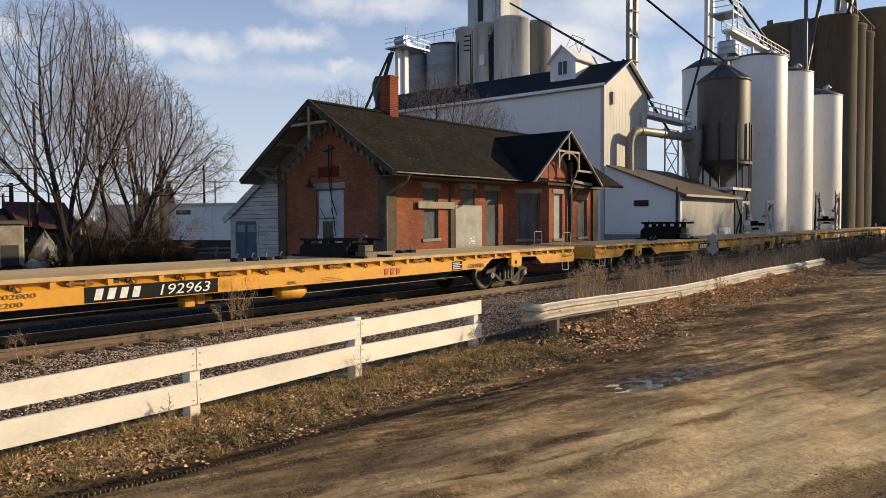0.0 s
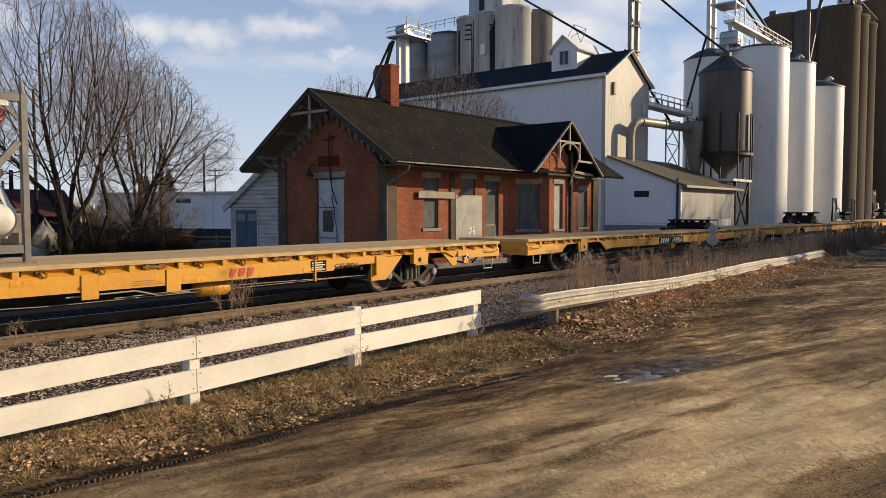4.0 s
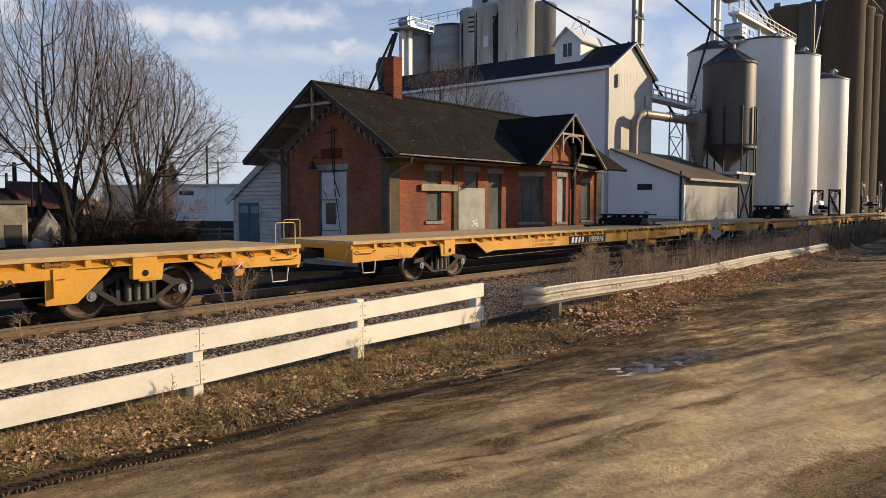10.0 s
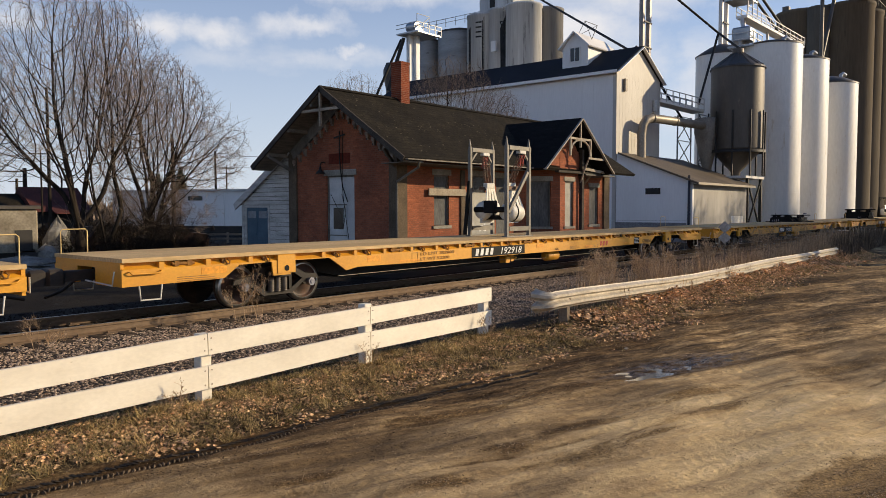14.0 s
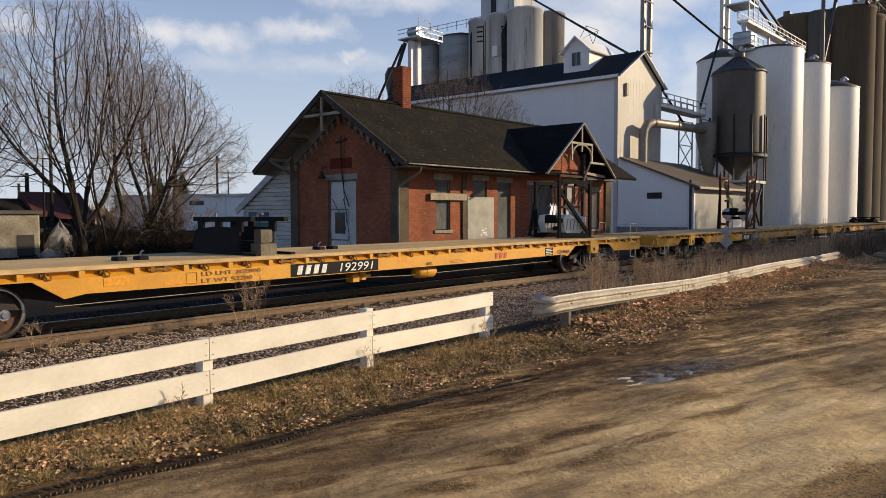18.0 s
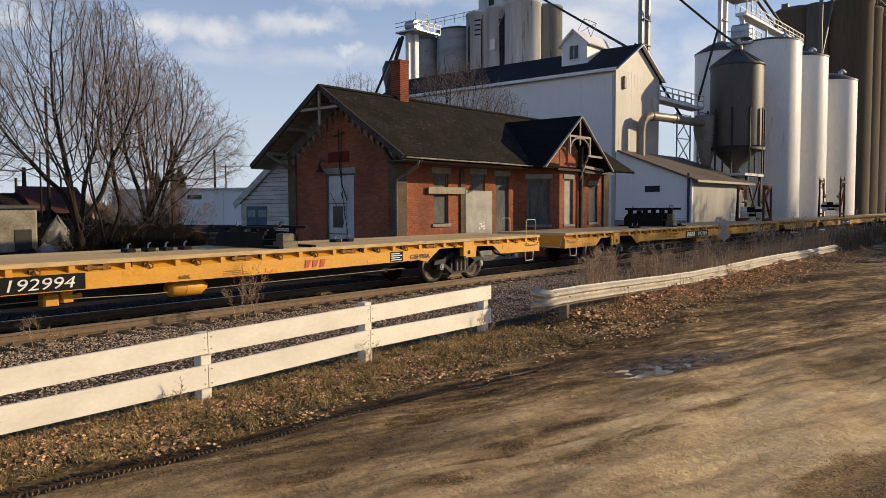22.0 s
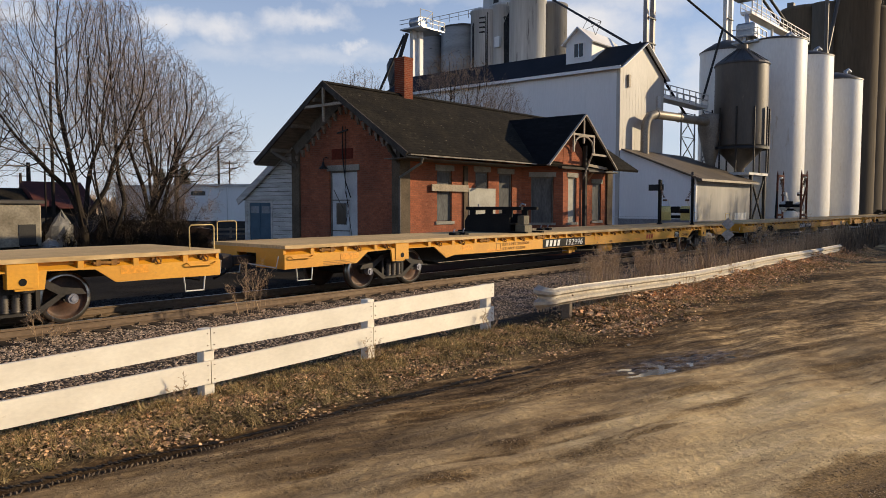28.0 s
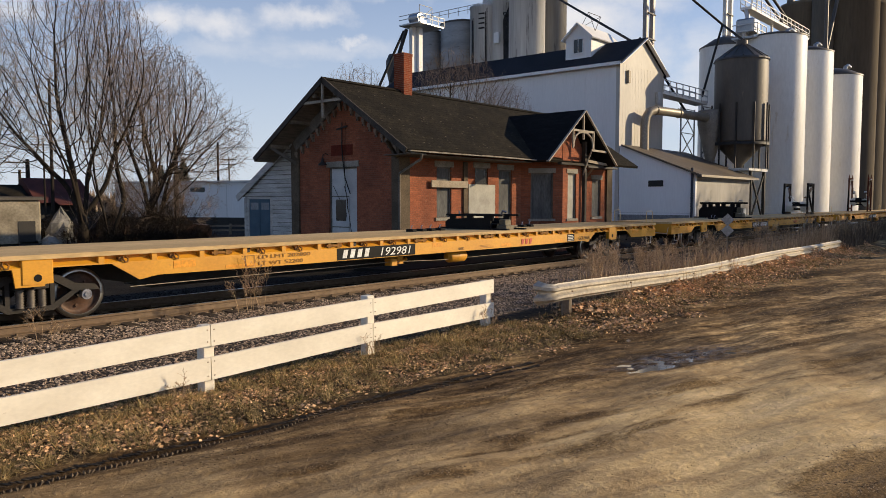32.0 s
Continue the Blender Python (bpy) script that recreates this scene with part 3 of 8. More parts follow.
def ground_material():
    m = bpy.data.materials.new("dirt_yard")
    m.use_nodes = True
    nt = m.node_tree
    b = nt.nodes["Principled BSDF"]
    L = nt.links.new
    N = nt.nodes.new
    co = N("ShaderNodeTexCoord")

    def noise_tex(scale, detail=6, turn=0.0, stretch=(1, 1, 1), rough=0.55):
        mp = N("ShaderNodeMapping")
        mp.vector_type = "TEXTURE"
        mp.inputs["Rotation"].default_value = (0, 0, radians(turn))
        mp.inputs["Scale"].default_value = [1 / v for v in stretch]
        L(co.outputs["Object"], mp.inputs[0])
        n = N("ShaderNodeTexNoise")
        n.inputs["Scale"].default_value, n.inputs["Detail"].default_value, n.inputs["Roughness"].default_value = scale, detail, rough
        L(mp.outputs[0], n.inputs["Vector"])
        return n.outputs[0]

    def ramp(src, lo, hi, c0=(0, 0, 0), c1=(1, 1, 1)):
        r = N("ShaderNodeValToRGB")
        r.color_ramp.elements[0].position, r.color_ramp.elements[1].position = lo, hi
        r.color_ramp.elements[0].color, r.color_ramp.elements[1].color = (*c0, 1), (*c1, 1)
        L(src, r.inputs[0])
        return r.outputs[0]

    def mix(fac, a, c, mode="MIX", amount=1.0):
        x = N("ShaderNodeMixRGB")
        x.blend_type = mode
        if fac is None:
            x.inputs[0].default_value = amount
        else:
            L(fac, x.inputs[0])
        for s, v in ((1, a), (2, c)):
            if isinstance(v, tuple):
                x.inputs[s].default_value = (*v, 1)
            else:
                L(v, x.inputs[s])
        return x.outputs[0]

    # wheel-worn dirt: soft streaks along the lane, dark patches of damp and painted shade, grit
    grit = noise_tex(38, 6, rough=0.7)
    clod = noise_tex(9, 8, rough=0.65)
    streak = noise_tex(0.62, 6, -16, (0.30, 1.0, 1), 0.55)
    fine_streak = noise_tex(2.3, 8, -15, (0.20, 1.0, 1), 0.62)
    blotch = noise_tex(3.0, 8, -15, (0.40, 1.0, 1), 0.68)
    where = N("ShaderNodeSeparateXYZ")
    L(co.outputs["Object"], where.inputs[0])

    def madd(a, k, c):
        n = N("ShaderNodeMath")
        n.operation = "MULTIPLY_ADD"
        for q, v in enumerate((a, k, c)):
            if isinstance(v, (int, float)):
                n.inputs[q].default_value = v
            else:
                L(v, n.inputs[q])
        return n.outputs[0]

    lane_y = madd(where.outputs["X"], 0.30, where.outputs["Y"])
    dry = N("ShaderNodeMapRange")
    dry.inputs[1].default_value, dry.inputs[2].default_value = 8.2, 4.6
    dry.inputs[3].default_value, dry.inputs[4].default_value = -0.238, -0.112
    L(lane_y, dry.inputs[0])
    tone = madd(streak, 0.55, madd(fine_streak, 0.36, madd(blotch, 0.40, dry.outputs[0])))
    tones = N("ShaderNodeValToRGB")
    stops = tones.color_ramp.elements
    stops[0].position, stops[0].color = 0.34, (0.115, 0.078, 0.044, 1)
    stops[1].position, stops[1].color = 0.68, (0.82, 0.61, 0.335, 1)
    for pos_, c_ in ((0.43, (0.25, 0.168, 0.086, 1)), (0.50, (0.44, 0.305, 0.155, 1)), (0.58, (0.62, 0.445, 0.225, 1))):
        stops.new(pos_).color = c_
    L(tone, tones.inputs[0])
    dirt = tones.outputs[0]
    dirt = mix(None, dirt, ramp(grit, 0.3, 0.75, (0.90, 0.90, 0.90), (1.08, 1.08, 1.08)), "MULTIPLY")
    dirt = mix(None, dirt, ramp(clod, 0.3, 0.7, (0.86, 0.86, 0.86), (1.10, 1.10, 1.10)), "MULTIPLY")
    # churned strip along the verge: short dark scrapes and crumbs
    churn = N("ShaderNodeMapRange")
    churn.inputs[1].default_value, churn.inputs[2].default_value = 6.7, 7.7
    L(lane_y, churn.inputs[0])
    scrape = mix(None, ramp(noise_tex(9.0, 7, -15, (0.16, 1.0, 1), 0.72), 0.41, 0.60, (0.56, 0.54, 0.52), (1.52, 1.50, 1.46)), ramp(noise_tex(16, 6, -15, (0.5, 1.0, 1), 0.75), 0.36, 0.62, (0.62, 0.61, 0.60), (1.28, 1.28, 1.28)), "MULTIPLY")
    dirt = mix(churn.outputs[0], dirt, mix(None, dirt, scrape, "MULTIPLY"))
    # leaf litter and dead grass along the fence
    litter = mix(ramp(noise_tex(6, 8, rough=0.7), 0.35, 0.65), (0.018, 0.012, 0.008), (0.105, 0.068, 0.035))
    litter = mix(None, litter, ramp(grit, 0.3, 0.75, (0.6, 0.6, 0.6), (1.3, 1.3, 1.3)), "MULTIPLY")
    # crushed stone
    vo = N("ShaderNodeTexVoronoi")
    vo.inputs["Scale"].default_value = 19
    L(co.outputs["Object"], vo.inputs["Vector"])
    bal = mix(ramp(vo.outputs["Color"], 0.2, 0.8), (0.10, 0.07, 0.046), (0.25, 0.185, 0.13))
    bal = mix(ramp(vo.outputs["Distance"], 0.25, 0.55), bal, (0.03, 0.027, 0.025))
    sep = N("ShaderNodeSeparateXYZ")
    L(co.outputs["Object"], sep.inputs[0])

    bend = N("ShaderNodeMath")
    bend.operation = "SUBTRACT"
    L(sep.outputs["X"], bend.inputs[0])
    bend.inputs[1].default_value = 8.0
    bent = N("ShaderNodeMath")
    bent.operation = "ABSOLUTE"
    L(bend.outputs[0], bent.inputs[0])

    def band(lo, hi, wob=1.2, slope=0.0):
        s = N("ShaderNodeMath")
        s.operation = "MULTIPLY_ADD"
        L(noise_tex(0.9, 6), s.inputs[0])
        s.inputs[1].default_value = wob
        L(sep.outputs["Y"], s.inputs[2])
        out = s.outputs[0]
        if slope:
            q = N("ShaderNodeMath")
            q.operation = "MULTIPLY_ADD"
            L(bent.outputs[0], q.inputs[0])
            q.inputs[1].default_value = slope
            L(out, q.inputs[2])
            out = q.outputs[0]
        r = N("ShaderNodeMapRange")
        r.inputs[1].default_value, r.inputs[2].default_value = lo, hi
        L(out, r.inputs[0])
        return r.outputs[0]

    # this attribute carries damp and painted shade together
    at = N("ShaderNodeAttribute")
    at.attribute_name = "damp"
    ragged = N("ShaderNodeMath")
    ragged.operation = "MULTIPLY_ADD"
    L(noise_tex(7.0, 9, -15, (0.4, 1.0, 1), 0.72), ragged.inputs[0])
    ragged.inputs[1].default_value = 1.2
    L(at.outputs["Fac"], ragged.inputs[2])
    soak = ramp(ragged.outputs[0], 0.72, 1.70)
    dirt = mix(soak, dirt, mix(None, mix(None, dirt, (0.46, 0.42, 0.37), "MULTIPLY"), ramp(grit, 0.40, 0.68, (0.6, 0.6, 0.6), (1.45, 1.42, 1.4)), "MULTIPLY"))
    damp = mix(None, band(5.0, 6.3, 1.3, -0.02), ramp(noise_tex(1.6, 8, -12, (0.22, 1, 1), 0.65), 0.36, 0.56), "MULTIPLY")
    dirt = mix(damp, dirt, mix(None, dirt, (0.56, 0.52, 0.48), "MULTIPLY"))
    col = mix(band(6.45, 6.8, 0.6, -0.07), dirt, litter)
    col = mix(band(9.0, 9.5, 1.0), col, bal)
    # oily ballast, with the shade under the train put into its colour
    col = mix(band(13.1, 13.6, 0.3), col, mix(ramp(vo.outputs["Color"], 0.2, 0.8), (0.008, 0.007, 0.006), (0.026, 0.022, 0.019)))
    # ground behind the track: near black to hold the train's shade
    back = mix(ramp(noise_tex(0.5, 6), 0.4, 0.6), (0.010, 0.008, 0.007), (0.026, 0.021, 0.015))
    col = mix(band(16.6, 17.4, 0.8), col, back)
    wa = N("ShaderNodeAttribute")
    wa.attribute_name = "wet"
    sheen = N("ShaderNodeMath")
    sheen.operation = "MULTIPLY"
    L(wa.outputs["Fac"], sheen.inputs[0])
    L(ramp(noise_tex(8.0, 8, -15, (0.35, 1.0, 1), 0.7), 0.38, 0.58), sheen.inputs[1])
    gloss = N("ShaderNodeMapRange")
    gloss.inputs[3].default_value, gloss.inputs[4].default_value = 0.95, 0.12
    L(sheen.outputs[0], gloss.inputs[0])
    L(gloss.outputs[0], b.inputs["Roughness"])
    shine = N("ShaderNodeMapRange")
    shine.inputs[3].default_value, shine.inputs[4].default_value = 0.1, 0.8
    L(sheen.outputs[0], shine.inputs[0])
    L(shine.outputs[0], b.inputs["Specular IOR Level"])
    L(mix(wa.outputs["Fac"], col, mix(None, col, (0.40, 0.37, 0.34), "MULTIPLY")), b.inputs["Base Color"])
    bp = N("ShaderNodeBump")
    bp.inputs["Strength"].default_value, bp.inputs["Distance"].default_value = 0.65, 0.05
    hsum = mix(None, mix(None, clod, grit, "ADD", 0.07), blotch, "ADD", 0.9)
    L(hsum, bp.inputs["Height"])
    L(bp.outputs[0], b.inputs["Normal"])
    return m


ground_m = ground_material()
gme.materials.append(ground_m)
tagged(new("ground", gme), "brown rutted dirt yard with leaf litter and ballast", "ground", kind="structure")

# ---- track ----
TRACK_Y, RAIL_Z = 13.95, 0.30
track = thing("railway_track", "straight railway track on dark sleepers and grey ballast", "railway track", at=(0, 0, 0), kind="structure")
RAIL = [(-0.075, 0), (0.075, 0), (0.075, 0.012), (0.012, 0.035), (0.012, 0.125), (0.036, 0.135), (0.036, 0.160), (0.026, 0.172), (-0.026, 0.172), (-0.036, 0.160), (-0.036, 0.135), (-0.012, 0.125), (-0.012, 0.035), (-0.075, 0.012)]
for dy in (-0.755, 0.755):
    part("rail", Form().prism([(TRACK_Y + dy + a, RAIL_Z - 0.172 + c) for a, c in RAIL], "x", -60, 320), rail_brown, track, "rusty steel rail")
    part("railhead", Form().box(-60, 320, TRACK_Y + dy - 0.024, TRACK_Y + dy + 0.024, RAIL_Z - 0.001, RAIL_Z + 0.003), rail_shine, track, "bright worn running surface")

# ---- station ----
station = thing("station_building", "old red brick railway station with mossy dark roof, boarded up", "building", at=(0, 0, 0))
X0, X1, Y0, Y1 = 19.34, 35.05, 18.5, 24.46
EAVE_Z, RIDGE_Z, RIDGE_Y = 4.07, 6.84, 21.38
SLOPE = (RIDGE_Z - EAVE_Z) / (RIDGE_Y - 17.15)
WALL_TOP = EAVE_Z + SLOPE * (Y0 - 17.15) - 0.12
# long wall towards the track: (u0, u1, sill, head)
LONG = [(21.38, 22.25, 1.70, 3.62), (23.73, 24.60, 0.35, 3.66), (25.34, 26.29, 0.35, 3.63), (33.2, 34.1, 1.55, 3.4)]
part("wall_track", wall_grid(Form(), "y", Y0, 0.35, X0, X1, 0.0, WALL_TOP, LONG + [(27.0, 31.15, 0.0, 3.7)]), brick_x, station, "sunlit red brick wall")
part("wall_gable", wall_grid(Form(), "x", X0, 0.35, Y0 + 0.35, Y1, 0.0, WALL_TOP, [(20.70, 22.28, 0.35, 3.62)]).prism([(Y0 + 0.02, WALL_TOP), (Y1 - 0.02, WALL_TOP), (RIDGE_Y, RIDGE_Z - 0.2)], "x", X0, X0 + 0.35), brick_y, station, "shaded red brick gable wall")
part("wall_end", Form().box(X1 - 0.35, X1, Y0 + 0.35, Y1, 0, WALL_TOP).prism([(Y0 + 0.02, WALL_TOP), (Y1 - 0.02, WALL_TOP), (RIDGE_Y, RIDGE_Z - 0.2)], "x", X1 - 0.35, X1), brick_y, station)
part("wall_back", Form().box(X0 + 0.35, X1 - 0.35, Y1 - 0.35, Y1, 0, WALL_TOP), brick_x, station)
for xa in (X0 - 0.09, X1 - 0.45):
    part("corner_pilaster", Form().box(xa, xa + 0.55, Y0 - 0.09, Y0 + 0.30, 0, WALL_TOP - 0.2), pilaster_m, station, "weathered grey-brown corner pilaster")
part("corner_pilaster", Form().box(X0 - 0.08, X0 + 0.3, Y1 - 0.42, Y1 + 0.05, 0, WALL_TOP - 0.1), pilaster_m, station)
part("foundation", Form().box(X0 - 0.12, X1 + 0.05, Y0 - 0.12, Y1 + 0.05, -0.2, 0.33), stone, station)


def roof_slab(name, pts, thick, material, label):
    """A roof slope: a sheet of even thickness under the given outline."""
    pts = [Vector(p) for p in pts]
    n = (pts[1] - pts[0]).cross(pts[2] - pts[0]).normalized()
    if n.z < 0:
        n = -n
    g = Form()
    low = [p - n * thick for p in pts]
    g.face(*pts).face(*reversed(low))
    for i in range(len(pts)):
        j = (i + 1) % len(pts)
        g.face(pts[i], low[i], low[j], pts[j])
    return part(name, g, material, station, label)


RX0, RX1 = 18.24, 35.5
EL_Y = 2 * RIDGE_Y - 17.15
roof_slab("roof_slope", [(RX0, 17.15, EAVE_Z), (RX1, 17.15, EAVE_Z), (RX1, RIDGE_Y, RIDGE_Z), (RX0, RIDGE_Y, RIDGE_Z)], 0.11, shingle, "dark mossy shingle slope")
roof_slab("roof_slope", [(RX0, RIDGE_Y, RIDGE_Z), (RX1, RIDGE_Y, RIDGE_Z), (RX1, EL_Y, EAVE_Z), (RX0, EL_Y, EAVE_Z)], 0.11, shingle, "dark shingle slope")
part("ridge_cap", Form().prism([(RIDGE_Y - 0.16, RIDGE_Z - 0.06), (RIDGE_Y, RIDGE_Z + 0.05), (RIDGE_Y + 0.16, RIDGE_Z - 0.06)], "x", RX0, RX1), shingle, station)
# barge boards and the open truss in the gable
for s in (-1, 1):
    e = Vector((RX0 + 0.02, RIDGE_Y + s * (RIDGE_Y - 17.15), EAVE_Z - 0.07))
    k = Vector((RX0 + 0.02, RIDGE_Y, RIDGE_Z - 0.07))
    part("barge_board", Form().beam(e, k, 0.06, 0.2), barge_m, station, "grey weathered barge board")
    part("rake_soffit", Form().prism([(RIDGE_Y + s * 0.02, RIDGE_Z - 0.16), (RIDGE_Y + s * 4.2, RIDGE_Z - 0.16 - SLOPE * 4.18), (RIDGE_Y + s * 4.2, RIDGE_Z - 0.19 - SLOPE * 4.18), (RIDGE_Y + s * 0.02, RIDGE_Z - 0.19)], "x", RX0 + 0.06, X0 - 0.01), soffit_m, station, "grey boarded soffit under the gable overhang")
    part("rake_frieze", Form().beam((X0 - 0.05, RIDGE_Y + s * 2.9, 4.52), (X0 - 0.05, RIDGE_Y, 4.52 + SLOPE * 2.9), 0.1, 0.42), trim_grey, station, "grey frieze along the gable")
    for i in range(3):
        f = (i + 0.45) / 3
        part("purlin_end", Form().box(RX0 + 0.08, X0, RIDGE_Y + s * 4.0 * f - 0.06, RIDGE_Y + s * 4.0 * f + 0.06, RIDGE_Z - SLOPE * 4.0 * f - 0.28, RIDGE_Z - SLOPE * 4.0 * f - 0.13), soffit_m, station)
    for i in range(9):
        y = RIDGE_Y + s * (0.16 + i * 0.325)
        z = RIDGE_Z - 0.62 - SLOPE * (0.22 + i * 0.33)
        z -= 0.21
        part("corbel", Form().box(X0 - 0.13, X0 - 0.002, y - 0.075, y + 0.075, z + 0.03, z + 0.16).box(X0 - 0.10, X0 - 0.002, y - 0.05, y + 0.05, z - 0.06, z + 0.03).box(X0 - 0.07, X0 - 0.002, y - 0.05, y + 0.02, z - 0.13, z - 0.06), corbel_m, station, "stepped brick corbel under the frieze")
        # black plate on the brick as the shade beside each corbel
        part("corbel_gap", Form().box(X0 - 0.012, X0 - 0.003, y + 0.055, y + 0.13, z - 0.12, z + 0.16), black_iron, station)
part("collar_tie", Form().beam((RX0 + 0.05, RIDGE_Y - 1.05, RIDGE_Z - 0.85), (RX0 + 0.05, RIDGE_Y + 1.05, RIDGE_Z - 0.85), 0.08, 0.10), trim_tan, station, "pale timber collar tie")
part("king_post", Form().beam((RX0 + 0.05, RIDGE_Y, RIDGE_Z - 0.1), (RX0 + 0.05, RIDGE_Y, RIDGE_Z - 1.45), 0.08), trim_tan, station, "pale timber king post")
for s in (-1, 1):
    part("gable_bracket", Form().beam((RX0 + 0.1, RIDGE_Y + s * 3.2, EAVE_Z + 0.35), (X0, RIDGE_Y + s * 2.85, EAVE_Z - 0.25), 0.08, 0.12), trim_grey, station)
# gutter and downpipe
gut = random.Random(4)
gx_ = RX0 + 0.1
while gx_ < 25.9:
    ge = min(gx_ + gut.uniform(0.7, 1.6), 26.1)
    gz, gd = EAVE_Z - 0.03 + gut.uniform(-0.012, 0.006), gut.uniform(0.035, 0.055)
    part("gutter", Form().prism([(17.03 + gut.uniform(-0.02, 0.02), gz), (17.03, gz - gd), (17.14, gz - gd), (17.14, gz)], "x", gx_, ge + 0.01), gutter_m, station, "pale dented gutter length")
    gx_ = ge
part("downpipe", Form().tube([(19.0, 17.1, 3.93), (19.0, 17.15, 3.75), (19.15, 18.30, 3.30), (19.2, 18.36, 3.1), (19.2, 18.36, 0.3)], 0.045, 8), trim_grey, station)
part("eave_soffit", Form().box(RX0 + 0.3, 26.0, 17.3, Y0, EAVE_Z - 0.16, EAVE_Z - 0.13), trim_grey, station)
# chimney
part("chimney", Form().box(22.35, 22.85, 21.1, 21.66, 6.3, 8.24).box(22.335, 22.865, 21.085, 21.675, 8.24, 8.34), chimney_brick, station, "orange-red brick chimney")


def opening(axis, at, u0, u1, z0, z1, board, sill=True, head=True, name="boarded_window"):
    """A boarded window or door set back in its reveal, with head and sill stones."""
    def bx(g, a, b, p, q, c, d):
        return g.box(a, b, at + p, at + q, c, d) if axis == "y" else g.box(at + p, at + q, a, b, c, d)
    w = part(name, bx(Form(), u0 + 0.05, u1 - 0.05, 0.10, 0.14, z0 + 0.02, z1 - 0.05), board, station)
    g = Form()
    bx(g, u0, u0 + 0.06, 0.06, 0.2, z0, z1)
    bx(g, u1 - 0.06, u1, 0.06, 0.2, z0, z1)
    bx(g, u0 + 0.06, u1 - 0.06, 0.06, 0.2, z1 - 0.06, z1)
    part("frame", g, trim_grey, w)
    if head:
        part("lintel", bx(Form(), u0 - 0.12, u1 + 0.12, -0.03, 0.12, z1, z1 + 0.22), stone, station, "pale stone lintel")
    if sill:
        part("sill", bx(Form(), u0 - 0.1, u1 + 0.1, -0.06, 0.2, z0 - 0.12, z0), stone, station, "pale stone sill")
    return w


opening("y", Y0, *LONG[0], board_grey)
w = opening("y", Y0, *LONG[1], board_pale, sill=False, name="freight_door")
part("transom", Form().box(23.8, 24.53, Y0 + 0.05, Y0 + 0.09, 3.0, 3.6), dark_glass, w, "dark transom light")
part("door_sheet", Form().box(23.27, 25.03, Y0 - 0.05, Y0 - 0.01, 0.34, 2.99), board_pale, w, "pale plywood sheet over the door")
g = Form()
for i, (px, pz, pw) in enumerate(((24.15, 1.62, 0.20), (24.25, 1.50, 0.28), (24.42, 1.68, 0.10), (24.12, 1.42, 0.09), (24.40, 1.42, 0.16))):
    g.box(px, px + pw, Y0 - 0.056, Y0 - 0.051, pz, pz + 0.05 + 0.03 * (i % 2))
part("paint_scrawl", g, letter_white, w, "faded white paint marks")
opening("y", Y0, *LONG[2], board_grey, sill=False, name="boarded_door")
opening("y", Y0, *LONG[3], board_grey)
part("sign_board", Form().bbox(20.95, 23.14, Y0 - 0.13, Y0 - 0.075, 2.84, 3.10, 0.008), trim_tan, station, "weathered pale blank board")
part("door_post", Form().box(22.94, 23.18, Y0 - 0.07, Y0 - 0.002, 0.3, 3.85), pilaster_m, station, "grey pilaster strip")
# gable door, white sheet with a small glazed door in it
w = opening("x", X0, 20.70, 22.28, 0.35, 3.62, door_white, sill=False, name="gable_door")
part("door_leaf", Form().bbox(X0 + 0.07, X0 + 0.10, 21.22, 22.17, 0.36, 2.46, 0.005), door_white, w, "white inner door")
part("door_pane", Form().box(X0 + 0.06, X0 + 0.068, 21.38, 21.95, 1.56, 2.38), dark_glass, w, "dark door glass")
for z in (2.48, 1.3):
    part("door_rail", Form().box(X0 + 0.055, X0 + 0.07, 21.2, 22.2, z, z + 0.04), trim_grey, w)
part("name_panel", Form().box(X0 - 0.02, X0 - 0.002, 20.92, 22.12, 4.06, 4.46), mat("dark_red_panel", (0.16, 0.035, 0.02), None, 3, 20, 0.85), station, "faded dark red panel")
lamp = part("wall_lamp", Form().lathe(X0 - 0.26, 22.34, [(0.03, 3.98), (0.05, 3.92), (0.06, 3.84), (0.17, 3.74), (0.18, 3.70), (0.0, 3.72)], 16), black_iron, station, "black goose-neck wall lamp")
part("lamp_arm", Form().tube([(X0, 22.34, 4.12), (X0 - 0.10, 22.34, 4.16), (X0 - 0.22, 22.34, 4.12), (X0 - 0.26, 22.34, 4.02), (X0 - 0.26, 22.34, 3.96)], 0.018, 6), black_iron, lamp)
for o, pts in enumerate((((21.45, 5.3), (21.47, 4.4), (21.42, 3.9), (21.30, 3.2), (21.02, 2.6)), ((21.25, 5.3), (21.27, 4.2), (21.3, 3.2), (21.15, 2.2), (20.95, 1.2), (20.75, 0.4)), ((21.3, 2.9), (21.1, 2.3), (21.2, 1.7)), ((21.9, 2.9), (21.55, 2.4), (21.2, 2.0)))):
    part("cable" if o < 1 else "vine_stem", Form().tube([(X0 - 0.05 - 0.02 * o, y, z) for y, z in pts], 0.022 if o < 1 else 0.012, 5), black_iron if o < 1 else bark, station)
part("conduit_bar", Form().beam((X0 - 0.06, 21.15, 5.15), (X0 - 0.06, 21.75, 5.05), 0.05), black_iron, station)

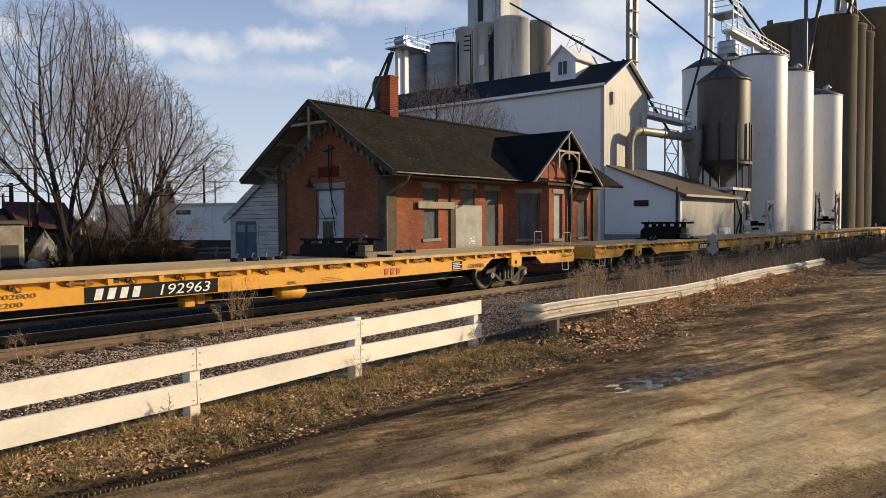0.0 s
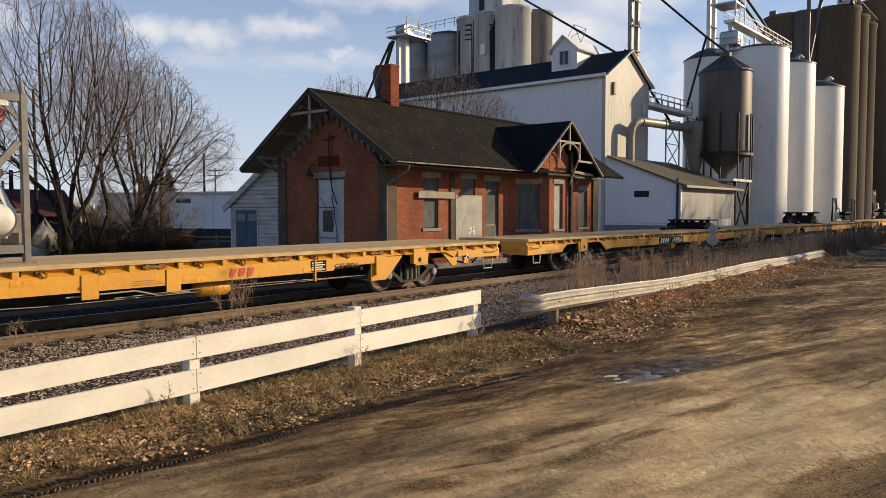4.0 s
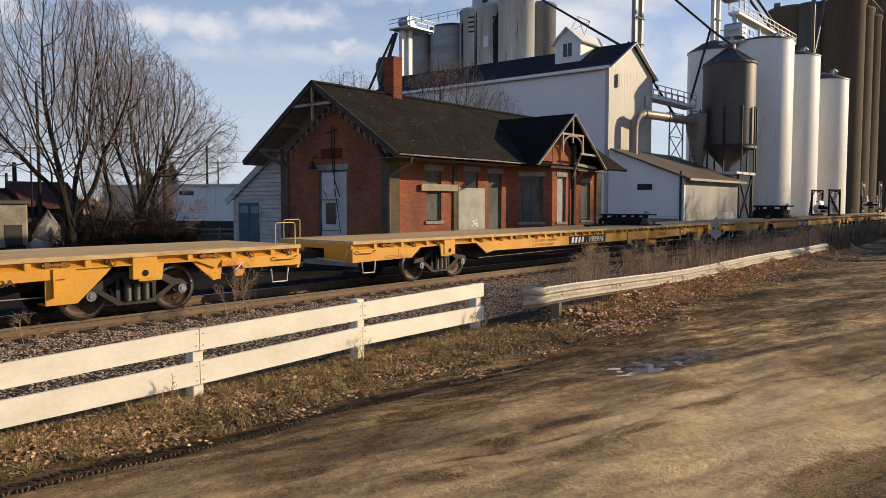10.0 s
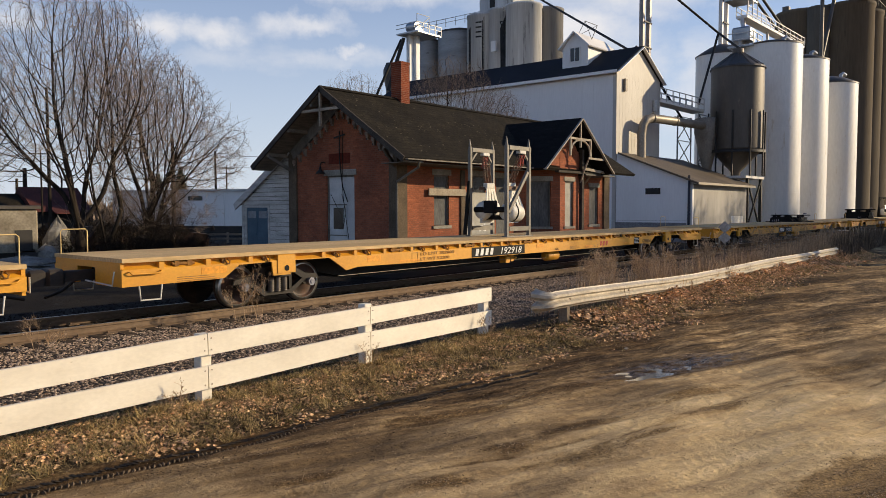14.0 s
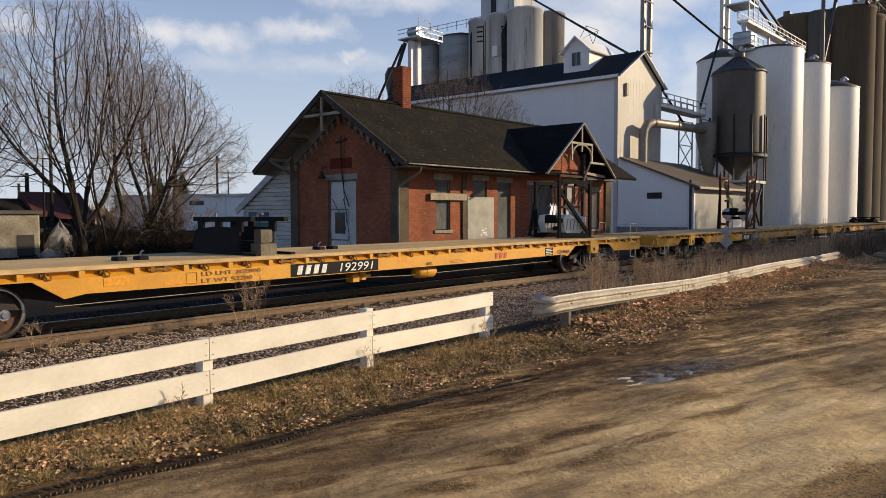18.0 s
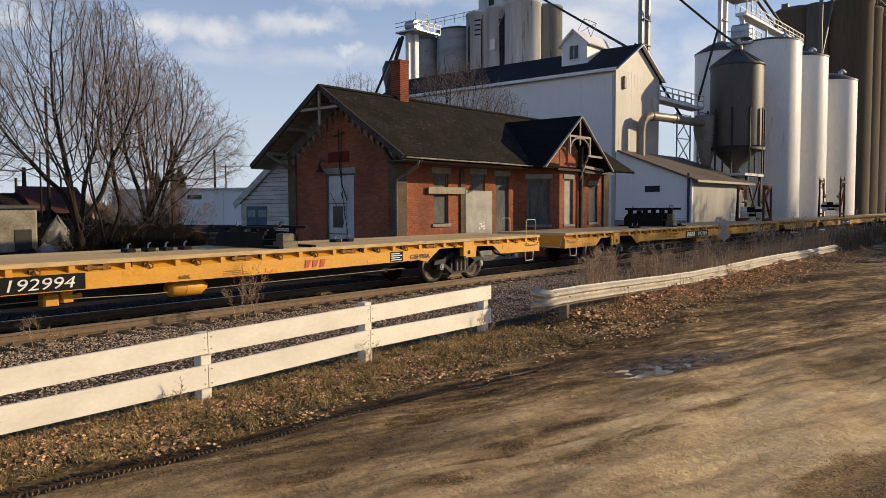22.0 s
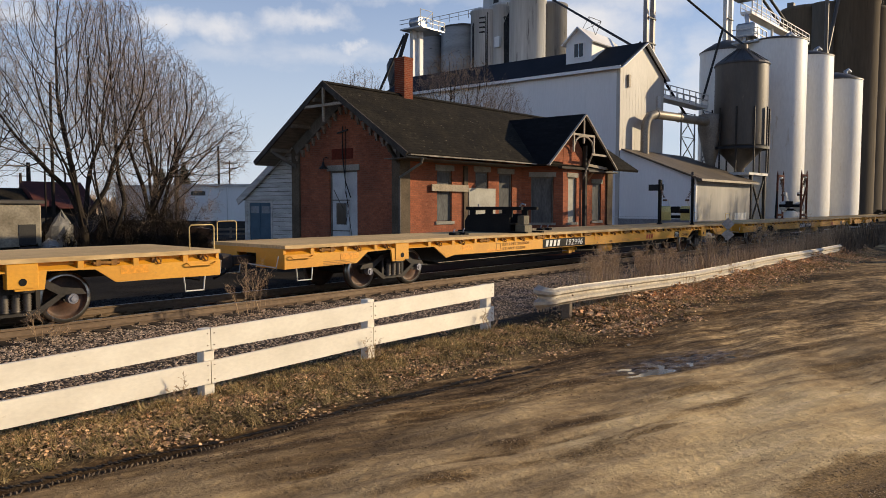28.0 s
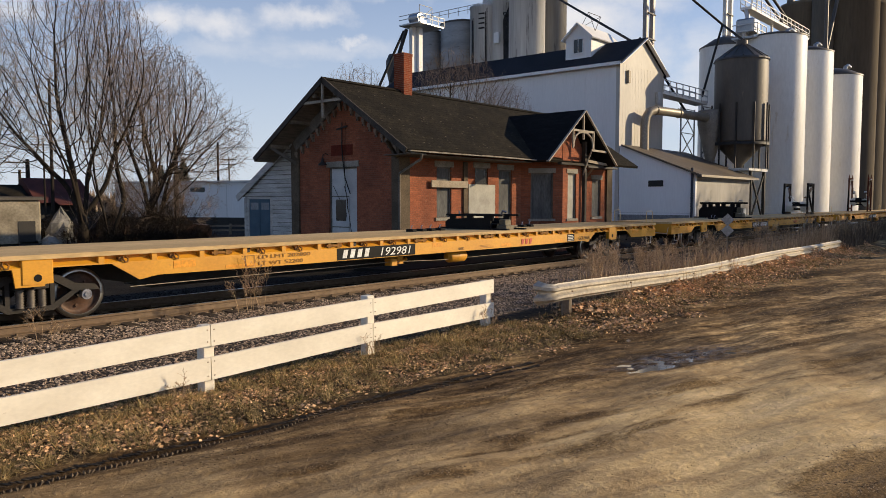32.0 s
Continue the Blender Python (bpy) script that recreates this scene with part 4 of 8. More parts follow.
# the canted bay and its gable
BAY = [(26.99, 18.5), (28.29, 17.2), (29.86, 17.2), (31.15, 18.5)]
for (ax, ay), (bx_, by) in zip(BAY, BAY[1:]):
    a, b = Vector((ax, ay, 0)), Vector((bx_, by, 0))
    d = (b - a).normalized()
    ln = (b - a).length
    m4 = Matrix.Translation(a) @ Matrix.Rotation(math.atan2(d.y, d.x), 4, "Z")
    hole = (0.42, ln - 0.42, 1.55, 3.55)
    part("bay_wall", wall_grid(Form(), "y", 0.0, 0.3, 0.0, ln, 0.0, 4.9, [hole]).moved(m4), brick_x, station, "red brick bay wall")
    w = part("bay_window", Form().box(hole[0], hole[1], 0.10, 0.14, hole[2], hole[3]).moved(m4), board_pale if ay == by else board_grey, station, "boarded bay window")
    part("frame", Form().box(hole[0], hole[0] + 0.06, 0.05, 0.18, hole[2], hole[3]).box(hole[1] - 0.06, hole[1], 0.05, 0.18, hole[2], hole[3]).box(hole[0], hole[1], 0.05, 0.18, hole[3] - 0.06, hole[3]).moved(m4), trim_grey, w)
    part("lintel", Form().box(hole[0] - 0.1, hole[1] + 0.1, -0.03, 0.1, hole[3], hole[3] + 0.2).moved(m4), stone, station)
    part("sill", Form().box(hole[0] - 0.1, hole[1] + 0.1, -0.05, 0.1, hole[2] - 0.1, hole[2]).moved(m4), stone, station)
BPK, BEV, BXC, BHW, BY = 6.28, 4.0, 28.88, 2.93, 16.5
BACK = RIDGE_Y - 0.5
roof_slab("bay_roof_slope", [(BXC - BHW, BY, BEV), (BXC, BY, BPK), (BXC, BACK, BPK), (BXC - BHW, 17.6, BEV)], 0.1, shingle_t, "near-black shingle slope")
roof_slab("bay_roof_slope", [(BXC + BHW, BY, BEV), (BXC + BHW, 17.6, BEV), (BXC, BACK, BPK), (BXC, BY, BPK)], 0.1, shingle_t, "near-black shingle slope")
part("bay_gable_wall", Form().prism([(27.4, 4.2), (30.4, 4.2), (BXC, BPK - 0.3)], "y", 17.22, 17.45), brick_x, station)
for s in (-1, 1):
    part("bay_barge_board", Form().beam((BXC + s * BHW, BY - 0.02, BEV - 0.05), (BXC, BY - 0.02, BPK - 0.05), 0.05, 0.15, up=(0, 1, 0)), truss_pale, station, "pale peeling barge board")
    part("bay_brace", Form().tube([(BXC + s * 0.84, BY + 0.04, 4.62), (BXC + s * 0.82, BY + 0.04, 4.86), (BXC + s * 0.66, BY + 0.04, 5.12), (BXC + s * 0.36, BY + 0.04, 5.27), (BXC + s * 0.03, BY + 0.04, 5.31)], 0.045, 6), truss_pale, station, "curved pale timber brace")
    part("bay_drop", Form().box(BXC + s * 0.87 - 0.035, BXC + s * 0.87 + 0.035, BY, BY + 0.07, 4.6, 5.42), truss_pale, station)
part("corner_bracket", Form().tube([(29.92, 17.12, 3.5), (29.86, 16.98, 3.85), (29.74, 16.75, 4.25), (29.7, 16.56, 4.6)], 0.04, 6), truss_pale, station, "curved pale corner bracket")
part("bay_collar", Form().beam((BXC - 1.0, BY + 0.04, 5.36), (BXC + 0.95, BY + 0.04, 5.36), 0.06, 0.09), truss_pale, station)
part("bay_king_post", Form().beam((BXC, BY + 0.04, BPK - 0.1), (BXC, BY + 0.04, 5.0), 0.07), truss_pale, station)
part("bay_side_tie", Form().beam((BXC + 0.7, BY + 0.04, 4.57), (BXC + 2.1, BY + 0.04, 4.55), 0.06, 0.09), truss_pale, station)
part("bay_post", Form().box(29.9, 30.06, 17.02, 17.18, 0.3, 5.0), barge_m, station, "dark timber post")
part("bay_tie", Form().box(BXC - 1.1, BXC + 2.6, 16.95, 17.15, 3.9, 4.0), barge_m, station)
part("bay_hood", Form().prism([(30.2, 3.86), (32.6, 3.86), (32.6, 4.45), (30.2, 4.45)], "y", 17.3, 18.45).prism([(30.0, 3.84), (32.8, 3.84), (32.8, 3.9), (30.0, 3.9)], "y", 16.9, 18.45), black_iron, station, "dark sagging hood beside the bay")
part("hood_edge", Form().beam((29.9, 16.88, 4.12), (32.2, 16.88, 3.98), 0.06, 0.12), trim_tan, station)
part("hood_strut", Form().beam((30.6, 17.0, 3.85), (31.9, 18.4, 3.1), 0.08), trim_tan, station)
# platform colour lowered to carry the shade behind the train
part("platform", Form().box(17.0, 37.0, 16.4, 18.38, -0.1, 0.12), mat("shade_dark_platform", (0.022, 0.019, 0.016), (0.013, 0.012, 0.010), 1, 12, 0.95), station, "low worn platform edge, darkened for the train's shade")

# white lean-to at the back of the gable, clapboard with blue doors
lean = thing("lean_to_shed", "white clapboard lean-to with blue double doors against the station", "shed", at=(0, 0, 0))
LX, LY0, LY1 = X0 + 0.06, Y1 + 0.06, 27.9
HI, LO = 4.8, 2.58
LHOLE = (26.05, 27.55, 0.0, 2.45)
top = lambda y: HI + (LO - HI) * (y - LY0) / (LY1 + 0.3 - LY0)
for i in range(27):
    z0 = i * 0.18
    spans = [(LY0, LY1)]
    if z0 < LHOLE[3]:
        spans = [(LY0, LHOLE[0] - 0.06), (LHOLE[1] + 0.06, LY1)]
    for a, b in spans:
        b = min(b, LY0 + (HI - z0 - 0.20) / (HI - LO) * (LY1 + 0.3 - LY0))
        if b - a > 0.1:
            part("clapboard", Form().prism([(LX - 0.045, z0), (LX - 0.02, z0), (LX - 0.004, z0 + 0.162), (LX - 0.014, z0 + 0.162)], "y", 0, b - a).moved(Matrix.Translation((0, a, 0))), white_wood, lean)
part("lean_body", Form().box(LX, X1 - 8, LY0, LY1, 0, 2.4).prism([(LY0, 2.4), (LY1, 2.4), (LY0, HI - 0.1)], "x", LX, X1 - 8), trim_grey, lean, "grey sheathing behind the boards")
g = Form()
pa, pb = Vector((LX - 0.14, LY0 - 0.02, HI + 0.03)), Vector((LX - 0.14, LY1 + 0.42, LO - 0.04))
g.beam(pa + Vector((4, 0, 0)), pb + Vector((4, 0, 0)), 8.0, 0.07, up=(0, 0, 1))
part("lean_roof", g, shingle, lean, "grey shingle lean-to roof")
part("lean_barge", Form().beam(pa + Vector((0.0, 0, -0.11)), pb + Vector((0.0, 0, -0.11)), 0.05, 0.28), white_wood, lean)
part("corner_board", Form().box(LX - 0.05, LX + 0.05, LY1 - 0.14, LY1 + 0.02, 0, 2.45), white_wood, lean)
for a, b in ((LHOLE[0], 26.79), (26.81, LHOLE[1])):
    d = part("shed_door", Form().bbox(LX - 0.03, LX + 0.02, a, b, 0.05, 2.4, 0.01), blue_door, lean, "faded blue plank door")
    part("door_board", Form().box(LX - 0.055, LX - 0.032, a + 0.05, b - 0.05, 1.2, 1.35), blue_door, d)
    part("door_light", Form().box(LX - 0.04, LX - 0.032, a + 0.1, b - 0.1, 1.95, 2.25), mat("dusty_pane", (0.22, 0.27, 0.31), None, 3, 10, 0.3), d)
part("door_trim", Form().box(LX - 0.06, LX + 0.02, LHOLE[0] - 0.1, LHOLE[0], 0, 2.5).box(LX - 0.06, LX + 0.02, LHOLE[1], LHOLE[1] + 0.1, 0, 2.5).box(LX - 0.06, LX + 0.02, LHOLE[0], LHOLE[1], 2.4, 2.5), white_wood, lean)

# ---- grain mill ----
duct_tan = mat("tan_box", (0.34, 0.29, 0.22), (0.26, 0.22, 0.17), 1, 10, 0.6, 0.1, 0.05)
mill = thing("grain_mill", "tall white sheet-sided mill with black roof and lit gable", "building", at=(0, 0, 0))
MX0, MX1, MY0, MY1 = 50.0, 57.4, 25.7, 50.0
ME, MR = 12.4, 14.55
MXC = (MX0 + MX1) / 2
part("gable_wall", Form().prism([(MX0, 0), (MX1, 0), (MX1, ME), (MXC, MR - 0.1), (MX0, ME)], "y", MY0, MY0 + 0.3), gable_sheet, mill, "duller white sheet gable wall with darker spots")
part("side_wall", Form().box(MX0, MX0 + 0.3, MY0 + 0.3, MY1, 0, ME), siding_white, mill, "white side wall")
part("side_wall", Form().box(MX1 - 0.3, MX1, MY0 + 0.3, MY1, 0, ME), siding_white, mill)
part("back_wall", Form().prism([(MX0, 0), (MX1, 0), (MX1, ME), (MXC, MR - 0.1), (MX0, ME)], "y", MY1, MY1 + 0.3), siding_white, mill)
for s, xa in ((-1, MX0 - 0.35), (1, MX1 + 0.35)):
    za = ME - 0.2
    part("roof_slope", Form().prism([(xa, za), (MXC, MR), (MXC, MR + 0.14), (xa, za + 0.14)], "y", MY0 - 0.25, MY1 + 0.4), asphalt_roof, mill, "black shingle roof slope")
    part("rake_trim", Form().beam((xa, MY0 - 0.28, za + 0.02), (MXC, MY0 - 0.28, MR + 0.02), 0.06, 0.26, up=(0, 1, 0)), siding_white, mill)
part("eave_trim", Form().box(MX0 - 0.42, MX0 - 0.34, MY0 - 0.2, MY1, ME - 0.25, ME - 0.02), siding_white, mill, "white eave board")
for i in range(1, 15):
    x = MX0 + i * 0.5
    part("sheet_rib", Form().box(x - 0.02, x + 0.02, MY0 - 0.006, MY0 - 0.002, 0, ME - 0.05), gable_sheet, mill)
for i in range(1, 26):
    y = MY0 + i * 0.95
    part("sheet_rib", Form().box(MX0 - 0.010, MX0 - 0.002, y - 0.02, y + 0.02, 0, ME - 0.3), siding_white, mill)
part("wall_box", Form().bbox(51.0, 51.35, MY0 - 0.2, MY0 - 0.03, 11.0, 11.9, 0.02), duct_tan, mill)
part("wall_box", Form().bbox(56.0, 56.5, MY0 - 0.2, MY0 - 0.03, 10.0, 10.9, 0.02), steel_pale, mill)
# dormer
DX, DY0, DY1, DE, DR = 51.3, 28.8, 31.05, 14.85, 15.95
d = part("dormer", Form().prism([(DY0, 12.6), (DY1, 12.6), (DY1, DE), ((DY0 + DY1) / 2, DR - 0.05), (DY0, DE)], "x", DX, 56.0), siding_white, mill, "white gabled dormer")
part("dormer_window", Form().box(DX - 0.03, DX - 0.005, 29.55, 30.3, 13.75, 14.75), dark_glass, d)
part("window_frame", Form().box(DX - 0.06, DX - 0.02, 29.45, 29.53, 13.65, 14.85).box(DX - 0.06, DX - 0.02, 30.32, 30.4, 13.65, 14.85).box(DX - 0.06, DX - 0.02, 29.53, 30.32, 13.65, 13.73).box(DX - 0.06, DX - 0.02, 29.53, 30.32, 14.77, 14.85).box(DX - 0.05, DX - 0.02, 29.9, 29.95, 13.73, 14.77), siding_white, d)
for s in (-1, 1):
    part("dormer_roof", Form().beam((DX + 2.2, 29.93 + s * 1.38, DE - 0.12), (DX + 2.2, 29.93, DR + 0.02), 5.0, 0.1), siding_white, d)
# thin lattice mast on the dormer
MAST = ((52.2, 29.59, 16.93), (53.5, 29.23, 16.76), (51.9, 30.08, 15.8), (52.45, 29.13, 15.5))
for a, b in ((0, 1), (0, 2), (0, 3), (1, 2), (1, 3)):
    part("mast_bar", Form().beam(MAST[a], MAST[b], 0.035), steel_dark, mill)

shed = thing("loading_shed", "low white shed with sloping tan metal roof below the mill", "shed", at=(0, 0, 0))
SX1, SY0 = 61.0, 19.95
part("wall_left", Form().prism([(SY0, 0), (MY0 - 0.05, 0), (MY0 - 0.05, 6.36), (SY0, 4.14)], "x", MX0, MX0 + 0.25), siding_white, shed, "shaded white gable-side wall")
# front sheet colour holds dappled tree shade as well as stains
part("wall_front", Form().box(MX0 + 0.25, SX1, SY0, SY0 + 0.25, 0, 4.0), mat("stained_shade_sheet", (0.30, 0.285, 0.265), (0.19, 0.18, 0.17), 0.45, 6, 0.6, 0.1, 0.05, (0.10, 0.095, 0.09), 0.0, stretch=(1, 1, 0.25), grain=0.06), shed, "stained grey-white front wall, its colour dimmed for tree shade")
part("patch_door", Form().box(57.6, 60.2, SY0 - 0.03, SY0 - 0.003, 0, 1.75), steel_pale, shed, "low dull panel")
part("wall_right", Form().prism([(SY0 + 0.25, 0), (MY0, 0), (MY0, 6.0), (SY0 + 0.25, 4.05)], "x", SX1 - 0.25, SX1), siding_white, shed)
part("roof", Form().prism([(SY0 - 0.5, 3.98), (MY0 - 0.3, 6.3), (MY0 - 0.3, 6.42), (SY0 - 0.5, 4.12)], "x", MX0 - 0.3, SX1 + 0.5), shed_roof_m, shed, "tan metal roof sheet")
part("fascia", Form().box(MX0 - 0.3, SX1 + 0.5, SY0 - 0.56, SY0 - 0.51, 3.96, 4.12), duct_tan, shed)
part("vent", Form().box(MX0 - 0.05, MX0 - 0.005, 22.25, 23.35, 3.35, 3.78), steel_dark, shed, "dark wall louvre")
part("downpipe", Form().tube([(MX0 - 0.1, SY0 + 0.2, 4.6), (MX0 - 0.1, SY0 + 0.2, 0)], 0.09, 8), mat("navy_pipe", (0.02, 0.025, 0.05), None, 2, 20, 0.5), shed, "dark downpipe")
part("base_strip", Form().box(MX0 - 0.04, MX0 - 0.003, SY0 + 0.4, MY0, 0, 1.35), mat("grey_plinth", (0.28, 0.28, 0.28), None, 2, 10, 0.9), shed)
part("wire_rail", Form().beam((MX0 - 0.8, SY0, 1.5), (MX0 - 0.8, MY0 + 4, 1.5), 0.03), steel_pale, shed)

# dust pipe from the gable to the cyclone
cyc = thing("dust_cyclone", "tan curved duct running into a grey conical cyclone", "cyclone", at=(0, 0, 0))
duct = mat("tan_duct", (0.29, 0.255, 0.205), (0.22, 0.19, 0.15), 1, 10, 0.5, 0.3, 0.05)
PZ = 9.15
part("duct", Form().tube([(52.5, 24.9, 5.4), (52.5, 24.9, 7.9), (52.6, 24.85, 8.55), (52.95, 24.75, 9.0), (53.5, 24.6, PZ), (56.5, 24.1, PZ), (60.8, 23.4, PZ - 0.05)], 0.33, 14), duct, cyc, "tan sheet-metal duct with a bend")
for x in (53.6, 56.6):
    part("duct_flange", Form().tube([(x, 24.6 - (x - 53.5) * 0.165, PZ), (x + 0.08, 24.58 - (x - 53.5) * 0.165, PZ)], 0.38, 14), duct, cyc)
part("cone", Form().lathe(61.6, 23.4, [(0.0, 9.9), (1.0, 9.75), (1.05, 9.65), (1.05, 8.6), (0.55, 6.4), (0.28, 5.4), (0.28, 4.6)], 24), mat("grey_cyclone", (0.26, 0.238, 0.205), (0.17, 0.155, 0.135), 1, 10, 0.6, 0.2, 0.05), cyc, "grey cyclone cone")
part("outlet", Form().tube([(61.6, 23.4, 4.7), (61.6, 23.4, 3.8)], 0.2, 10), galv_dark, cyc)

# hopper bin on legs
hop = thing("hopper_bin", "dark weathered steel hopper bin on braced legs", "silo", at=(0, 0, 0))
HX, HY, HR = 63.0, 21.5, 2.07
prof = []
for i in range(34):
    prof.append((HR + 0.007 * (i % 2), 7.2 + i * (13.75 - 7.2) / 33))
part("bin_wall", Form().lathe(HX, HY, prof, 40), galv_dark, hop, "dark corrugated bin wall")
part("bin_roof", Form().lathe(HX, HY, [(HR + 0.12, 13.70), (HR + 0.05, 13.85), (0.45, 15.0), (0.45, 15.4), (0.0, 15.5)], 20, False), galv_dark, hop, "ribbed conical bin roof")
part("hopper_cone", Form().lathe(HX, HY, [(HR, 7.2), (0.35, 5.3), (0.3, 5.0)], 28), galv_dark, hop, "steel hopper cone")
for i in range(10):
    a = 2 * math.pi * (i + 0.3) / 10
    x, y = HX + (HR + 0.15) * math.cos(a), HY + (HR + 0.15) * math.sin(a)
    part("leg", Form().beam((x, y, 4.95), (x, y, 10.2), 0.11), steel_dark, hop, "dark steel leg")
for i in range(16):
    a = 2 * math.pi * i / 16
    part("roof_rib", Form().beam((HX + HR * math.cos(a), HY + HR * math.sin(a), 13.9), (HX + 0.45 * math.cos(a), HY + 0.45 * math.sin(a), 15.06), 0.05), galv_dark, hop)
part("ring_beam", Form().lathe(HX, HY, [(HR + 0.2, 6.85), (HR + 0.2, 7.1), (HR - 0.02, 7.1)], 28), steel_dark, hop)
PF = (60.6, 65.2, 19.9, 23.4)
part("platform", Form().box(PF[0], PF[1], PF[2], PF[3], 4.75, 4.95), steel_pale, hop, "pale steel platform")
for x in (61.6, 64.9):
    for y in (20.1, 23.2):
        part("leg", Form().beam((x, y, 0), (x, y, 4.75), 0.22), steel_dark, hop)
for y in (20.1, 23.2):
    part("brace", Form().beam((61.6, y, 0.6), (64.9, y, 4.6), 0.12).beam((61.6, y, 4.6), (64.9, y, 0.6), 0.12), steel_dark, hop)
part("sack_spout", Form().tube([(HX, HY, 5.2), (HX, HY, 4.96)], 0.3, 10), galv, hop)


def tank(x, y, r, h, label, dome=1.2, seams=9):
    t = thing("white_tank", label, "silo", "row of white tanks", at=(0, 0, 0))
    part("shell", Form().lathe(x, y, [(r, 0), (r, h)], 56), tank_white, t, "glossy white welded shell")
    part("roof", Form().lathe(x, y, [(r + 0.06, h - 0.1), (r + 0.06, h + 0.02), (r * 0.5, h + dome * 0.7), (0.3, h + dome), (0.0, h + dome)], 40), galv_dark, t, "dark domed roof")
    for i in range(1, seams):
        z = h * i / seams
        part("seam", Form().lathe(x, y, [(r, z - 0.02), (r + 0.012, z), (r, z + 0.02)], 48), tank_white, t)
    part("roof_vent", Form().tube([(x + 0.6, y - 0.8, h + dome * 0.4), (x + 0.6, y - 0.8, h + dome + 0.15), (x + 0.9, y - 0.95, h + dome + 0.3), (x + 1.2, y - 1.1, h + dome + 0.1)], 0.2, 8), galv, t)
    return t


tank(69.7, 20.9, 2.55, 16.6, "tall white steel grain tank, sunlit on one flank", 0.5)
tank(78.8, 20.9, 2.55, 16.6, "tall white steel grain tank beside another", 0.7)
tank(87.0, 20.0, 2.55, 15.3, "shorter white steel grain tank with rust at its foot", 0.9)
tank(75.2, 27.2, 2.5, 17.4, "white steel grain tank behind the others")

# brown concrete elevator
elev = thing("concrete_elevator", "huge brown concrete grain elevator of joined round silos", "grain elevator", at=(0, 0, 0))
for i in range(5):
    for j in range(2):
        x, y = 131.4 + i * 6.6, 28.0 + j * 6.9
        part("silo", Form().lathe(x, y, [(3.65, 0), (3.65, 33.2), (3.8, 33.4), (3.8, 33.9), (0, 33.9)], 40), concrete_brown, elev, "brown streaked concrete silo")
for x, y in ((134.7, 31.45), (141.3, 31.45), (147.9, 31.45), (128.0, 31.45)):
    part("pocket_silo", Form().lathe(x, y, [(1.6, 0), (1.6, 33.6), (0, 33.6)], 20), concrete_brown, elev, "narrow silo between the big ones")
for x, y in ((152.6, 25.6), (160.2, 25.2)):
    part("annex_silo", Form().lathe(x, y, [(4.3, 0), (4.3, 38.2), (4.5, 38.4), (4.5, 38.9), (0, 38.9)], 44), concrete_brown, elev, "taller brown concrete silo behind")
part("annex_cap", Form().lathe(155.5, 25.6, [(0.6, 38.8), (0.6, 39.7), (0.0, 39.9)], 16), galv_dark, elev)
part("roof_hatch", Form().bbox(129.2, 130.2, 36.2, 37.2, 33.9, 34.9, 0.05), galv_dark, elev)
part("pale_leg", Form().beam((137.2, 27.7, 33.0), (137.2, 27.7, 52.0), 1.9, 1.9), steel_pale, elev, "pale square elevator casing")
part("annex_rail", Form().beam((148.5, 21.2, 39.9), (164, 20.8, 39.9), 0.08).beam((148.5, 21.2, 39.4), (164, 20.8, 39.4), 0.06), steel_pale, elev)
for k in range(14):
    x = 128.5 + k * 2.2
    part("rail_post", Form().beam((x, 24.6, 33.9), (x, 24.6, 35.1), 0.08), steel_dark, elev)
part("top_rail", Form().beam((128.0, 24.6, 35.1), (158, 24.6, 35.1), 0.08), steel_dark, elev)

# far grey silos behind the mill
far = thing("concrete_silos", "old stained grey concrete silos with a square headhouse", "silo", at=(0, 0, 0))
for i, (x, y, r, h, m_, lab) in enumerate(((71.23, 48.19, 2.04, 24.9, concrete, "pale stained concrete silo, sunlit on one flank"), (71.8, 54.27, 1.97, 24.8, concrete, "black-streaked grey concrete silo"), (75.15, 47.67, 1.94, 25.1, concrete_dim, "dark weathered concrete silo"), (71.7, 51.9, 1.25, 25.2, concrete, "narrow streaked concrete silo"))):
    part("silo", Form().lathe(x, y, [(r, 0), (r, h), (r + 0.08, h + 0.05), (r + 0.08, h + 0.3), (0, h + 0.5)], 36), m_, far, lab)
part("headhouse", Form().box(73.1, 77.6, 51.0, 55.9, 20, 38), concrete, far, "stained square headhouse")
part("headhouse_stair", Form().box(73.0, 73.09, 53.6, 54.3, 24, 38), steel_dark, far, "dark stained band down the headhouse")
part("dust_streak", Form().prism([(49.75, 17), (50.9, 17.5), (51.0, 23.0), (50.2, 24.4), (49.6, 22.6)], "x", 70.55, 70.72), black_soot, far, "sooty black streak between the silos")
part("dust_streak", Form().prism([(53.1, 17), (53.35, 17), (53.5, 24.3), (53.2, 24.2)], "x", 70.1, 70.18), black_soot, far)
part("dust_streak", Form().prism([(54.7, 17), (55.0, 17), (55.0, 23.2), (54.8, 23.6)], "x", 69.82, 69.92), black_soot, far)
part("meter_box", Form().bbox(70.1, 70.5, 51.3, 52.0, 20.4, 21.6, 0.05), siding_white, far, "pale box on the silo wall")
for a, b in (((70.1, 50.67, 23.64), (70.4, 50.15, 22.2)), ((70.4, 50.15, 22.2), (70.9, 49.2, 23.55)), ((70.1, 50.67, 23.64), (70.9, 49.2, 23.55))):
    part("hoist_bar", Form().beam(a, b, 0.12), steel_dark, far, "triangular hoist bracket")
part("stain_ladder", Form().beam((70.3, 53.1, 8), (70.3, 53.1, 24.6), 0.18, 0.12), steel_dark, far, "dark ladder and pipe")
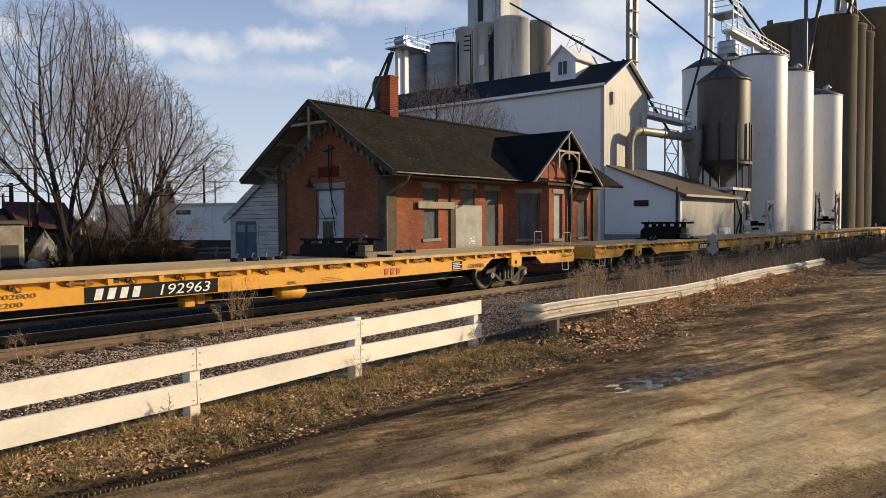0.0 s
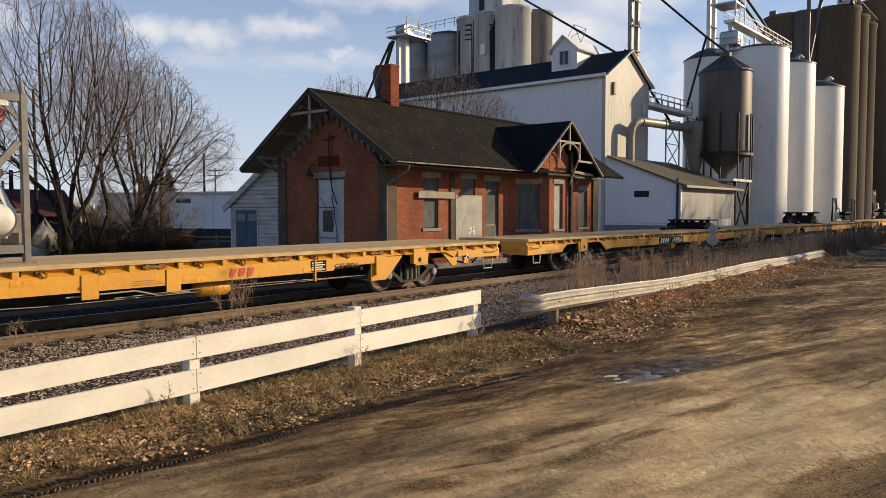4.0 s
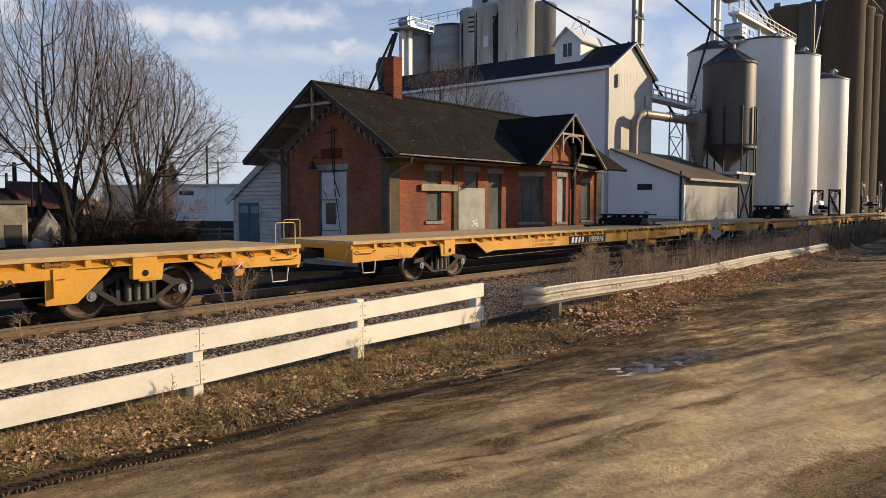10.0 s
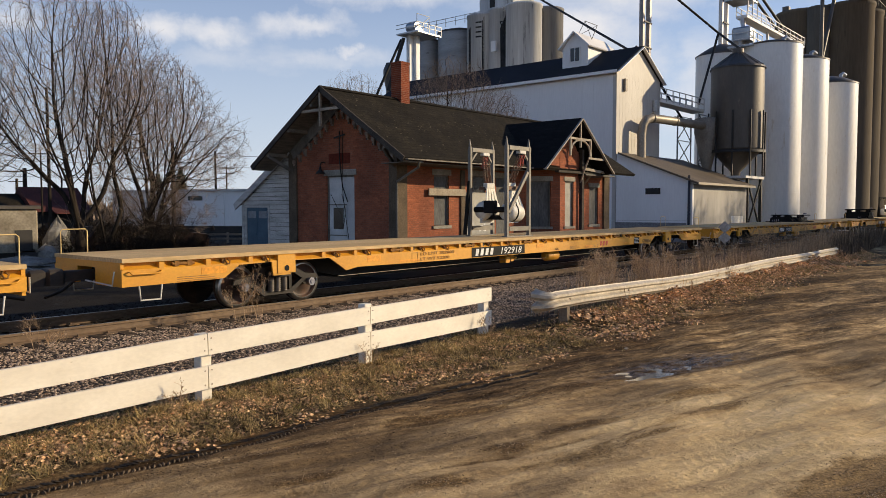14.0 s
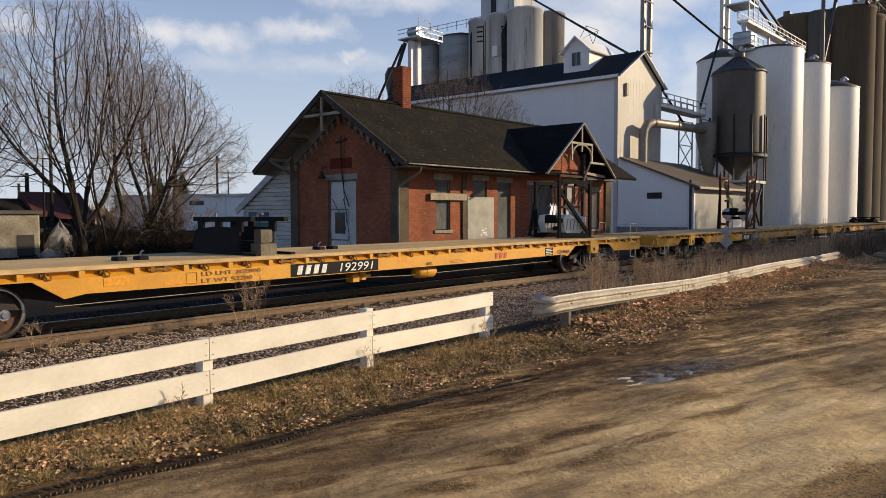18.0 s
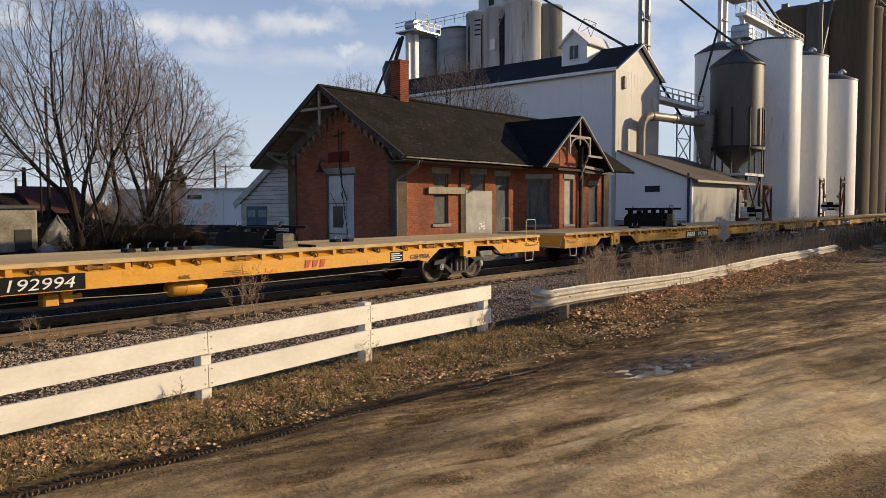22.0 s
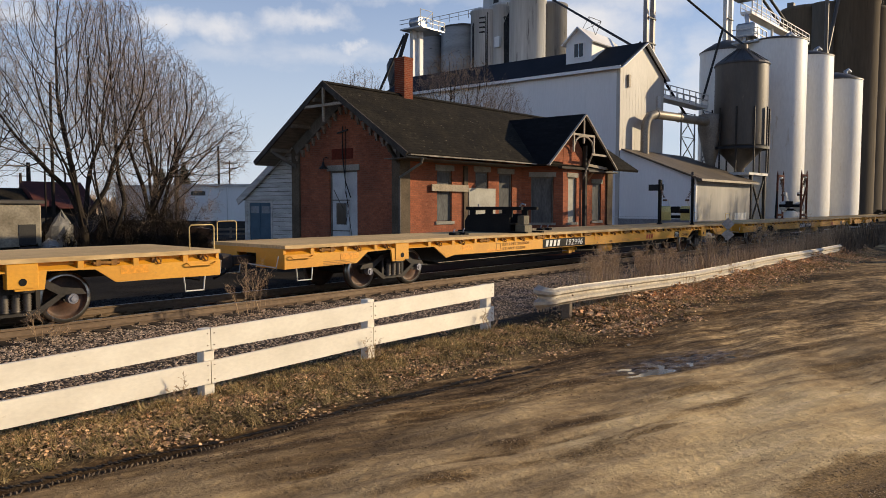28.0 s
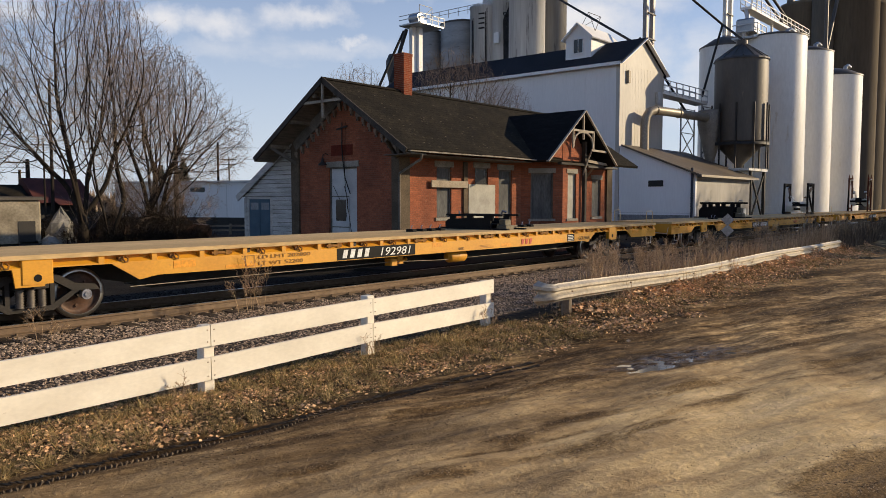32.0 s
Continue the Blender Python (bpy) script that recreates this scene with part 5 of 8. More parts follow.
for i in range(4):
    part("ledge_bracket", Form().beam((70.0, 53.3, 24.0 - i * 0.55), (69.9, 54.0, 24.0 - i * 0.55), 0.16), steel_dark, far)
for k in range(10):
    y = 49 + k * 1.5
    part("rail_post", Form().beam((71.0, y, 24.6), (71.0, y, 25.6), 0.06), steel_pale, far)
part("top_rail", Form().beam((71.0, 49.0, 25.55), (71.0, 62.5, 25.55), 0.06).beam((71.0, 49.0, 25.1), (71.0, 62.5, 25.1), 0.05), steel_pale, far, "thin guard rail on the silo tops")
bins = []
for x, y, r, h in ((73.91, 59.69, 2.7, 24.2), (72.65, 64.28, 1.9, 23.6)):
    b = thing("corrugated_bin", "grey corrugated steel grain bin", "silo", "steel bins", at=(0, 0, 0))
    part("wall", Form().lathe(x, y, [(r + 0.06 * (i % 2), h * i / 72) for i in range(73)], 36), galv_dull, b, "ribbed galvanised wall")
    part("roof", Form().lathe(x, y, [(r + 0.1, h - 0.05), (r + 0.1, h + 0.15), (0.5, h + 0.75), (0.0, h + 0.8)], 28), galv_dark, b)
leg = thing("bucket_elevator", "pale steel bucket elevator leg with a head platform", "elevator", "elevator legs", at=(0, 0, 0))
LGX, LGY = 64.3, 59.3
for dx, dy in ((0, 0), (0.75, -0.35)):
    part("casing", Form().beam((LGX + dx, LGY + dy, -0.4), (LGX + dx, LGY + dy, 22.6), 0.62, 0.5), siding_white, leg, "white square leg casing")
part("head", Form().tube([(LGX + 0.35, LGY - 0.9, 23.3), (LGX + 0.35, LGY + 0.5, 23.3)], 0.55, 14).bbox(LGX + 0.9, LGX + 1.7, LGY - 0.6, LGY + 0.1, 22.6, 23.3, 0.05), galv, leg, "rounded elevator head")
part("head_frame", Form().beam((LGX - 1.1, LGY - 2.1, 22.4), (LGX - 1.1, LGY - 2.1, 24.3), 0.05).beam((LGX - 1.1, LGY - 2.1, 24.3), (LGX + 1.0, LGY - 2.1, 24.3), 0.05).beam((LGX + 1.0, LGY - 2.1, 24.3), (LGX + 1.0, LGY - 2.1, 22.4), 0.05).beam((LGX - 1.1, LGY - 2.1, 22.6), (LGX + 1.0, LGY - 2.1, 24.2), 0.05), galv_dark, leg)
for k in range(5):
    part("rail_post", Form().beam((LGX - 1.2 + k * 1.05, LGY - 2.2, 22.4), (LGX - 1.2 + k * 1.05, LGY - 2.2, 23.45), 0.07), steel_pale, leg)
part("deck", Form().box(LGX - 1.2, LGX + 3.0, LGY - 2.2, LGY + 1.0, 22.3, 22.45), galv, leg)
for a, b in (((-1.2, -2.2), (3.0, -2.2)), ((-1.2, -2.2), (-1.2, 1.0))):
    for z in (22.95, 23.4):
        part("hand_rail", Form().beam((LGX + a[0], LGY + a[1], z), (LGX + b[0], LGY + b[1], z), 0.07), steel_pale, leg)
part("spout", Form().tube([(LGX - 0.6, LGY + 0.4, 22.0), (LGX - 2.0, LGY + 1.6, 16.0)], 0.22, 8).tube([(LGX - 0.2, LGY + 1.2, 22.0), (LGX - 2.8, LGY + 3.0, 15.0)], 0.15, 8), steel_dark, leg)
leg.scale, leg.location = (0.903, 0.903, 0.903), (0, 0, 0.226)
cy = thing("far_cyclone", "dark rusty cyclone and frame beyond the station roof", "cyclone", at=(0, 0, 0))
part("body", Form().lathe(71.4, 69.4, [(0.0, 21.6), (0.5, 21.5), (0.9, 20.6), (0.9, 19.6), (0.55, 18.0), (0.55, 0.0)], 18), galv_dark, cy, "dark rusty cyclone body")
for k in range(6):
    part("frame_bar", Form().beam((71.0, 67.6, 14 + k * 1.5), (72.4, 68.6, 15.2 + k * 1.5), 0.10), steel_pale, cy)
for x, y in ((71.0, 67.6), (72.4, 68.6)):
    part("frame_post", Form().beam((x, y, 0), (x, y, 22.0), 0.10), steel_pale, cy)


def leg_tower(x, y, z1, w, label, mat_=None):
    t = thing("elevator_tower", label, "elevator", "elevator legs", at=(0, 0, 0))
    for dx in (0, w):
        part("casing", Form().beam((x + dx, y, 0), (x + dx, y - 0.4 * dx, z1), 0.40, 0.40), mat_ or steel_pale, t)
    for k in range(int(z1 / 2.4)):
        part("tie", Form().box(x - 0.3, x + w + 0.3, y - 0.45, y - 0.3, 2.4 * k + 1, 2.4 * k + 1.12), steel_dark, t)
    return t


leg_tower(68.1, 32.4, 40, 1.0, "pair of tall steel elevator legs behind the mill", mat("dull_pink_steel", (0.36, 0.32, 0.30), (0.24, 0.21, 0.195), 0.6, 8, 0.5, 0.2, 0.05, stretch=(1, 1, 0.2)))
leg_tower(83.2, 30.3, 44, 1.0, "tall white elevator leg by the tanks")

# catwalks, conveyors and spouts
walkway = thing("catwalk", "pale steel conveyor catwalk running over the tanks", "catwalk", "catwalks", at=(0, 0, 0))


def catwalk(t, p, q, w=0.9, posts=10):
    p, q = Vector(p), Vector(q)
    d = q - p
    side = d.cross(Vector((0, 0, 1))).normalized() * w / 2
    # white housing stands in for sunlight that misses the bridge
    part("floor", Form().beam(p, q, w, 0.25), siding_white, t, "conveyor housing, whitened in place of sunlight")
    for s in (-1, 1):
        for h in (0.55, 1.0):
            part("hand_rail", Form().beam(p + s * side + Vector((0, 0, h)), q + s * side + Vector((0, 0, h)), 0.06), steel_pale, t)
        for i in range(posts + 1):
            e = p + d * i / posts + s * side
            part("rail_post", Form().beam(e, e + Vector((0, 0, 1.0)), 0.06), steel_pale, t)


catwalk(walkway, (72.0, 24.3, 20.2), (92.0, 24.5, 20.6), 1.0, 14)
for p, q, w in (((73, 24.4, 17.4), (73, 24.4, 20.2), 0.2), ((80, 24.4, 16), (80, 24.4, 20.2), 0.2), ((90, 24.4, 0), (90, 24.4, 20.4), 0.25), ((67.6, 22.9, 12), (67.6, 22.9, 17.6), 0.3), ((68.5, 22.6, 12), (68.5, 22.6, 17.6), 0.3), ((72, 24.3, 20), (68.4, 22.8, 17.6), 0.3)):
    part("support", Form().beam(p, q, w), steel_pale, walkway)
part("stand", Form().box(67.0, 69.4, 21.6, 23.8, 16.4, 16.55), galv, walkway)
for h in (0.55, 1.1):
    part("hand_rail", Form().beam((67.0, 21.6, 16.5 + h), (69.4, 21.6, 16.5 + h), 0.07).beam((67.0, 21.6, 16.5 + h), (67.0, 23.8, 16.5 + h), 0.07), steel_pale, walkway)
for x in (67.0, 68.2, 69.4):
    part("rail_post", Form().beam((x, 21.6, 16.5), (x, 21.6, 17.6), 0.07), steel_pale, walkway)
part("head_box", Form().bbox(67.3, 68.9, 22.0, 23.6, 17.0, 18.2, 0.15), galv, walkway, "grey conveyor head")
top_deck = part("top_deck", Form().box(71.0, 73.6, 23.4, 25.6, 21.6, 21.75), galv, walkway)
for h in (0.55, 1.1):
    part("hand_rail", Form().beam((71.0, 23.4, 21.7 + h), (73.6, 23.4, 21.7 + h), 0.07).beam((71.0, 23.4, 21.7 + h), (71.0, 25.6, 21.7 + h), 0.07), steel_pale, walkway)
for x in (71.0, 72.3, 73.6):
    part("rail_post", Form().beam((x, 23.4, 20.3), (x, 23.4, 22.8), 0.07), steel_pale, walkway)
bridge = thing("mill_bridge", "pale railed steel bridge between the mill and the bin", "catwalk", "catwalks", at=(0, 0, 0))
catwalk(bridge, (57.45, 26.2, 11.0), (62.6, 24.6, 10.5), 1.2, 7)
for x, y in ((61.7, 26.0), (64.6, 26.0), (64.6, 24.2), (61.7, 24.2)):
    part("tower_leg", Form().beam((x, y, 0), (x, y, 10.3), 0.10), galv, bridge, "thin steel lattice tower leg")
for k in range(5):
    z = k * 2.05
    for y in (26.0, 24.2):
        part("tower_brace", Form().beam((61.7, y, z), (64.6, y, z + 2.05), 0.06), galv_dark, bridge)
        part("tower_brace", Form().beam((64.6, y, z), (61.7, y, z + 2.05), 0.06), galv_dark, bridge)
        part("tower_rung", Form().beam((61.7, y, z + 2.0), (64.6, y, z + 2.0), 0.06), galv, bridge)



def spout(name, p, q, r, m_, label):
    solo(name, Form().tube([p, q], r, 10), m_, label, "spout", "grain spouts")



spout("grain_spout", (61.0, 28.6, 22.4), (66.7, 24.5, 17.8), 0.10, steel_dark, "thin dark grain spout sloping to the bin")
spout("grain_spout", (66.7, 24.5, 17.8), (63.15, 21.45, 15.45), 0.10, steel_dark, "thin dark grain spout above the hopper bin")
spout("grain_spout", (66.7, 24.5, 17.8), (65.2, 25.6, 11.5), 0.10, steel_dark, "dark steel drop spout beside the bin")
spout("grain_spout", (69.5, 47.2, 26.5), (54.7, 27.1, 14.75), 0.10, steel_dark, "long dark spout above the mill roof")
spout("grain_spout", (54.5, 26.4, 14.9), (62.4, 25.9, 10.0), 0.10, steel_dark, "dark spout down the gable")
for p, q in (((78.0, 25.2, 24.5), (91.1, 24.6, 20.5)), ((76.0, 25.6, 24.5), (87.1, 24.6, 20.4))):
    part("spout", Form().tube([p, q], 0.14, 8), steel_dark, walkway, "dark spout over the tanks")
for p, q in (((122, 29.5, 24), (127.9, 28.8, 37)), ((126, 26, 33.8), (127, 25.4, 42)), ((129, 25, 33.8), (131, 25, 42)), ((128, 25, 33.8), (137, 25, 42)), ((131, 25, 33.8), (126, 25, 40)), ((134, 25, 33.8), (130, 25, 42)), ((126, 25.5, 36), (136, 25.5, 36.5)), ((122, 29.5, 0), (122, 29.5, 37))):
    part("frame_strut", Form().tube([p, q], 0.28, 8), galv_dark, elev, "grey strut of the head frame")

# ---- trees ----


def grow_tree(seed, height, spread, stems, limbs=5, lean=(0, 0), twigs=1.0, r0=0.22, low=0.25, tilt=0.30, fork=0.0, fine=0.0036):
    """Bare tree: stems, limbs and twigs as tapered tubes. Returns the wood and the fine crown."""
    rng = random.Random(seed)
    wood, crown = Form(), Form()

    def branch(p, d, length, r, level):
        n = (7, 5, 4, 3, 2)[level]
        pts, rad = [p], [r]
        q, e = p.copy(), d.copy()
        wob = 0.10 + 0.04 * level
        for i in range(n):
            e = (e + Vector((rng.gauss(0, wob), rng.gauss(0, wob), rng.gauss(0, wob) + (0.10, 0.05, 0.035, 0.03, 0.02)[level]))).normalized()
            q = q + e * length / n
            pts.append(q.copy())
            rad.append(max(r * (1 - 0.78 * (i + 1) / n), fine))
        (wood if level < 2 else crown).tube(pts, rad, (8, 6, 4, 3, 3)[level], caps=False)
        if level >= 4:
            return
        kids = (limbs, 7, 7, 5)[level]
        kids = max(2, round(kids * (twigs if level > 1 else 1)))
        for k in range(kids):
            f = rng.uniform(low if level == 0 else 0.18, 1.0)
            i = min(int(f * n), n - 1)
            o = pts[i].lerp(pts[i + 1], f * n - i)
            dd = (pts[i + 1] - pts[i]).normalized()
            side = dd.cross(Vector((rng.gauss(0, 1), rng.gauss(0, 1), rng.gauss(0, 0.5)))).normalized()
            nd = (dd * rng.uniform(0.7, 1.1) + side * rng.uniform(0.45, 0.9) * spread).normalized()
            branch(o, nd, length * rng.uniform(0.36, 0.6) * (1.15 - 0.4 * f if level == 0 else 1), rad[i] * rng.uniform(0.42, 0.6), level + 1)

    if fork:
        wood.tube([(0, 0, -0.2), (0.03, 0, 0.5), (-0.05, 0.02, fork * 0.6), (0, 0, fork), (0.02, 0, fork + 0.35)], [r0 * 2.1, r0 * 1.75, r0 * 1.55, r0 * 1.6, r0 * 0.6], 12)
    for s in range(stems):
        a = 2 * math.pi * s / stems + rng.uniform(-0.4, 0.4)
        t = tilt * rng.uniform(0.5, 1.2) if stems > 1 else 0.05
        d = Vector((math.cos(a) * t + lean[0], math.sin(a) * t + lean[1], 1)).normalized()
        o = 0.22 if stems > 1 and height > 4 else 0.03
        if fork:
            o, d = r0 * 0.6, Vector((math.cos(a) * t * 2, math.sin(a) * t * 2, 1)).normalized()
        branch(Vector((math.cos(a) * o, math.sin(a) * o, fork - 0.1 + (0.5 * rng.random() if fork else 0))), d, (height - fork) * rng.uniform(0.8, 1.0), r0 * rng.uniform(0.7, 1.0), 0)
    return wood, crown


def colony_tree(seed, blobs, count, stems, fork, step=0.24, kill=0.30, reach=2.6, up=0.10, hold=0.55, tip=0.0062, twig=0.40, swell=1.0, lean=0.35, wild=0.20):
    """Bare tree that grows towards points strewn through its crown. blobs: (x, y, z, rx, ry, rz) ellipsoids."""
    rng = np.random.default_rng(seed)
    goal = []
    for bx, by, bz, rx, ry, rz in blobs:
        n = int(count * rx * ry * rz / sum(b[3] * b[4] * b[5] for b in blobs))
        v = rng.normal(size=(n, 3))
        v = v / np.linalg.norm(v, axis=1)[:, None] * (rng.random(n) ** 0.42)[:, None]
        goal.append(np.array((bx, by, bz)) + v * np.array((rx, ry, rz)))
    goal = np.concatenate(goal)
    goal = goal[goal[:, 2] > fork * 0.75]
    pos, par, way_, kids = [np.array((0.0, 0.0, -0.2))], [-1], [np.array((0.0, 0.0, 1.0))], [0]

    def add(p, i, d):
        pos.append(p), par.append(i), way_.append(d), kids.append(0)
        if i >= 0:
            kids[i] += 1
        return len(pos) - 1

    tops = []
    for s in range(stems):
        a = 2 * math.pi * (s + rng.uniform(-0.25, 0.25)) / stems
        t = lean * rng.uniform(0.5, 1.15)
        d = np.array((math.cos(a) * t, math.sin(a) * t, 1.0))
        i = 0
        z0 = fork * rng.uniform(0.75, 1.05)
        if s == 0 or fork < 0.6:
            for k in range(max(1, int(z0 / 0.45))):
                q = pos[i] + np.array((rng.normal(0, 0.02), rng.normal(0, 0.02), 0.45))
                i = add(q, i, np.array((0, 0, 1.0)))
            trunk_top = i
        else:
            i = trunk_top
            for k in range(rng.integers(0, 3)):
                i = max(par[i], 0)
        for k in range(4):
            d = d / np.linalg.norm(d) + np.array((rng.normal(0, 0.06), rng.normal(0, 0.06), 0.06))
            d = d / np.linalg.norm(d)
            i = add(pos[i] + d * 0.4, i, d)
    P = np.array(pos)
    dist = np.full(len(goal), 1e9)
    near = np.zeros(len(goal), int)
    alive = np.ones(len(goal), bool)
    first = 0
    for turn in range(90):
        for i in range(first, len(pos)):
            e = np.linalg.norm(goal - pos[i], axis=1)
            better = e < dist
            dist[better], near[better] = e[better], i
        first = len(pos)
        alive &= dist > kill
        pull = alive & (dist < (reach if turn > 6 else reach * 2))
        if not pull.any():
            break
        for i in np.unique(near[pull]):
            if kids[i] > 2:
                continue
            d = goal[pull & (near == i)] - pos[i]
            d = (d / np.linalg.norm(d, axis=1)[:, None]).mean(0)
            d = d + hold * way_[i] + np.array((0, 0, up)) + rng.normal(0, wild, 3)
            d = d / np.linalg.norm(d)
            q = pos[i] + d * step
            add(q, i, d)
    n = len(pos)
    P = np.array(pos)
    child = [[] for _ in range(n)]
    for i in range(1, n):
        child[par[i]].append(i)
    area = np.zeros(n)
    for i in range(n - 1, -1, -1):
        area[i] = sum(area[c] for c in child[i]) if child[i] else tip ** 2.25
    rad = area ** (1 / 2.25) * (1 + (swell - 1) * np.clip(area ** (1 / 2.25) / 0.1, 0, 1))
    for _ in range(2):
        Q = P.copy()
        for i in range(1, n):
            if child[i]:
                c = max(child[i], key=lambda c: rad[c])
                Q[i] = 0.5 * P[i] + 0.25 * (P[par[i]] + P[c])
        P = Q
    wood, crown = Form(), Form()
    todo = [(0, None)]
    while todo:
        i, before = todo.pop()
        line = [] if before is None else [before]
        while True:
            line.append(i)
            if not child[i]:
                break
            c = max(child[i], key=lambda c: rad[c])
            todo += [(k, i) for k in child[i] if k != c]
            i = c
        r = [float(rad[k]) for k in line]
        if before is not None:
            r[0] = min(r[0], r[1] * 1.25)
        thick = max(r)
        (wood if thick > 0.02 else crown).tube([P[k] for k in line], r, 8 if thick > 0.06 else 5 if thick > 0.02 else 3, caps=False)
    # the finest twigs
    for i in range(n):
        if rad[i] < 0.014 and twig:
            for _ in range(3 if not child[i] else 2):
                d = way_[i] * 0.9 + rng.normal(0, 0.45, 3) + np.array((0, 0, 0.10))
                d = d / np.linalg.norm(d)
                ln = twig * rng.uniform(0.5, 1.3)
                m = P[i] + d * ln * 0.5
                e = m + (d + rng.normal(0, 0.25, 3)) * ln * 0.5
                crown.tube([P[i], m, e], [0.0044, 0.0036, 0.0024], 3, caps=False)
    return wood, crown


def full_tree(at, label, **k):
    t = thing("bare_tree", label, "tree", "bare trees", at=at)
    wood, crown = colony_tree(**k)
    part("trunk", wood, bark, t, "grey-brown trunk and limbs")
    part("crown", crown, twig_m, t, "bare crown of fine twigs")
    return t


full_tree((15.2, 34.4, 0), "large bare tree forking low into many upright limbs", seed=3, blobs=((0.1, 0, 8.0, 3.7, 3.5, 4.9), (-2.6, 1.2, 7.0, 3.0, 2.8, 3.6), (1.9, -0.6, 7.6, 2.7, 2.4, 3.6)), count=8500, stems=8, fork=2.7, swell=1.55, lean=0.85, up=-0.02, hold=0.42, wild=0.13, twig=0.55)
full_tree((19.0, 35.4, 0), "bare spreading tree with a thick dark trunk", seed=11, blobs=((0.2, 0, 6.6, 3.6, 3.2, 3.4), (2.0, -1.0, 5.6, 2.9, 2.4, 2.4), (-1.2, 0.6, 7.4, 2.4, 2.4, 3.2)), count=6200, stems=7, fork=3.0, swell=2.0, lean=0.95, up=-0.02, hold=0.42, wild=0.13, twig=0.55)
full_tree((16.3, 34.0, 0), "slim bare tree with leaning stems", seed=22, blobs=((-0.2, 0, 7.6, 2.0, 2.0, 4.6),), count=1900, stems=3, fork=1.2, swell=1.6, lean=0.5, up=0.0, hold=0.45, wild=0.13, twig=0.5)
full_tree((19.9, 36.4, 0), "bare tree with several dark stems", seed=24, blobs=((0.4, -0.4, 6.6, 2.6, 2.2, 3.6), (2.2, -1.6, 5.0, 2.0, 1.8, 2.0)), count=2900, stems=6, fork=1.6, swell=1.8, lean=0.7, up=0.0, hold=0.45, wild=0.13, twig=0.5)
full_tree((10.8, 36.8, 0), "bare tree at the edge of the clump", seed=33, blobs=((0, 0, 7.2, 3.2, 3.0, 4.0), (1.6, 0, 6.2, 2.4, 2.4, 3.0)), count=3600, up=0.02, hold=0.42, stems=6, fork=1.8, swell=1.4, lean=0.5)
full_tree((38.7, 31.9, 0), "dense bare tree behind the station roof", seed=8, blobs=((0, 0, 9.4, 3.0, 2.8, 3.1), (1.8, -1.6, 8.6, 2.6, 2.2, 2.2)), count=5200, stems=6, fork=4.6, swell=1.6, lean=0.5, hold=0.3)
full_tree((43.0, 31.2, 0), "thin bare tree between station and mill", seed=14, blobs=((0, 0, 8.4, 2.6, 2.2, 2.2),), count=1300, stems=4, fork=4.6, lean=0.6, hold=0.3)
full_tree((37.5, 40.2, 0), "bare tree beyond the station ridge", seed=9, blobs=((0, 0, 9.2, 2.8, 2.6, 3.0),), count=2600, stems=5, fork=4.0, lean=0.5, hold=0.3)
full_tree((33.4, 38.8, 0), "small bare tree beyond the station ridge", seed=15, blobs=((0, 0, 7.0, 1.8, 1.8, 2.0),), count=800, stems=4, fork=3.0, lean=0.5, hold=0.3)
# trees on the sun's side of the yard, whose shade falls over the far cars and the shed
shade_tree = full_tree((76.0, -1.5, 0), "tall bare tree beside the yard road", seed=40, blobs=((0, 0, 9.6, 4.2, 4.2, 4.8),), count=5200, stems=7, fork=4.4, swell=1.9, lean=0.5, tip=0.014)
for x, y, a in ((84.0, 0.6, 60), (66.5, -5.2, 130), (92.5, -2.0, 290), (62.5, -9.2, 200), (70.5, -13.0, 100), (60.5, -2.6, 20), (69.0, -2.2, 250)):
    copy_thing(shade_tree, pose(x, y, 0, 0, 0, a))
high_tree = full_tree((55.0, -9.6, 0), "tall bare tree with a high crown beside the road", seed=41, blobs=((0, 0, 13.3, 4.2, 4.2, 2.1),), count=3000, stems=6, fork=10.0, swell=1.8, lean=0.8, tip=0.014)
for x, y, a in ((61.5, -10.2, 70), (68.0, -9.6, 190), (75.0, -10.0, 300)):
    copy_thing(high_tree, pose(x, y, 0, 0, 0, a))
for i, (x, y, h) in enumerate(((19.6, 36.0, 2.6), (20.4, 37.6, 2.4), (16.9, 33.6, 2.2), (21.2, 36.8, 1.2), (14.2, 33.2, 1.8), (20.6, 33.8, 1.2), (18.4, 33.0, 1.9), (15.6, 32.6, 1.7), (17.6, 32.4, 1.8), (19.6, 32.6, 2.0), (21.4, 34.8, 1.0), (16.2, 34.8, 2.4), (13.4, 34.6, 2.0), (22.2, 36.2, 0.8), (17.9, 34.4, 2.8), (19.2, 34.4, 3.2))):
    h *= 0.72
    b = thing("bare_bush", "tangled leafless bush, coloured dark for shade under the trees", "bush", "bushes under the trees", at=(x, y, 0))
    wood, crown = grow_tree(seed=50 + i, height=h, spread=1.3, stems=7, limbs=4, twigs=0.65, r0=0.022, low=0.1, tilt=0.5)
    # stems and crowns both in dark bark, to hold shade under the trees
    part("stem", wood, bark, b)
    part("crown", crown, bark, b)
for i, (x, y, h) in enumerate(((17.2, 34.9, 3.6), (20.3, 35.4, 3.4))):
    b = thing("bare_thicket", "tall dark leafless thicket between the tree trunks", "bush", "bushes under the trees", at=(x, y, 0))
    wood, crown = grow_tree(seed=70 + i, height=h, spread=1.0, stems=10, limbs=5, twigs=0.6, r0=0.035, low=0.15, tilt=0.30)
    part("stem", wood, bark, b)
    part("crown", crown, twig_m, b)
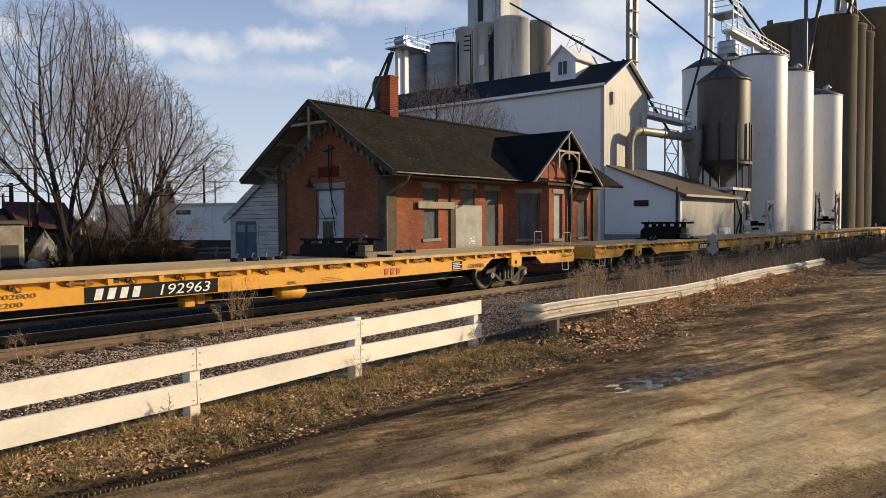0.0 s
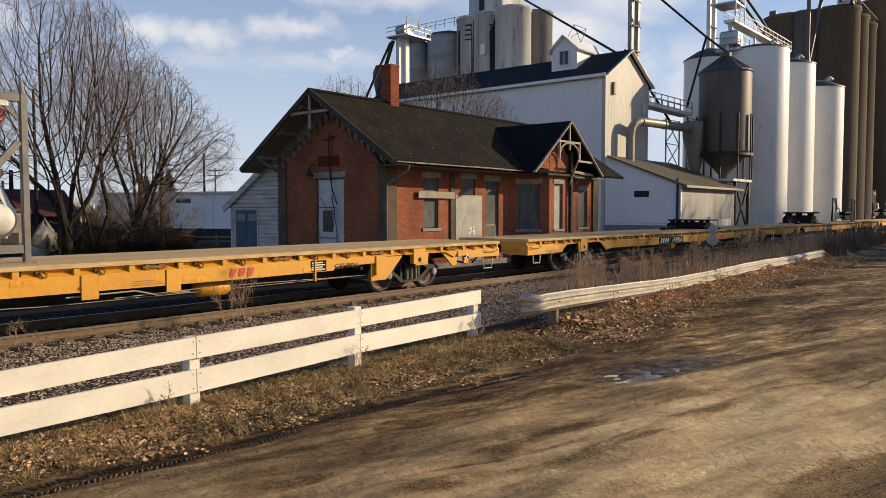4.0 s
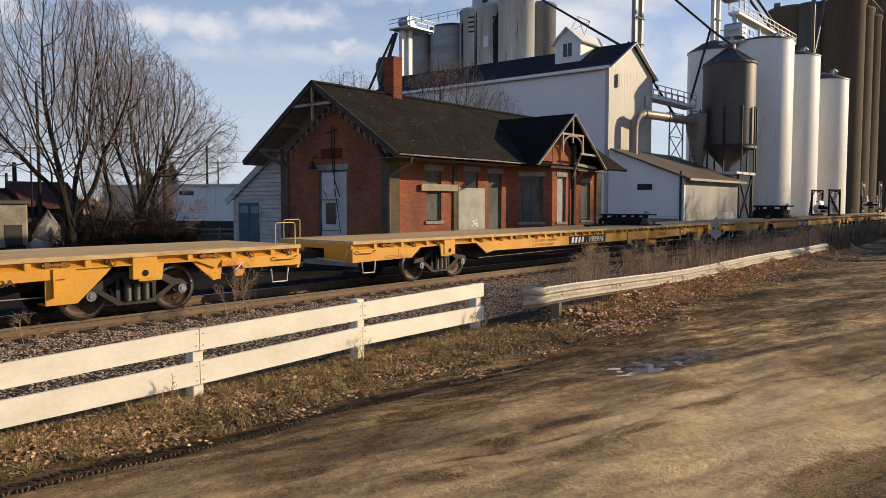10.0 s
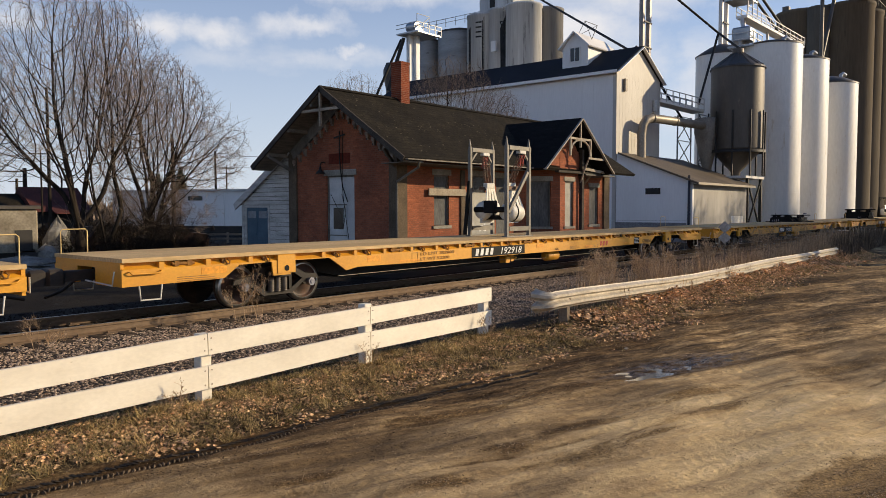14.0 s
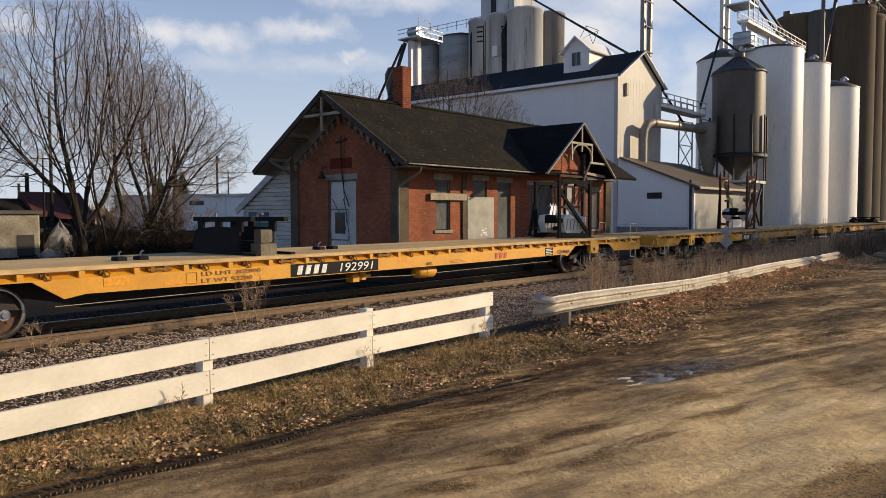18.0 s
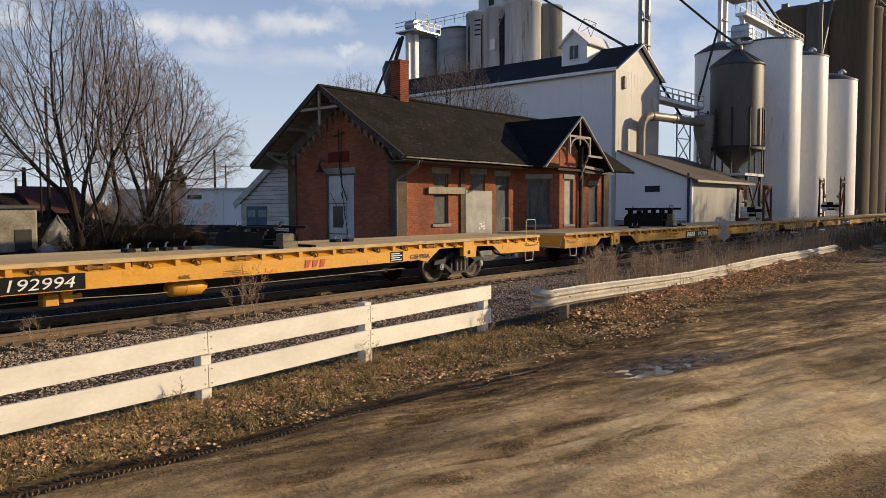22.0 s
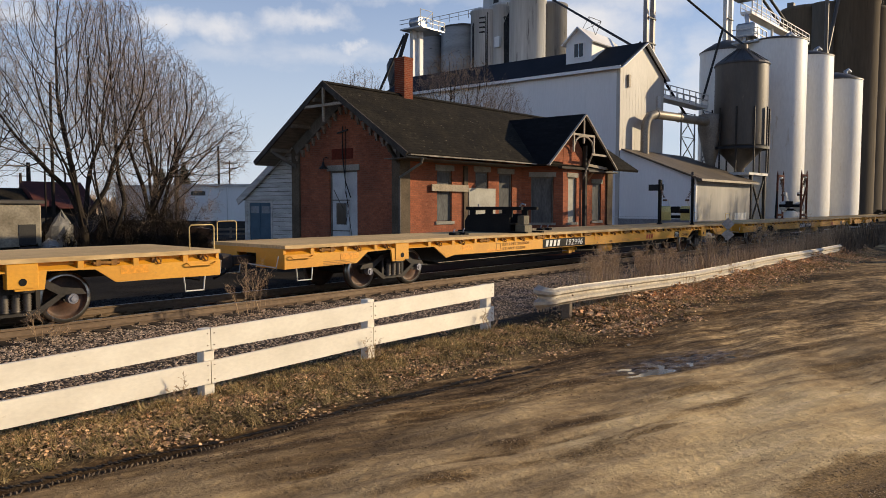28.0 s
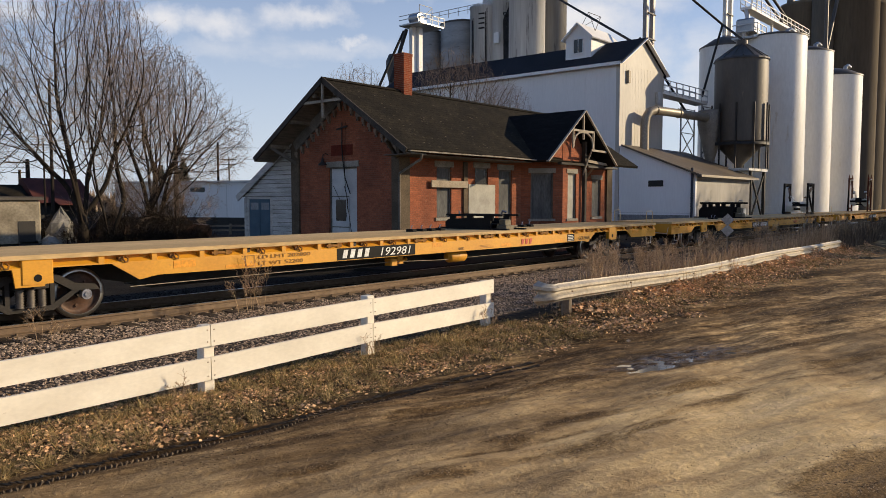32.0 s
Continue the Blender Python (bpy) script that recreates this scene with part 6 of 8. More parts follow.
for x, y, h in ((59.6, 101.2, 8.6), (54.8, 99.0, 7.4)):
    c = thing("conifer_tree", "dark conifer far behind the bare trees", "tree", "far conifers", at=(x, y, 0))
    part("trunk", Form().tube([(0, 0, 0), (0, 0, h)], [0.16, 0.03], 6), bark, c)
    g = Form()
    rng = random.Random(int(h * 10))
    for i in range(700):
        f = rng.random() ** 0.7
        z = 1.0 + f * (h - 1)
        a, r = rng.uniform(0, 6.28), (1 - f) * 4.6 * rng.uniform(0.6, 1.1) + 0.15
        d = Vector((math.cos(a), math.sin(a), 0))
        t = Vector((-d.y, d.x, 0)) * 0.34
        g.face(Vector((0, 0, z)) + d * r * 0.25 - t, Vector((0, 0, z)) + d * r * 0.25 + t, Vector((0, 0, z - 0.25)) + d * r)
    part("needles", g, conifer, c)

# ---- left background ----
wb = thing("white_building", "long low white building with flat roof behind the trees", "building", at=(0, 0, 0))
a, b = Vector((37.0, 76.0, 0)), Vector((44.5, 57.0, 0))
d = (b - a).normalized()
mw = Matrix.Translation(a) @ Matrix.Rotation(math.atan2(d.y, d.x), 4, "Z")
ln = (b - a).length
part("wall", Form().box(0, ln, 0, 8, 0.7, 4.05).moved(mw), siding_white, wb, "white metal wall")
part("plinth", Form().box(-0.02, ln + 0.02, -0.03, 8, -0.2, 0.7).moved(mw), steel_dark, wb, "dark base")
part("roof", Form().box(-0.2, ln + 0.2, -0.2, 8.2, 4.05, 4.3).moved(mw), steel_pale, wb, "flat roof edge")
part("window", Form().box(9.3, 11.0, -0.04, 0.02, 3.2, 3.65).moved(mw), dark_glass, wb)
for x in (6.0, 13.5, 17.0):
    part("seam", Form().box(x, x + 0.05, -0.03, 0.0, 0.7, 4.05).moved(mw), steel_pale, wb)
barn = thing("red_roof_barn", "low dark barn with a faded red roof", "barn", at=(34, 80, 0))
part("body", Form().box(-6, 1.4, -3, 3, 0, 2.2), steel_dark, barn)
part("roof", Form().prism([(-3.6, 2.1), (3.6, 2.1), (0, 4.6)], "x", -4.5, 1.2), red_roof, barn, "faded red roof")
part("side_roof", Form().prism([(-3.2, 2.1), (3.2, 2.1), (0, 3.9)], "x", -14, -4.6), shingle, barn, "dark lower roof")
part("lean_roof", Form().prism([(-4.8, 1.9), (-2.6, 2.7), (-2.6, 2.8), (-4.8, 2.0)], "x", -3, 1.6), red_roof, barn)
# derelict truck body and junk by the far side of the track
tr = thing("derelict_truck_body", "beige rusty box body of a derelict truck", "truck", at=(11.6, 33.6, 0))
part("box", Form().bbox(-2.2, 1.1, -1.1, 1.1, 0.6, 2.35, 0.08), mat("beige_rust", (0.34, 0.30, 0.23), (0.20, 0.17, 0.125), 1.2, 10, 0.8, 0, 0.2, (0.18, 0.10, 0.06), 0.1), tr, "beige rusty box")
part("roof_lip", Form().bbox(-2.3, 1.2, -1.2, 1.2, 2.35, 2.5, 0.04), galv_dark, tr)
part("door_opening", Form().box(0.2, 0.85, -1.12, -1.09, 0.65, 1.5), black_iron, tr)
for x in (-1.6, 0.6):
    part("wheel", Form().tube([(x, -1.1, 0.42), (x, -0.85, 0.42)], 0.42, 16), black_iron, tr)
part("underframe", Form().box(-2.1, 1.0, -0.9, 0.9, 0.4, 0.6), steel_dark, tr)
for i, (x, y, w, h, m_, lab) in enumerate(((13.9, 33.6, 0.55, 2.0, tarp_white, "heap under dirty white sheeting"), (13.1, 32.8, 0.42, 0.9, tarp_white, "crumpled grey sheeting in a heap"), (11.4, 30.6, 1.6, 0.55, tarp_white, "low heap covered in white sheeting"), (12.9, 35.2, 1.1, 1.9, steel_dark, "dark rusty heap of scrap"))):
    rng = random.Random(i + 5)
    g = Form()
    rings = []
    for k in range(7):
        f = k / 6
        rings.append([(w * (1.02 - f ** 4) * (1 + rng.uniform(-0.25, 0.25)) * math.cos(a), w * 0.8 * (1.02 - f ** 4) * (1 + rng.uniform(-0.25, 0.25)) * math.sin(a), h * f * (1 + rng.uniform(-0.08, 0.08))) for a in [2 * math.pi * q / 12 for q in range(12)]])
    for r, s in zip(rings, rings[1:]):
        for q in range(12):
            g.face(r[q], r[(q + 1) % 12], s[(q + 1) % 12], s[q])
    ob = solo("scrap_mound", g, m_, lab, "scrap heap", "heaps by the track")
    ob.location = (x, y, 0)
filler_body = mat("dark_filler_body", (0.045, 0.032, 0.026), (0.09, 0.055, 0.04), 1.5, 14, 0.75, 0.2, 0.2, (0.16, 0.15, 0.14), -0.05)


def derelict_car(x, y, turn, label):
    """An added dark mass shaped as a scrapped saloon: rounded body, cabin with gaping windows, wheels sunk in the
    ground.
    """
    c = thing("derelict_car", label, "car", "scrapped cars", at=(x, y, 0))
    body = [(-2.1, 0.35), (-2.15, 0.75), (-1.9, 0.92), (-1.0, 0.98), (-0.6, 1.45), (0.7, 1.48), (1.15, 1.02), (2.0, 0.92), (2.15, 0.6), (2.1, 0.32)]
    part("body", Form().prism(body, "y", -0.82, 0.82), filler_body, c, "dark filler body")
    for sy in (-0.835, 0.825):
        part("side_window", Form().prism([(-0.85, 1.02), (-0.52, 1.36), (0.0, 1.38), (0.0, 1.02)], "y", sy, sy + 0.01), black_iron, c)
        part("side_window", Form().prism([(0.08, 1.02), (0.08, 1.38), (0.62, 1.38), (0.98, 1.04)], "y", sy, sy + 0.01), black_iron, c)
        for x_ in (-1.35, 1.3):
            w = part("wheel", Form().tube([(x_, sy - 0.06, 0.3), (x_, sy + 0.09, 0.3)], 0.33, 18), black_iron, c)
            part("hub_cap", Form().tube([(x_, sy - 0.07, 0.3), (x_, sy - 0.06, 0.3)], 0.16, 12), galv_dark, w)
    part("bumper", Form().bbox(-2.24, -2.12, -0.85, 0.85, 0.45, 0.58, 0.02), galv_dark, c)
    c.rotation_euler = (0, 0, radians(turn))
    return c


# made-up car shapes that darken the clutter on the left
derelict_car(12.9, 36.6, -35, "added dark car-shaped filler among scrap")
derelict_car(17.6, 38.2, 20, "added dark car-shaped filler behind the bare trees")
derelict_car(22.5, 39.5, -30, "added dark car-shaped filler near the plank barrier")
fz = thing("plank_barrier", "weathered low plank barrier before the white building", "barrier", at=(28, 46, 0))
for k in range(7):
    part("post", Form().box(k * 1.8, k * 1.8 + 0.12, -k * 1.3, -k * 1.3 + 0.12, 0, 0.75), post_wood, fz)
for z in (0.3, 0.6):
    part("plank", Form().beam((0, 0, z), (10.8, -7.8, z), 0.04, 0.14), post_wood, fz)


def pole(x, y, h, r, label, arms=0):
    p = thing("utility_pole", label, "utility pole", "utility poles", at=(x, y, 0))
    part("shaft", Form().tube([(0, 0, -0.2), (0, 0, h)], [r, r * 0.7], 8), bark, p)
    for k in range(arms):
        part("cross_arm", Form().beam((-0.9, 0.5, h - 0.4 - k * 0.7), (0.9, -0.5, h - 0.4 - k * 0.7), 0.1), bark, p)


pole(25.9, 63.9, 12.2, 0.16, "tall thin brown pole behind the trees")
pole(25.8, 44.7, 6.9, 0.17, "dark wooden pole beside the bushes")
pole(51.6, 79.7, 9.4, 0.17, "wooden utility pole over the white building")
pole(32.6, 86.6, 6.8, 0.3, "stout dark pole in the distance")
pole(40.0, 109.0, 6.5, 0.25, "distant wooden pole with one arm", 1)
pole(62.0, 93.0, 8.6, 0.12, "distant pole with cross arms", 2)
pole(28.5, 72.0, 7.8, 0.1, "thin distant pole behind trees", 1)
for k, z in enumerate((9.0, 8.5, 7.6, 6.2)):
    solo("overhead_wire", Form().tube([(-30, 120, z), (51.6, 79.7, z - 0.3), (62.0, 93.0, z - 0.6)] if k % 2 else [(20, 90, z), (51.6, 79.7, z - 0.2), (78, 66, z)], 0.025, 4), black_iron, "thin overhead wire in the distance", "wire", "overhead wires")

# low hedge line of far woods
g = Form()
for i in range(2600):
    t = RNG.random()
    x, y = 20 + t * 160 + RNG.normal() * 3, 190 - t * 60 + RNG.normal() * 4
    h = 2.5 + 3.0 * RNG.random() ** 2
    w = 0.25 + 0.5 * RNG.random()
    g.face((x - w, y, 0), (x + w, y, 0), (x + RNG.normal() * 0.6, y + RNG.normal() * 0.3, h))
solo("far_woods", g, twig_m, "low brown line of far leafless woods", "woods", kind="stuff")

# ---- white board fence ----
fence = thing("board_fence", "cream-white two-board timber fence by the dirt yard", "fence", at=(0, 0, 0))
FP = [(-0.6, 7.75), (2.2, 7.80), (4.90, 7.83), (7.62, 7.87), (10.90, 8.17)]
# heights of the lower and the upper board at each post: foot, head, foot, head
FB = [(0.16, 0.38, 0.46, 0.70), (0.178, 0.43, 0.545, 0.785), (0.19, 0.48, 0.602, 0.862), (0.272, 0.525, 0.642, 0.90), (0.192, 0.472, 0.648, 0.886)]
for i, (x, y) in enumerate(FP):
    part("post", Form().bbox(x - 0.075, x + 0.075, y + 0.005, y + 0.155, -0.25, FB[i][3] - 0.012 + (0.05 if i == 3 else 0), 0.012), fence_white, fence, "square cream post")
    for z in (FB[i][0] + 0.06, FB[i][1] - 0.06, FB[i][2] + 0.06, FB[i][3] - 0.06):
        for dx in (-0.045, 0.045):
            part("nail", Form().tube([(x + dx, y - 0.046, z), (x + dx, y - 0.03, z)], 0.008, 6), chain_rust, fence)
for (xa, ya), (xb, yb), za, zb in zip(FP, FP[1:], FB, FB[1:]):
    for k in (0, 2):
        e0, e1 = (xa + 0.006, ya - 0.02), (xb - 0.006, yb - 0.02)
        if xb == FP[-1][0]:
            e1 = (xb + 0.1, yb - 0.02)
        part("board", Form().beam((*e0, (za[k] + za[k + 1]) / 2), (*e1, (zb[k] + zb[k + 1]) / 2), 0.04, (za[k + 1] - za[k] + zb[k + 1] - zb[k]) / 2), fence_white, fence, "wide cream-painted board")

# ---- W-beam guard rail ----
guard = thing("guard_rail", "dented zinc guard rail with weeds behind it", "guard rail", at=(0, 0, 0))
GP = [(x, 7.40 + 0.030 * (x - 12.2) + 0.05 * math.sin(0.31 * x)) for x in (11.9, 12.5, 13.8, 15.1, 17.0, 19.0, 21.0, 23.2, 25.5, 28.0, 31.0, 34.0, 37.0)]
WB = [(0.0, 0.0), (-0.015, 0.02), (-0.078, 0.06), (-0.078, 0.105), (-0.005, 0.145), (-0.005, 0.175), (-0.078, 0.215), (-0.078, 0.26), (-0.015, 0.30), (0.0, 0.32)]
g = Form()
cols = []
for i in range(101):
    u = i / 100 * (len(GP) - 1)
    k = min(int(u), len(GP) - 2)
    f = u - k
    x, y = GP[k][0] * (1 - f) + GP[k + 1][0] * f, GP[k][1] * (1 - f) + GP[k + 1][1] * f
    sag = 0.002 * math.sin(i * 0.7) + 0.007 * math.sin(i * 0.19 + 1) - 0.0012 * max(0, i - 70) + 0.09 - 0.16 * smooth(12.5, 19.5, x)
    cols.append([(x, y + a, 0.35 + c * 1.06 + sag) for a, c in WB])
for p, q in zip(cols, cols[1:]):
    for j in range(len(WB) - 1):
        g.face(p[j], q[j], q[j + 1], p[j + 1])
    for j in range(len(WB) - 1):
        g.face(*[(v[0], v[1] + 0.006, v[2]) for v in (p[j + 1], q[j + 1], q[j], p[j])])
part("beam", g, galv_rail, guard, "dented W-profile steel beam")
g = Form()
ends = []
for u in [k / 14 for k in range(15)]:
    swell, arc = 1 + 0.45 * u * u, 1.9 * u
    ends.append([(11.9 - (0.20 - a * swell) * math.sin(arc), GP[0][1] + 0.20 - (0.20 - a * swell) * math.cos(arc), 0.61 + (c * 1.06 - 0.17) * swell) for a, c in WB])
for p, q in zip(ends, ends[1:]):
    for j in range(len(WB) - 1):
        g.face(p[j], q[j], q[j + 1], p[j + 1])
        g.face(*[(v[0] + 0.004, v[1] + 0.005, v[2]) for v in (p[j + 1], q[j + 1], q[j], p[j])])
part("end_terminal", g, galv_rail, guard, "flared end terminal")
for x, y in GP[1::2]:
    part("post", Form().bbox(x - 0.06, x + 0.06, y + 0.02, y + 0.2, -0.3, 0.60, 0.01), post_wood, guard, "weathered post")
    part("bolt", Form().tube([(x, y - 0.03, 0.59 - 0.15 * smooth(12.5, 19.5, x)), (x, y + 0.02, 0.59 - 0.15 * smooth(12.5, 19.5, x))], 0.02, 6), chain_rust, guard)
sign = thing("weed_marker_sign", "small pale diamond marker sign among the weeds", "sign", at=(25.4, 9.0, 0))
part("post", Form().beam((0, 0, 0), (0, 0, 1.55), 0.05), post_wood, sign)
for z in (1.70, 1.34):
    part("plate", Form().prism([(-0.21, z), (0, z - 0.21), (0.21, z), (0, z + 0.21)], "y", -0.03, -0.012), mat("grey_plate", (0.40, 0.39, 0.37), (0.27, 0.26, 0.25), 3, 20, 0.6, 0.2), sign)

sign.rotation_euler = (0, 0, radians(-66))

# ---- puddle ----
g = Form()
g.face(*[(10.55 + 1.25 * math.cos(a), 4.48 + 0.6 * math.sin(a) - 0.24 * 1.25 * math.cos(a), -0.032) for a in [2 * math.pi * k / 40 for k in range(40)]])
solo("puddle", g, water_m, "shallow muddy puddle, base lightened for its sky reflection", "puddle", kind="stuff")

# ---- loose stuff ----


def scatter(name, n, place, shape, material, label, category):
    """Many small pieces in one mesh: shape gives corners (k, 3) and faces; each is turned, scaled and set down."""
    vs, fs = shape
    k = len(vs)
    p, size, turn, tip = place(n)
    n = len(p)
    c, s = np.cos(turn), np.sin(turn)
    v = np.repeat(vs[None], n, 0) * size[:, None, :]
    ct, st = np.cos(tip)[:, None], np.sin(tip)[:, None]
    y, z = v[..., 1] * ct - v[..., 2] * st, v[..., 1] * st + v[..., 2] * ct
    x = v[..., 0]
    out = np.stack([x * c[:, None] - y * s[:, None], x * s[:, None] + y * c[:, None], z], -1) + p[:, None]
    me = bpy.data.meshes.new(name)
    f = (np.array(fs)[None] + (np.arange(n) * k)[:, None, None]).reshape(-1, len(fs[0]))
    me.from_pydata(out.reshape(-1, 3).tolist(), [], f.tolist())
    me.materials.append(material)
    me.update()
    return tagged(new(name, me), label, category, kind="stuff")


OCT = (np.array([(1, 0, 0.1), (-1, 0.1, 0), (0, 1, 0), (0.1, -1, 0), (0, 0, 1), (0, 0, -1)], float) * 0.5, [(0, 2, 4), (2, 1, 4), (1, 3, 4), (3, 0, 4), (2, 0, 5), (1, 2, 5), (3, 1, 5), (0, 3, 5)])
BLADE = (np.array([(-0.5, 0, 0), (0.5, 0, 0), (0.0, 0.12, 1.0)], float), [(0, 1, 2)])
LEAF = (np.array([(-0.5, 0, 0), (0, -0.32, 0.06), (0.55, 0, 0.02), (0, 0.32, 0.1)], float), [(0, 1, 2, 3)])


def on_ground(x, y, dz=0.0):
    return np.stack([x, y, ground_height(x, y) + dz], -1)


def stones_at(n):
    x = np.concatenate([RNG.uniform(-1, 22, int(n * 0.8)), RNG.uniform(22, 50, n - int(n * 0.8))])
    y = 8.9 + 4.25 * RNG.random(n) ** 0.85
    return on_ground(x, y), RNG.uniform(0.025, 0.07, (n, 3)) * np.array([1, 1, 0.6]), RNG.uniform(0, 6.3, n), RNG.uniform(-0.5, 0.5, n)


def stones_mid(n):
    x = RNG.uniform(-1, 30, n)
    y = RNG.uniform(13.25, 18.0, n)
    return on_ground(x, y), RNG.uniform(0.03, 0.07, (n, 3)), RNG.uniform(0, 6.3, n), RNG.uniform(-0.5, 0.5, n)


def gravel_at(n):
    x = 2 + 22 * RNG.random(n) ** 1.3
    y = RNG.uniform(0.8, 7.2, n)
    return on_ground(x, y), RNG.uniform(0.004, 0.015, (n, 3)), RNG.uniform(0, 6.3, n), RNG.uniform(-0.5, 0.5, n)


def clods_at(n):
    """Dark gravelly clods in a few patches of the lane."""
    spots = [p for p in SPOTS_A + SPOTS_B if p[3] < 0.6] + [(7.3, 1.05, 0.9, 0.5)] * 16
    k = RNG.integers(0, len(spots), n)
    sp = np.array(spots)[k]
    u, w = RNG.normal(0, 0.6, n) * sp[:, 2], RNG.normal(0, 0.6, n) * sp[:, 3]
    x, y = sp[:, 0] + u, sp[:, 1] + w - 0.27 * u
    return on_ground(x, y, -0.004), RNG.uniform(0.006, 0.026, (n, 3)) * np.array([1.3, 1, 0.8]), RNG.uniform(0, 6.3, n), RNG.uniform(-0.5, 0.5, n)


def lugs_at(n):
    """Mud lugs pressed up by a tyre: slanting bars along both sides of the rut."""
    i = np.arange(n)
    x = 1.4 + (i // 2) * 0.046 + RNG.normal(0, 0.004, n)
    side = np.where(i % 2, 1.0, -1.0)
    x = x + 0.023 * (side > 0)
    y = rut_y(x) + side * 0.075 + RNG.normal(0, 0.008, n)
    size = np.stack([RNG.uniform(0.11, 0.145, n), RNG.uniform(0.024, 0.034, n), RNG.uniform(0.014, 0.030, n)], -1)
    return on_ground(x, y, 0.006), size, 1.57 + side * 0.42 + RNG.normal(0, 0.12, n), RNG.normal(0, 0.1, n)


def crumbs_at(n):
    """Dark crumbs thrown off along the rut and the old wheel lines."""
    line = RNG.integers(0, 3, n)
    x = RNG.uniform(1.5, 11, n)
    y = rut_y(x) - np.array([0.33, 0.62, 1.15])[line] + RNG.normal(0, 1, n) * np.array([0.06, 0.10, 0.22])[line]
    keep = np.sin(2.1 * x + 5 * line) + RNG.normal(0, 0.6, n) > 0
    x, y = x[keep], y[keep]
    return on_ground(x, y, 0.0), RNG.uniform(0.008, 0.026, (len(x), 3)) * np.array([1.2, 1, 0.7]), RNG.uniform(0, 6.3, len(x)), RNG.uniform(-0.4, 0.4, len(x))


def verge(n, power=1.0):
    """Places along the fence foot and the guard rail."""
    x = np.where(RNG.random(n) < 0.55, RNG.uniform(1.0, 11.5, n), RNG.uniform(11.5, 42, n))
    mid = np.where(x < 11.5, 7.85 - 0.02 * (x - 5), 7.15 + 0.032 * (x - 12))
    y = mid + RNG.normal(0, 1, n) * np.where(x < 11.5, 0.68, 0.42) - np.where(x < 11.5, 0.25, 0.16)
    edge = rut_y(x) + 0.16
    y = np.where((x < 11) & (y < edge), edge + np.abs(RNG.normal(0, 0.3, n)), y)
    return x, y


def grass_at(n):
    x, y = verge(n)
    tuft = RNG.integers(0, 900, n)
    tx, ty = verge(900)
    loose = RNG.random(n) < 0.6
    x = np.where(loose, x, tx[tuft] + RNG.normal(0, 0.05, n))
    y = np.where(loose, y, ty[tuft] + RNG.normal(0, 0.05, n))
    long = np.where(loose, RNG.uniform(0.04, 0.14, n), RNG.uniform(0.06, 0.20, n))
    bare = np.sin(2.3 * x + 1.1 * np.sin(3.1 * y)) + np.sin(5.1 * x - 4.0 * y) + RNG.normal(0, 0.8, n) < -1.3
    long = np.where(bare, 0.4 * long, long)
    return on_ground(x, y, 0.012), np.stack([RNG.uniform(0.004, 0.010, n), long, long], -1), RNG.uniform(0, 6.3, n), np.where(RNG.random(n) < 0.5, -1, 1) * np.where(loose, RNG.uniform(1.0, 1.57, n), RNG.uniform(0.6, 1.5, n))


def leaves_at(n):
    x, y = verge(n)
    far_ = (x > 11.5) | (RNG.random(n) < 0.18)
    x, y = x[far_], y[far_]
    n = len(x)
    drift = RNG.integers(0, 160, n)
    dx, dy = verge(160)
    loose = RNG.random(n) < 0.5
    x = np.where(loose, x, dx[drift] + RNG.normal(0, 0.22, n))
    y = np.where(loose, y, dy[drift] + RNG.normal(0, 0.10, n))
    s = RNG.uniform(0.02, 0.065, n) * np.where(x > 11.3, 1.35 + 0.012 * (x - 11), 0.95)
    foot = 7.40 + 0.030 * (x - 12.2)
    heap = np.where(x > 12.6, (0.10 + 0.12 * np.sin(1.9 * x) * np.sin(0.7 * x + 1)) * np.exp(-((y - foot + 0.12) / 0.26) ** 2), 0)
    s = s * np.where(heap > 0.04, 1.25, 1.0)
    return on_ground(x, y, 0.02 + np.clip(heap, 0, 1) * RNG.uniform(0.1, 1.2, n)), np.stack([s, s, s], -1), RNG.uniform(0, 6.3, n), RNG.normal(0, 1.0, n)


def weeds_at(n):
    x = 13.5 + 36 * RNG.random(n) ** 0.9
    y = 7.85 + 0.036 * (x - 12) + np.abs(RNG.normal(0, 0.7, n)) + 0.1
    clump = RNG.integers(0, 420, n)
    cx = 13.5 + 36 * RNG.random(420) ** 0.9
    cy = 7.9 + 0.036 * (cx - 12) + np.abs(RNG.normal(0, 0.75, 420)) - 0.75 * (RNG.random(420) < 0.12)
    tall = RNG.uniform(0.35, 1.25, 420)[clump]
    x, y = cx[clump] + RNG.normal(0, 0.11, n), cy[clump] + RNG.normal(0, 0.11, n)
    keep = np.sin(x * 1.7) + np.sin(x * 0.6 + 1) + RNG.normal(0, 0.7, n) + 0.03 * (x - 20) > -0.7
    x, y, tall = x[keep], y[keep], tall[keep]
    n = len(x)
    return on_ground(x, y), np.stack([RNG.uniform(0.010, 0.024, n), np.ones(n) * 0.6, tall * RNG.uniform(0.35, 1.0, n) * (1 + 0.012 * (x - 14))], -1), RNG.uniform(0, 6.3, n), RNG.normal(0, 0.38, n)


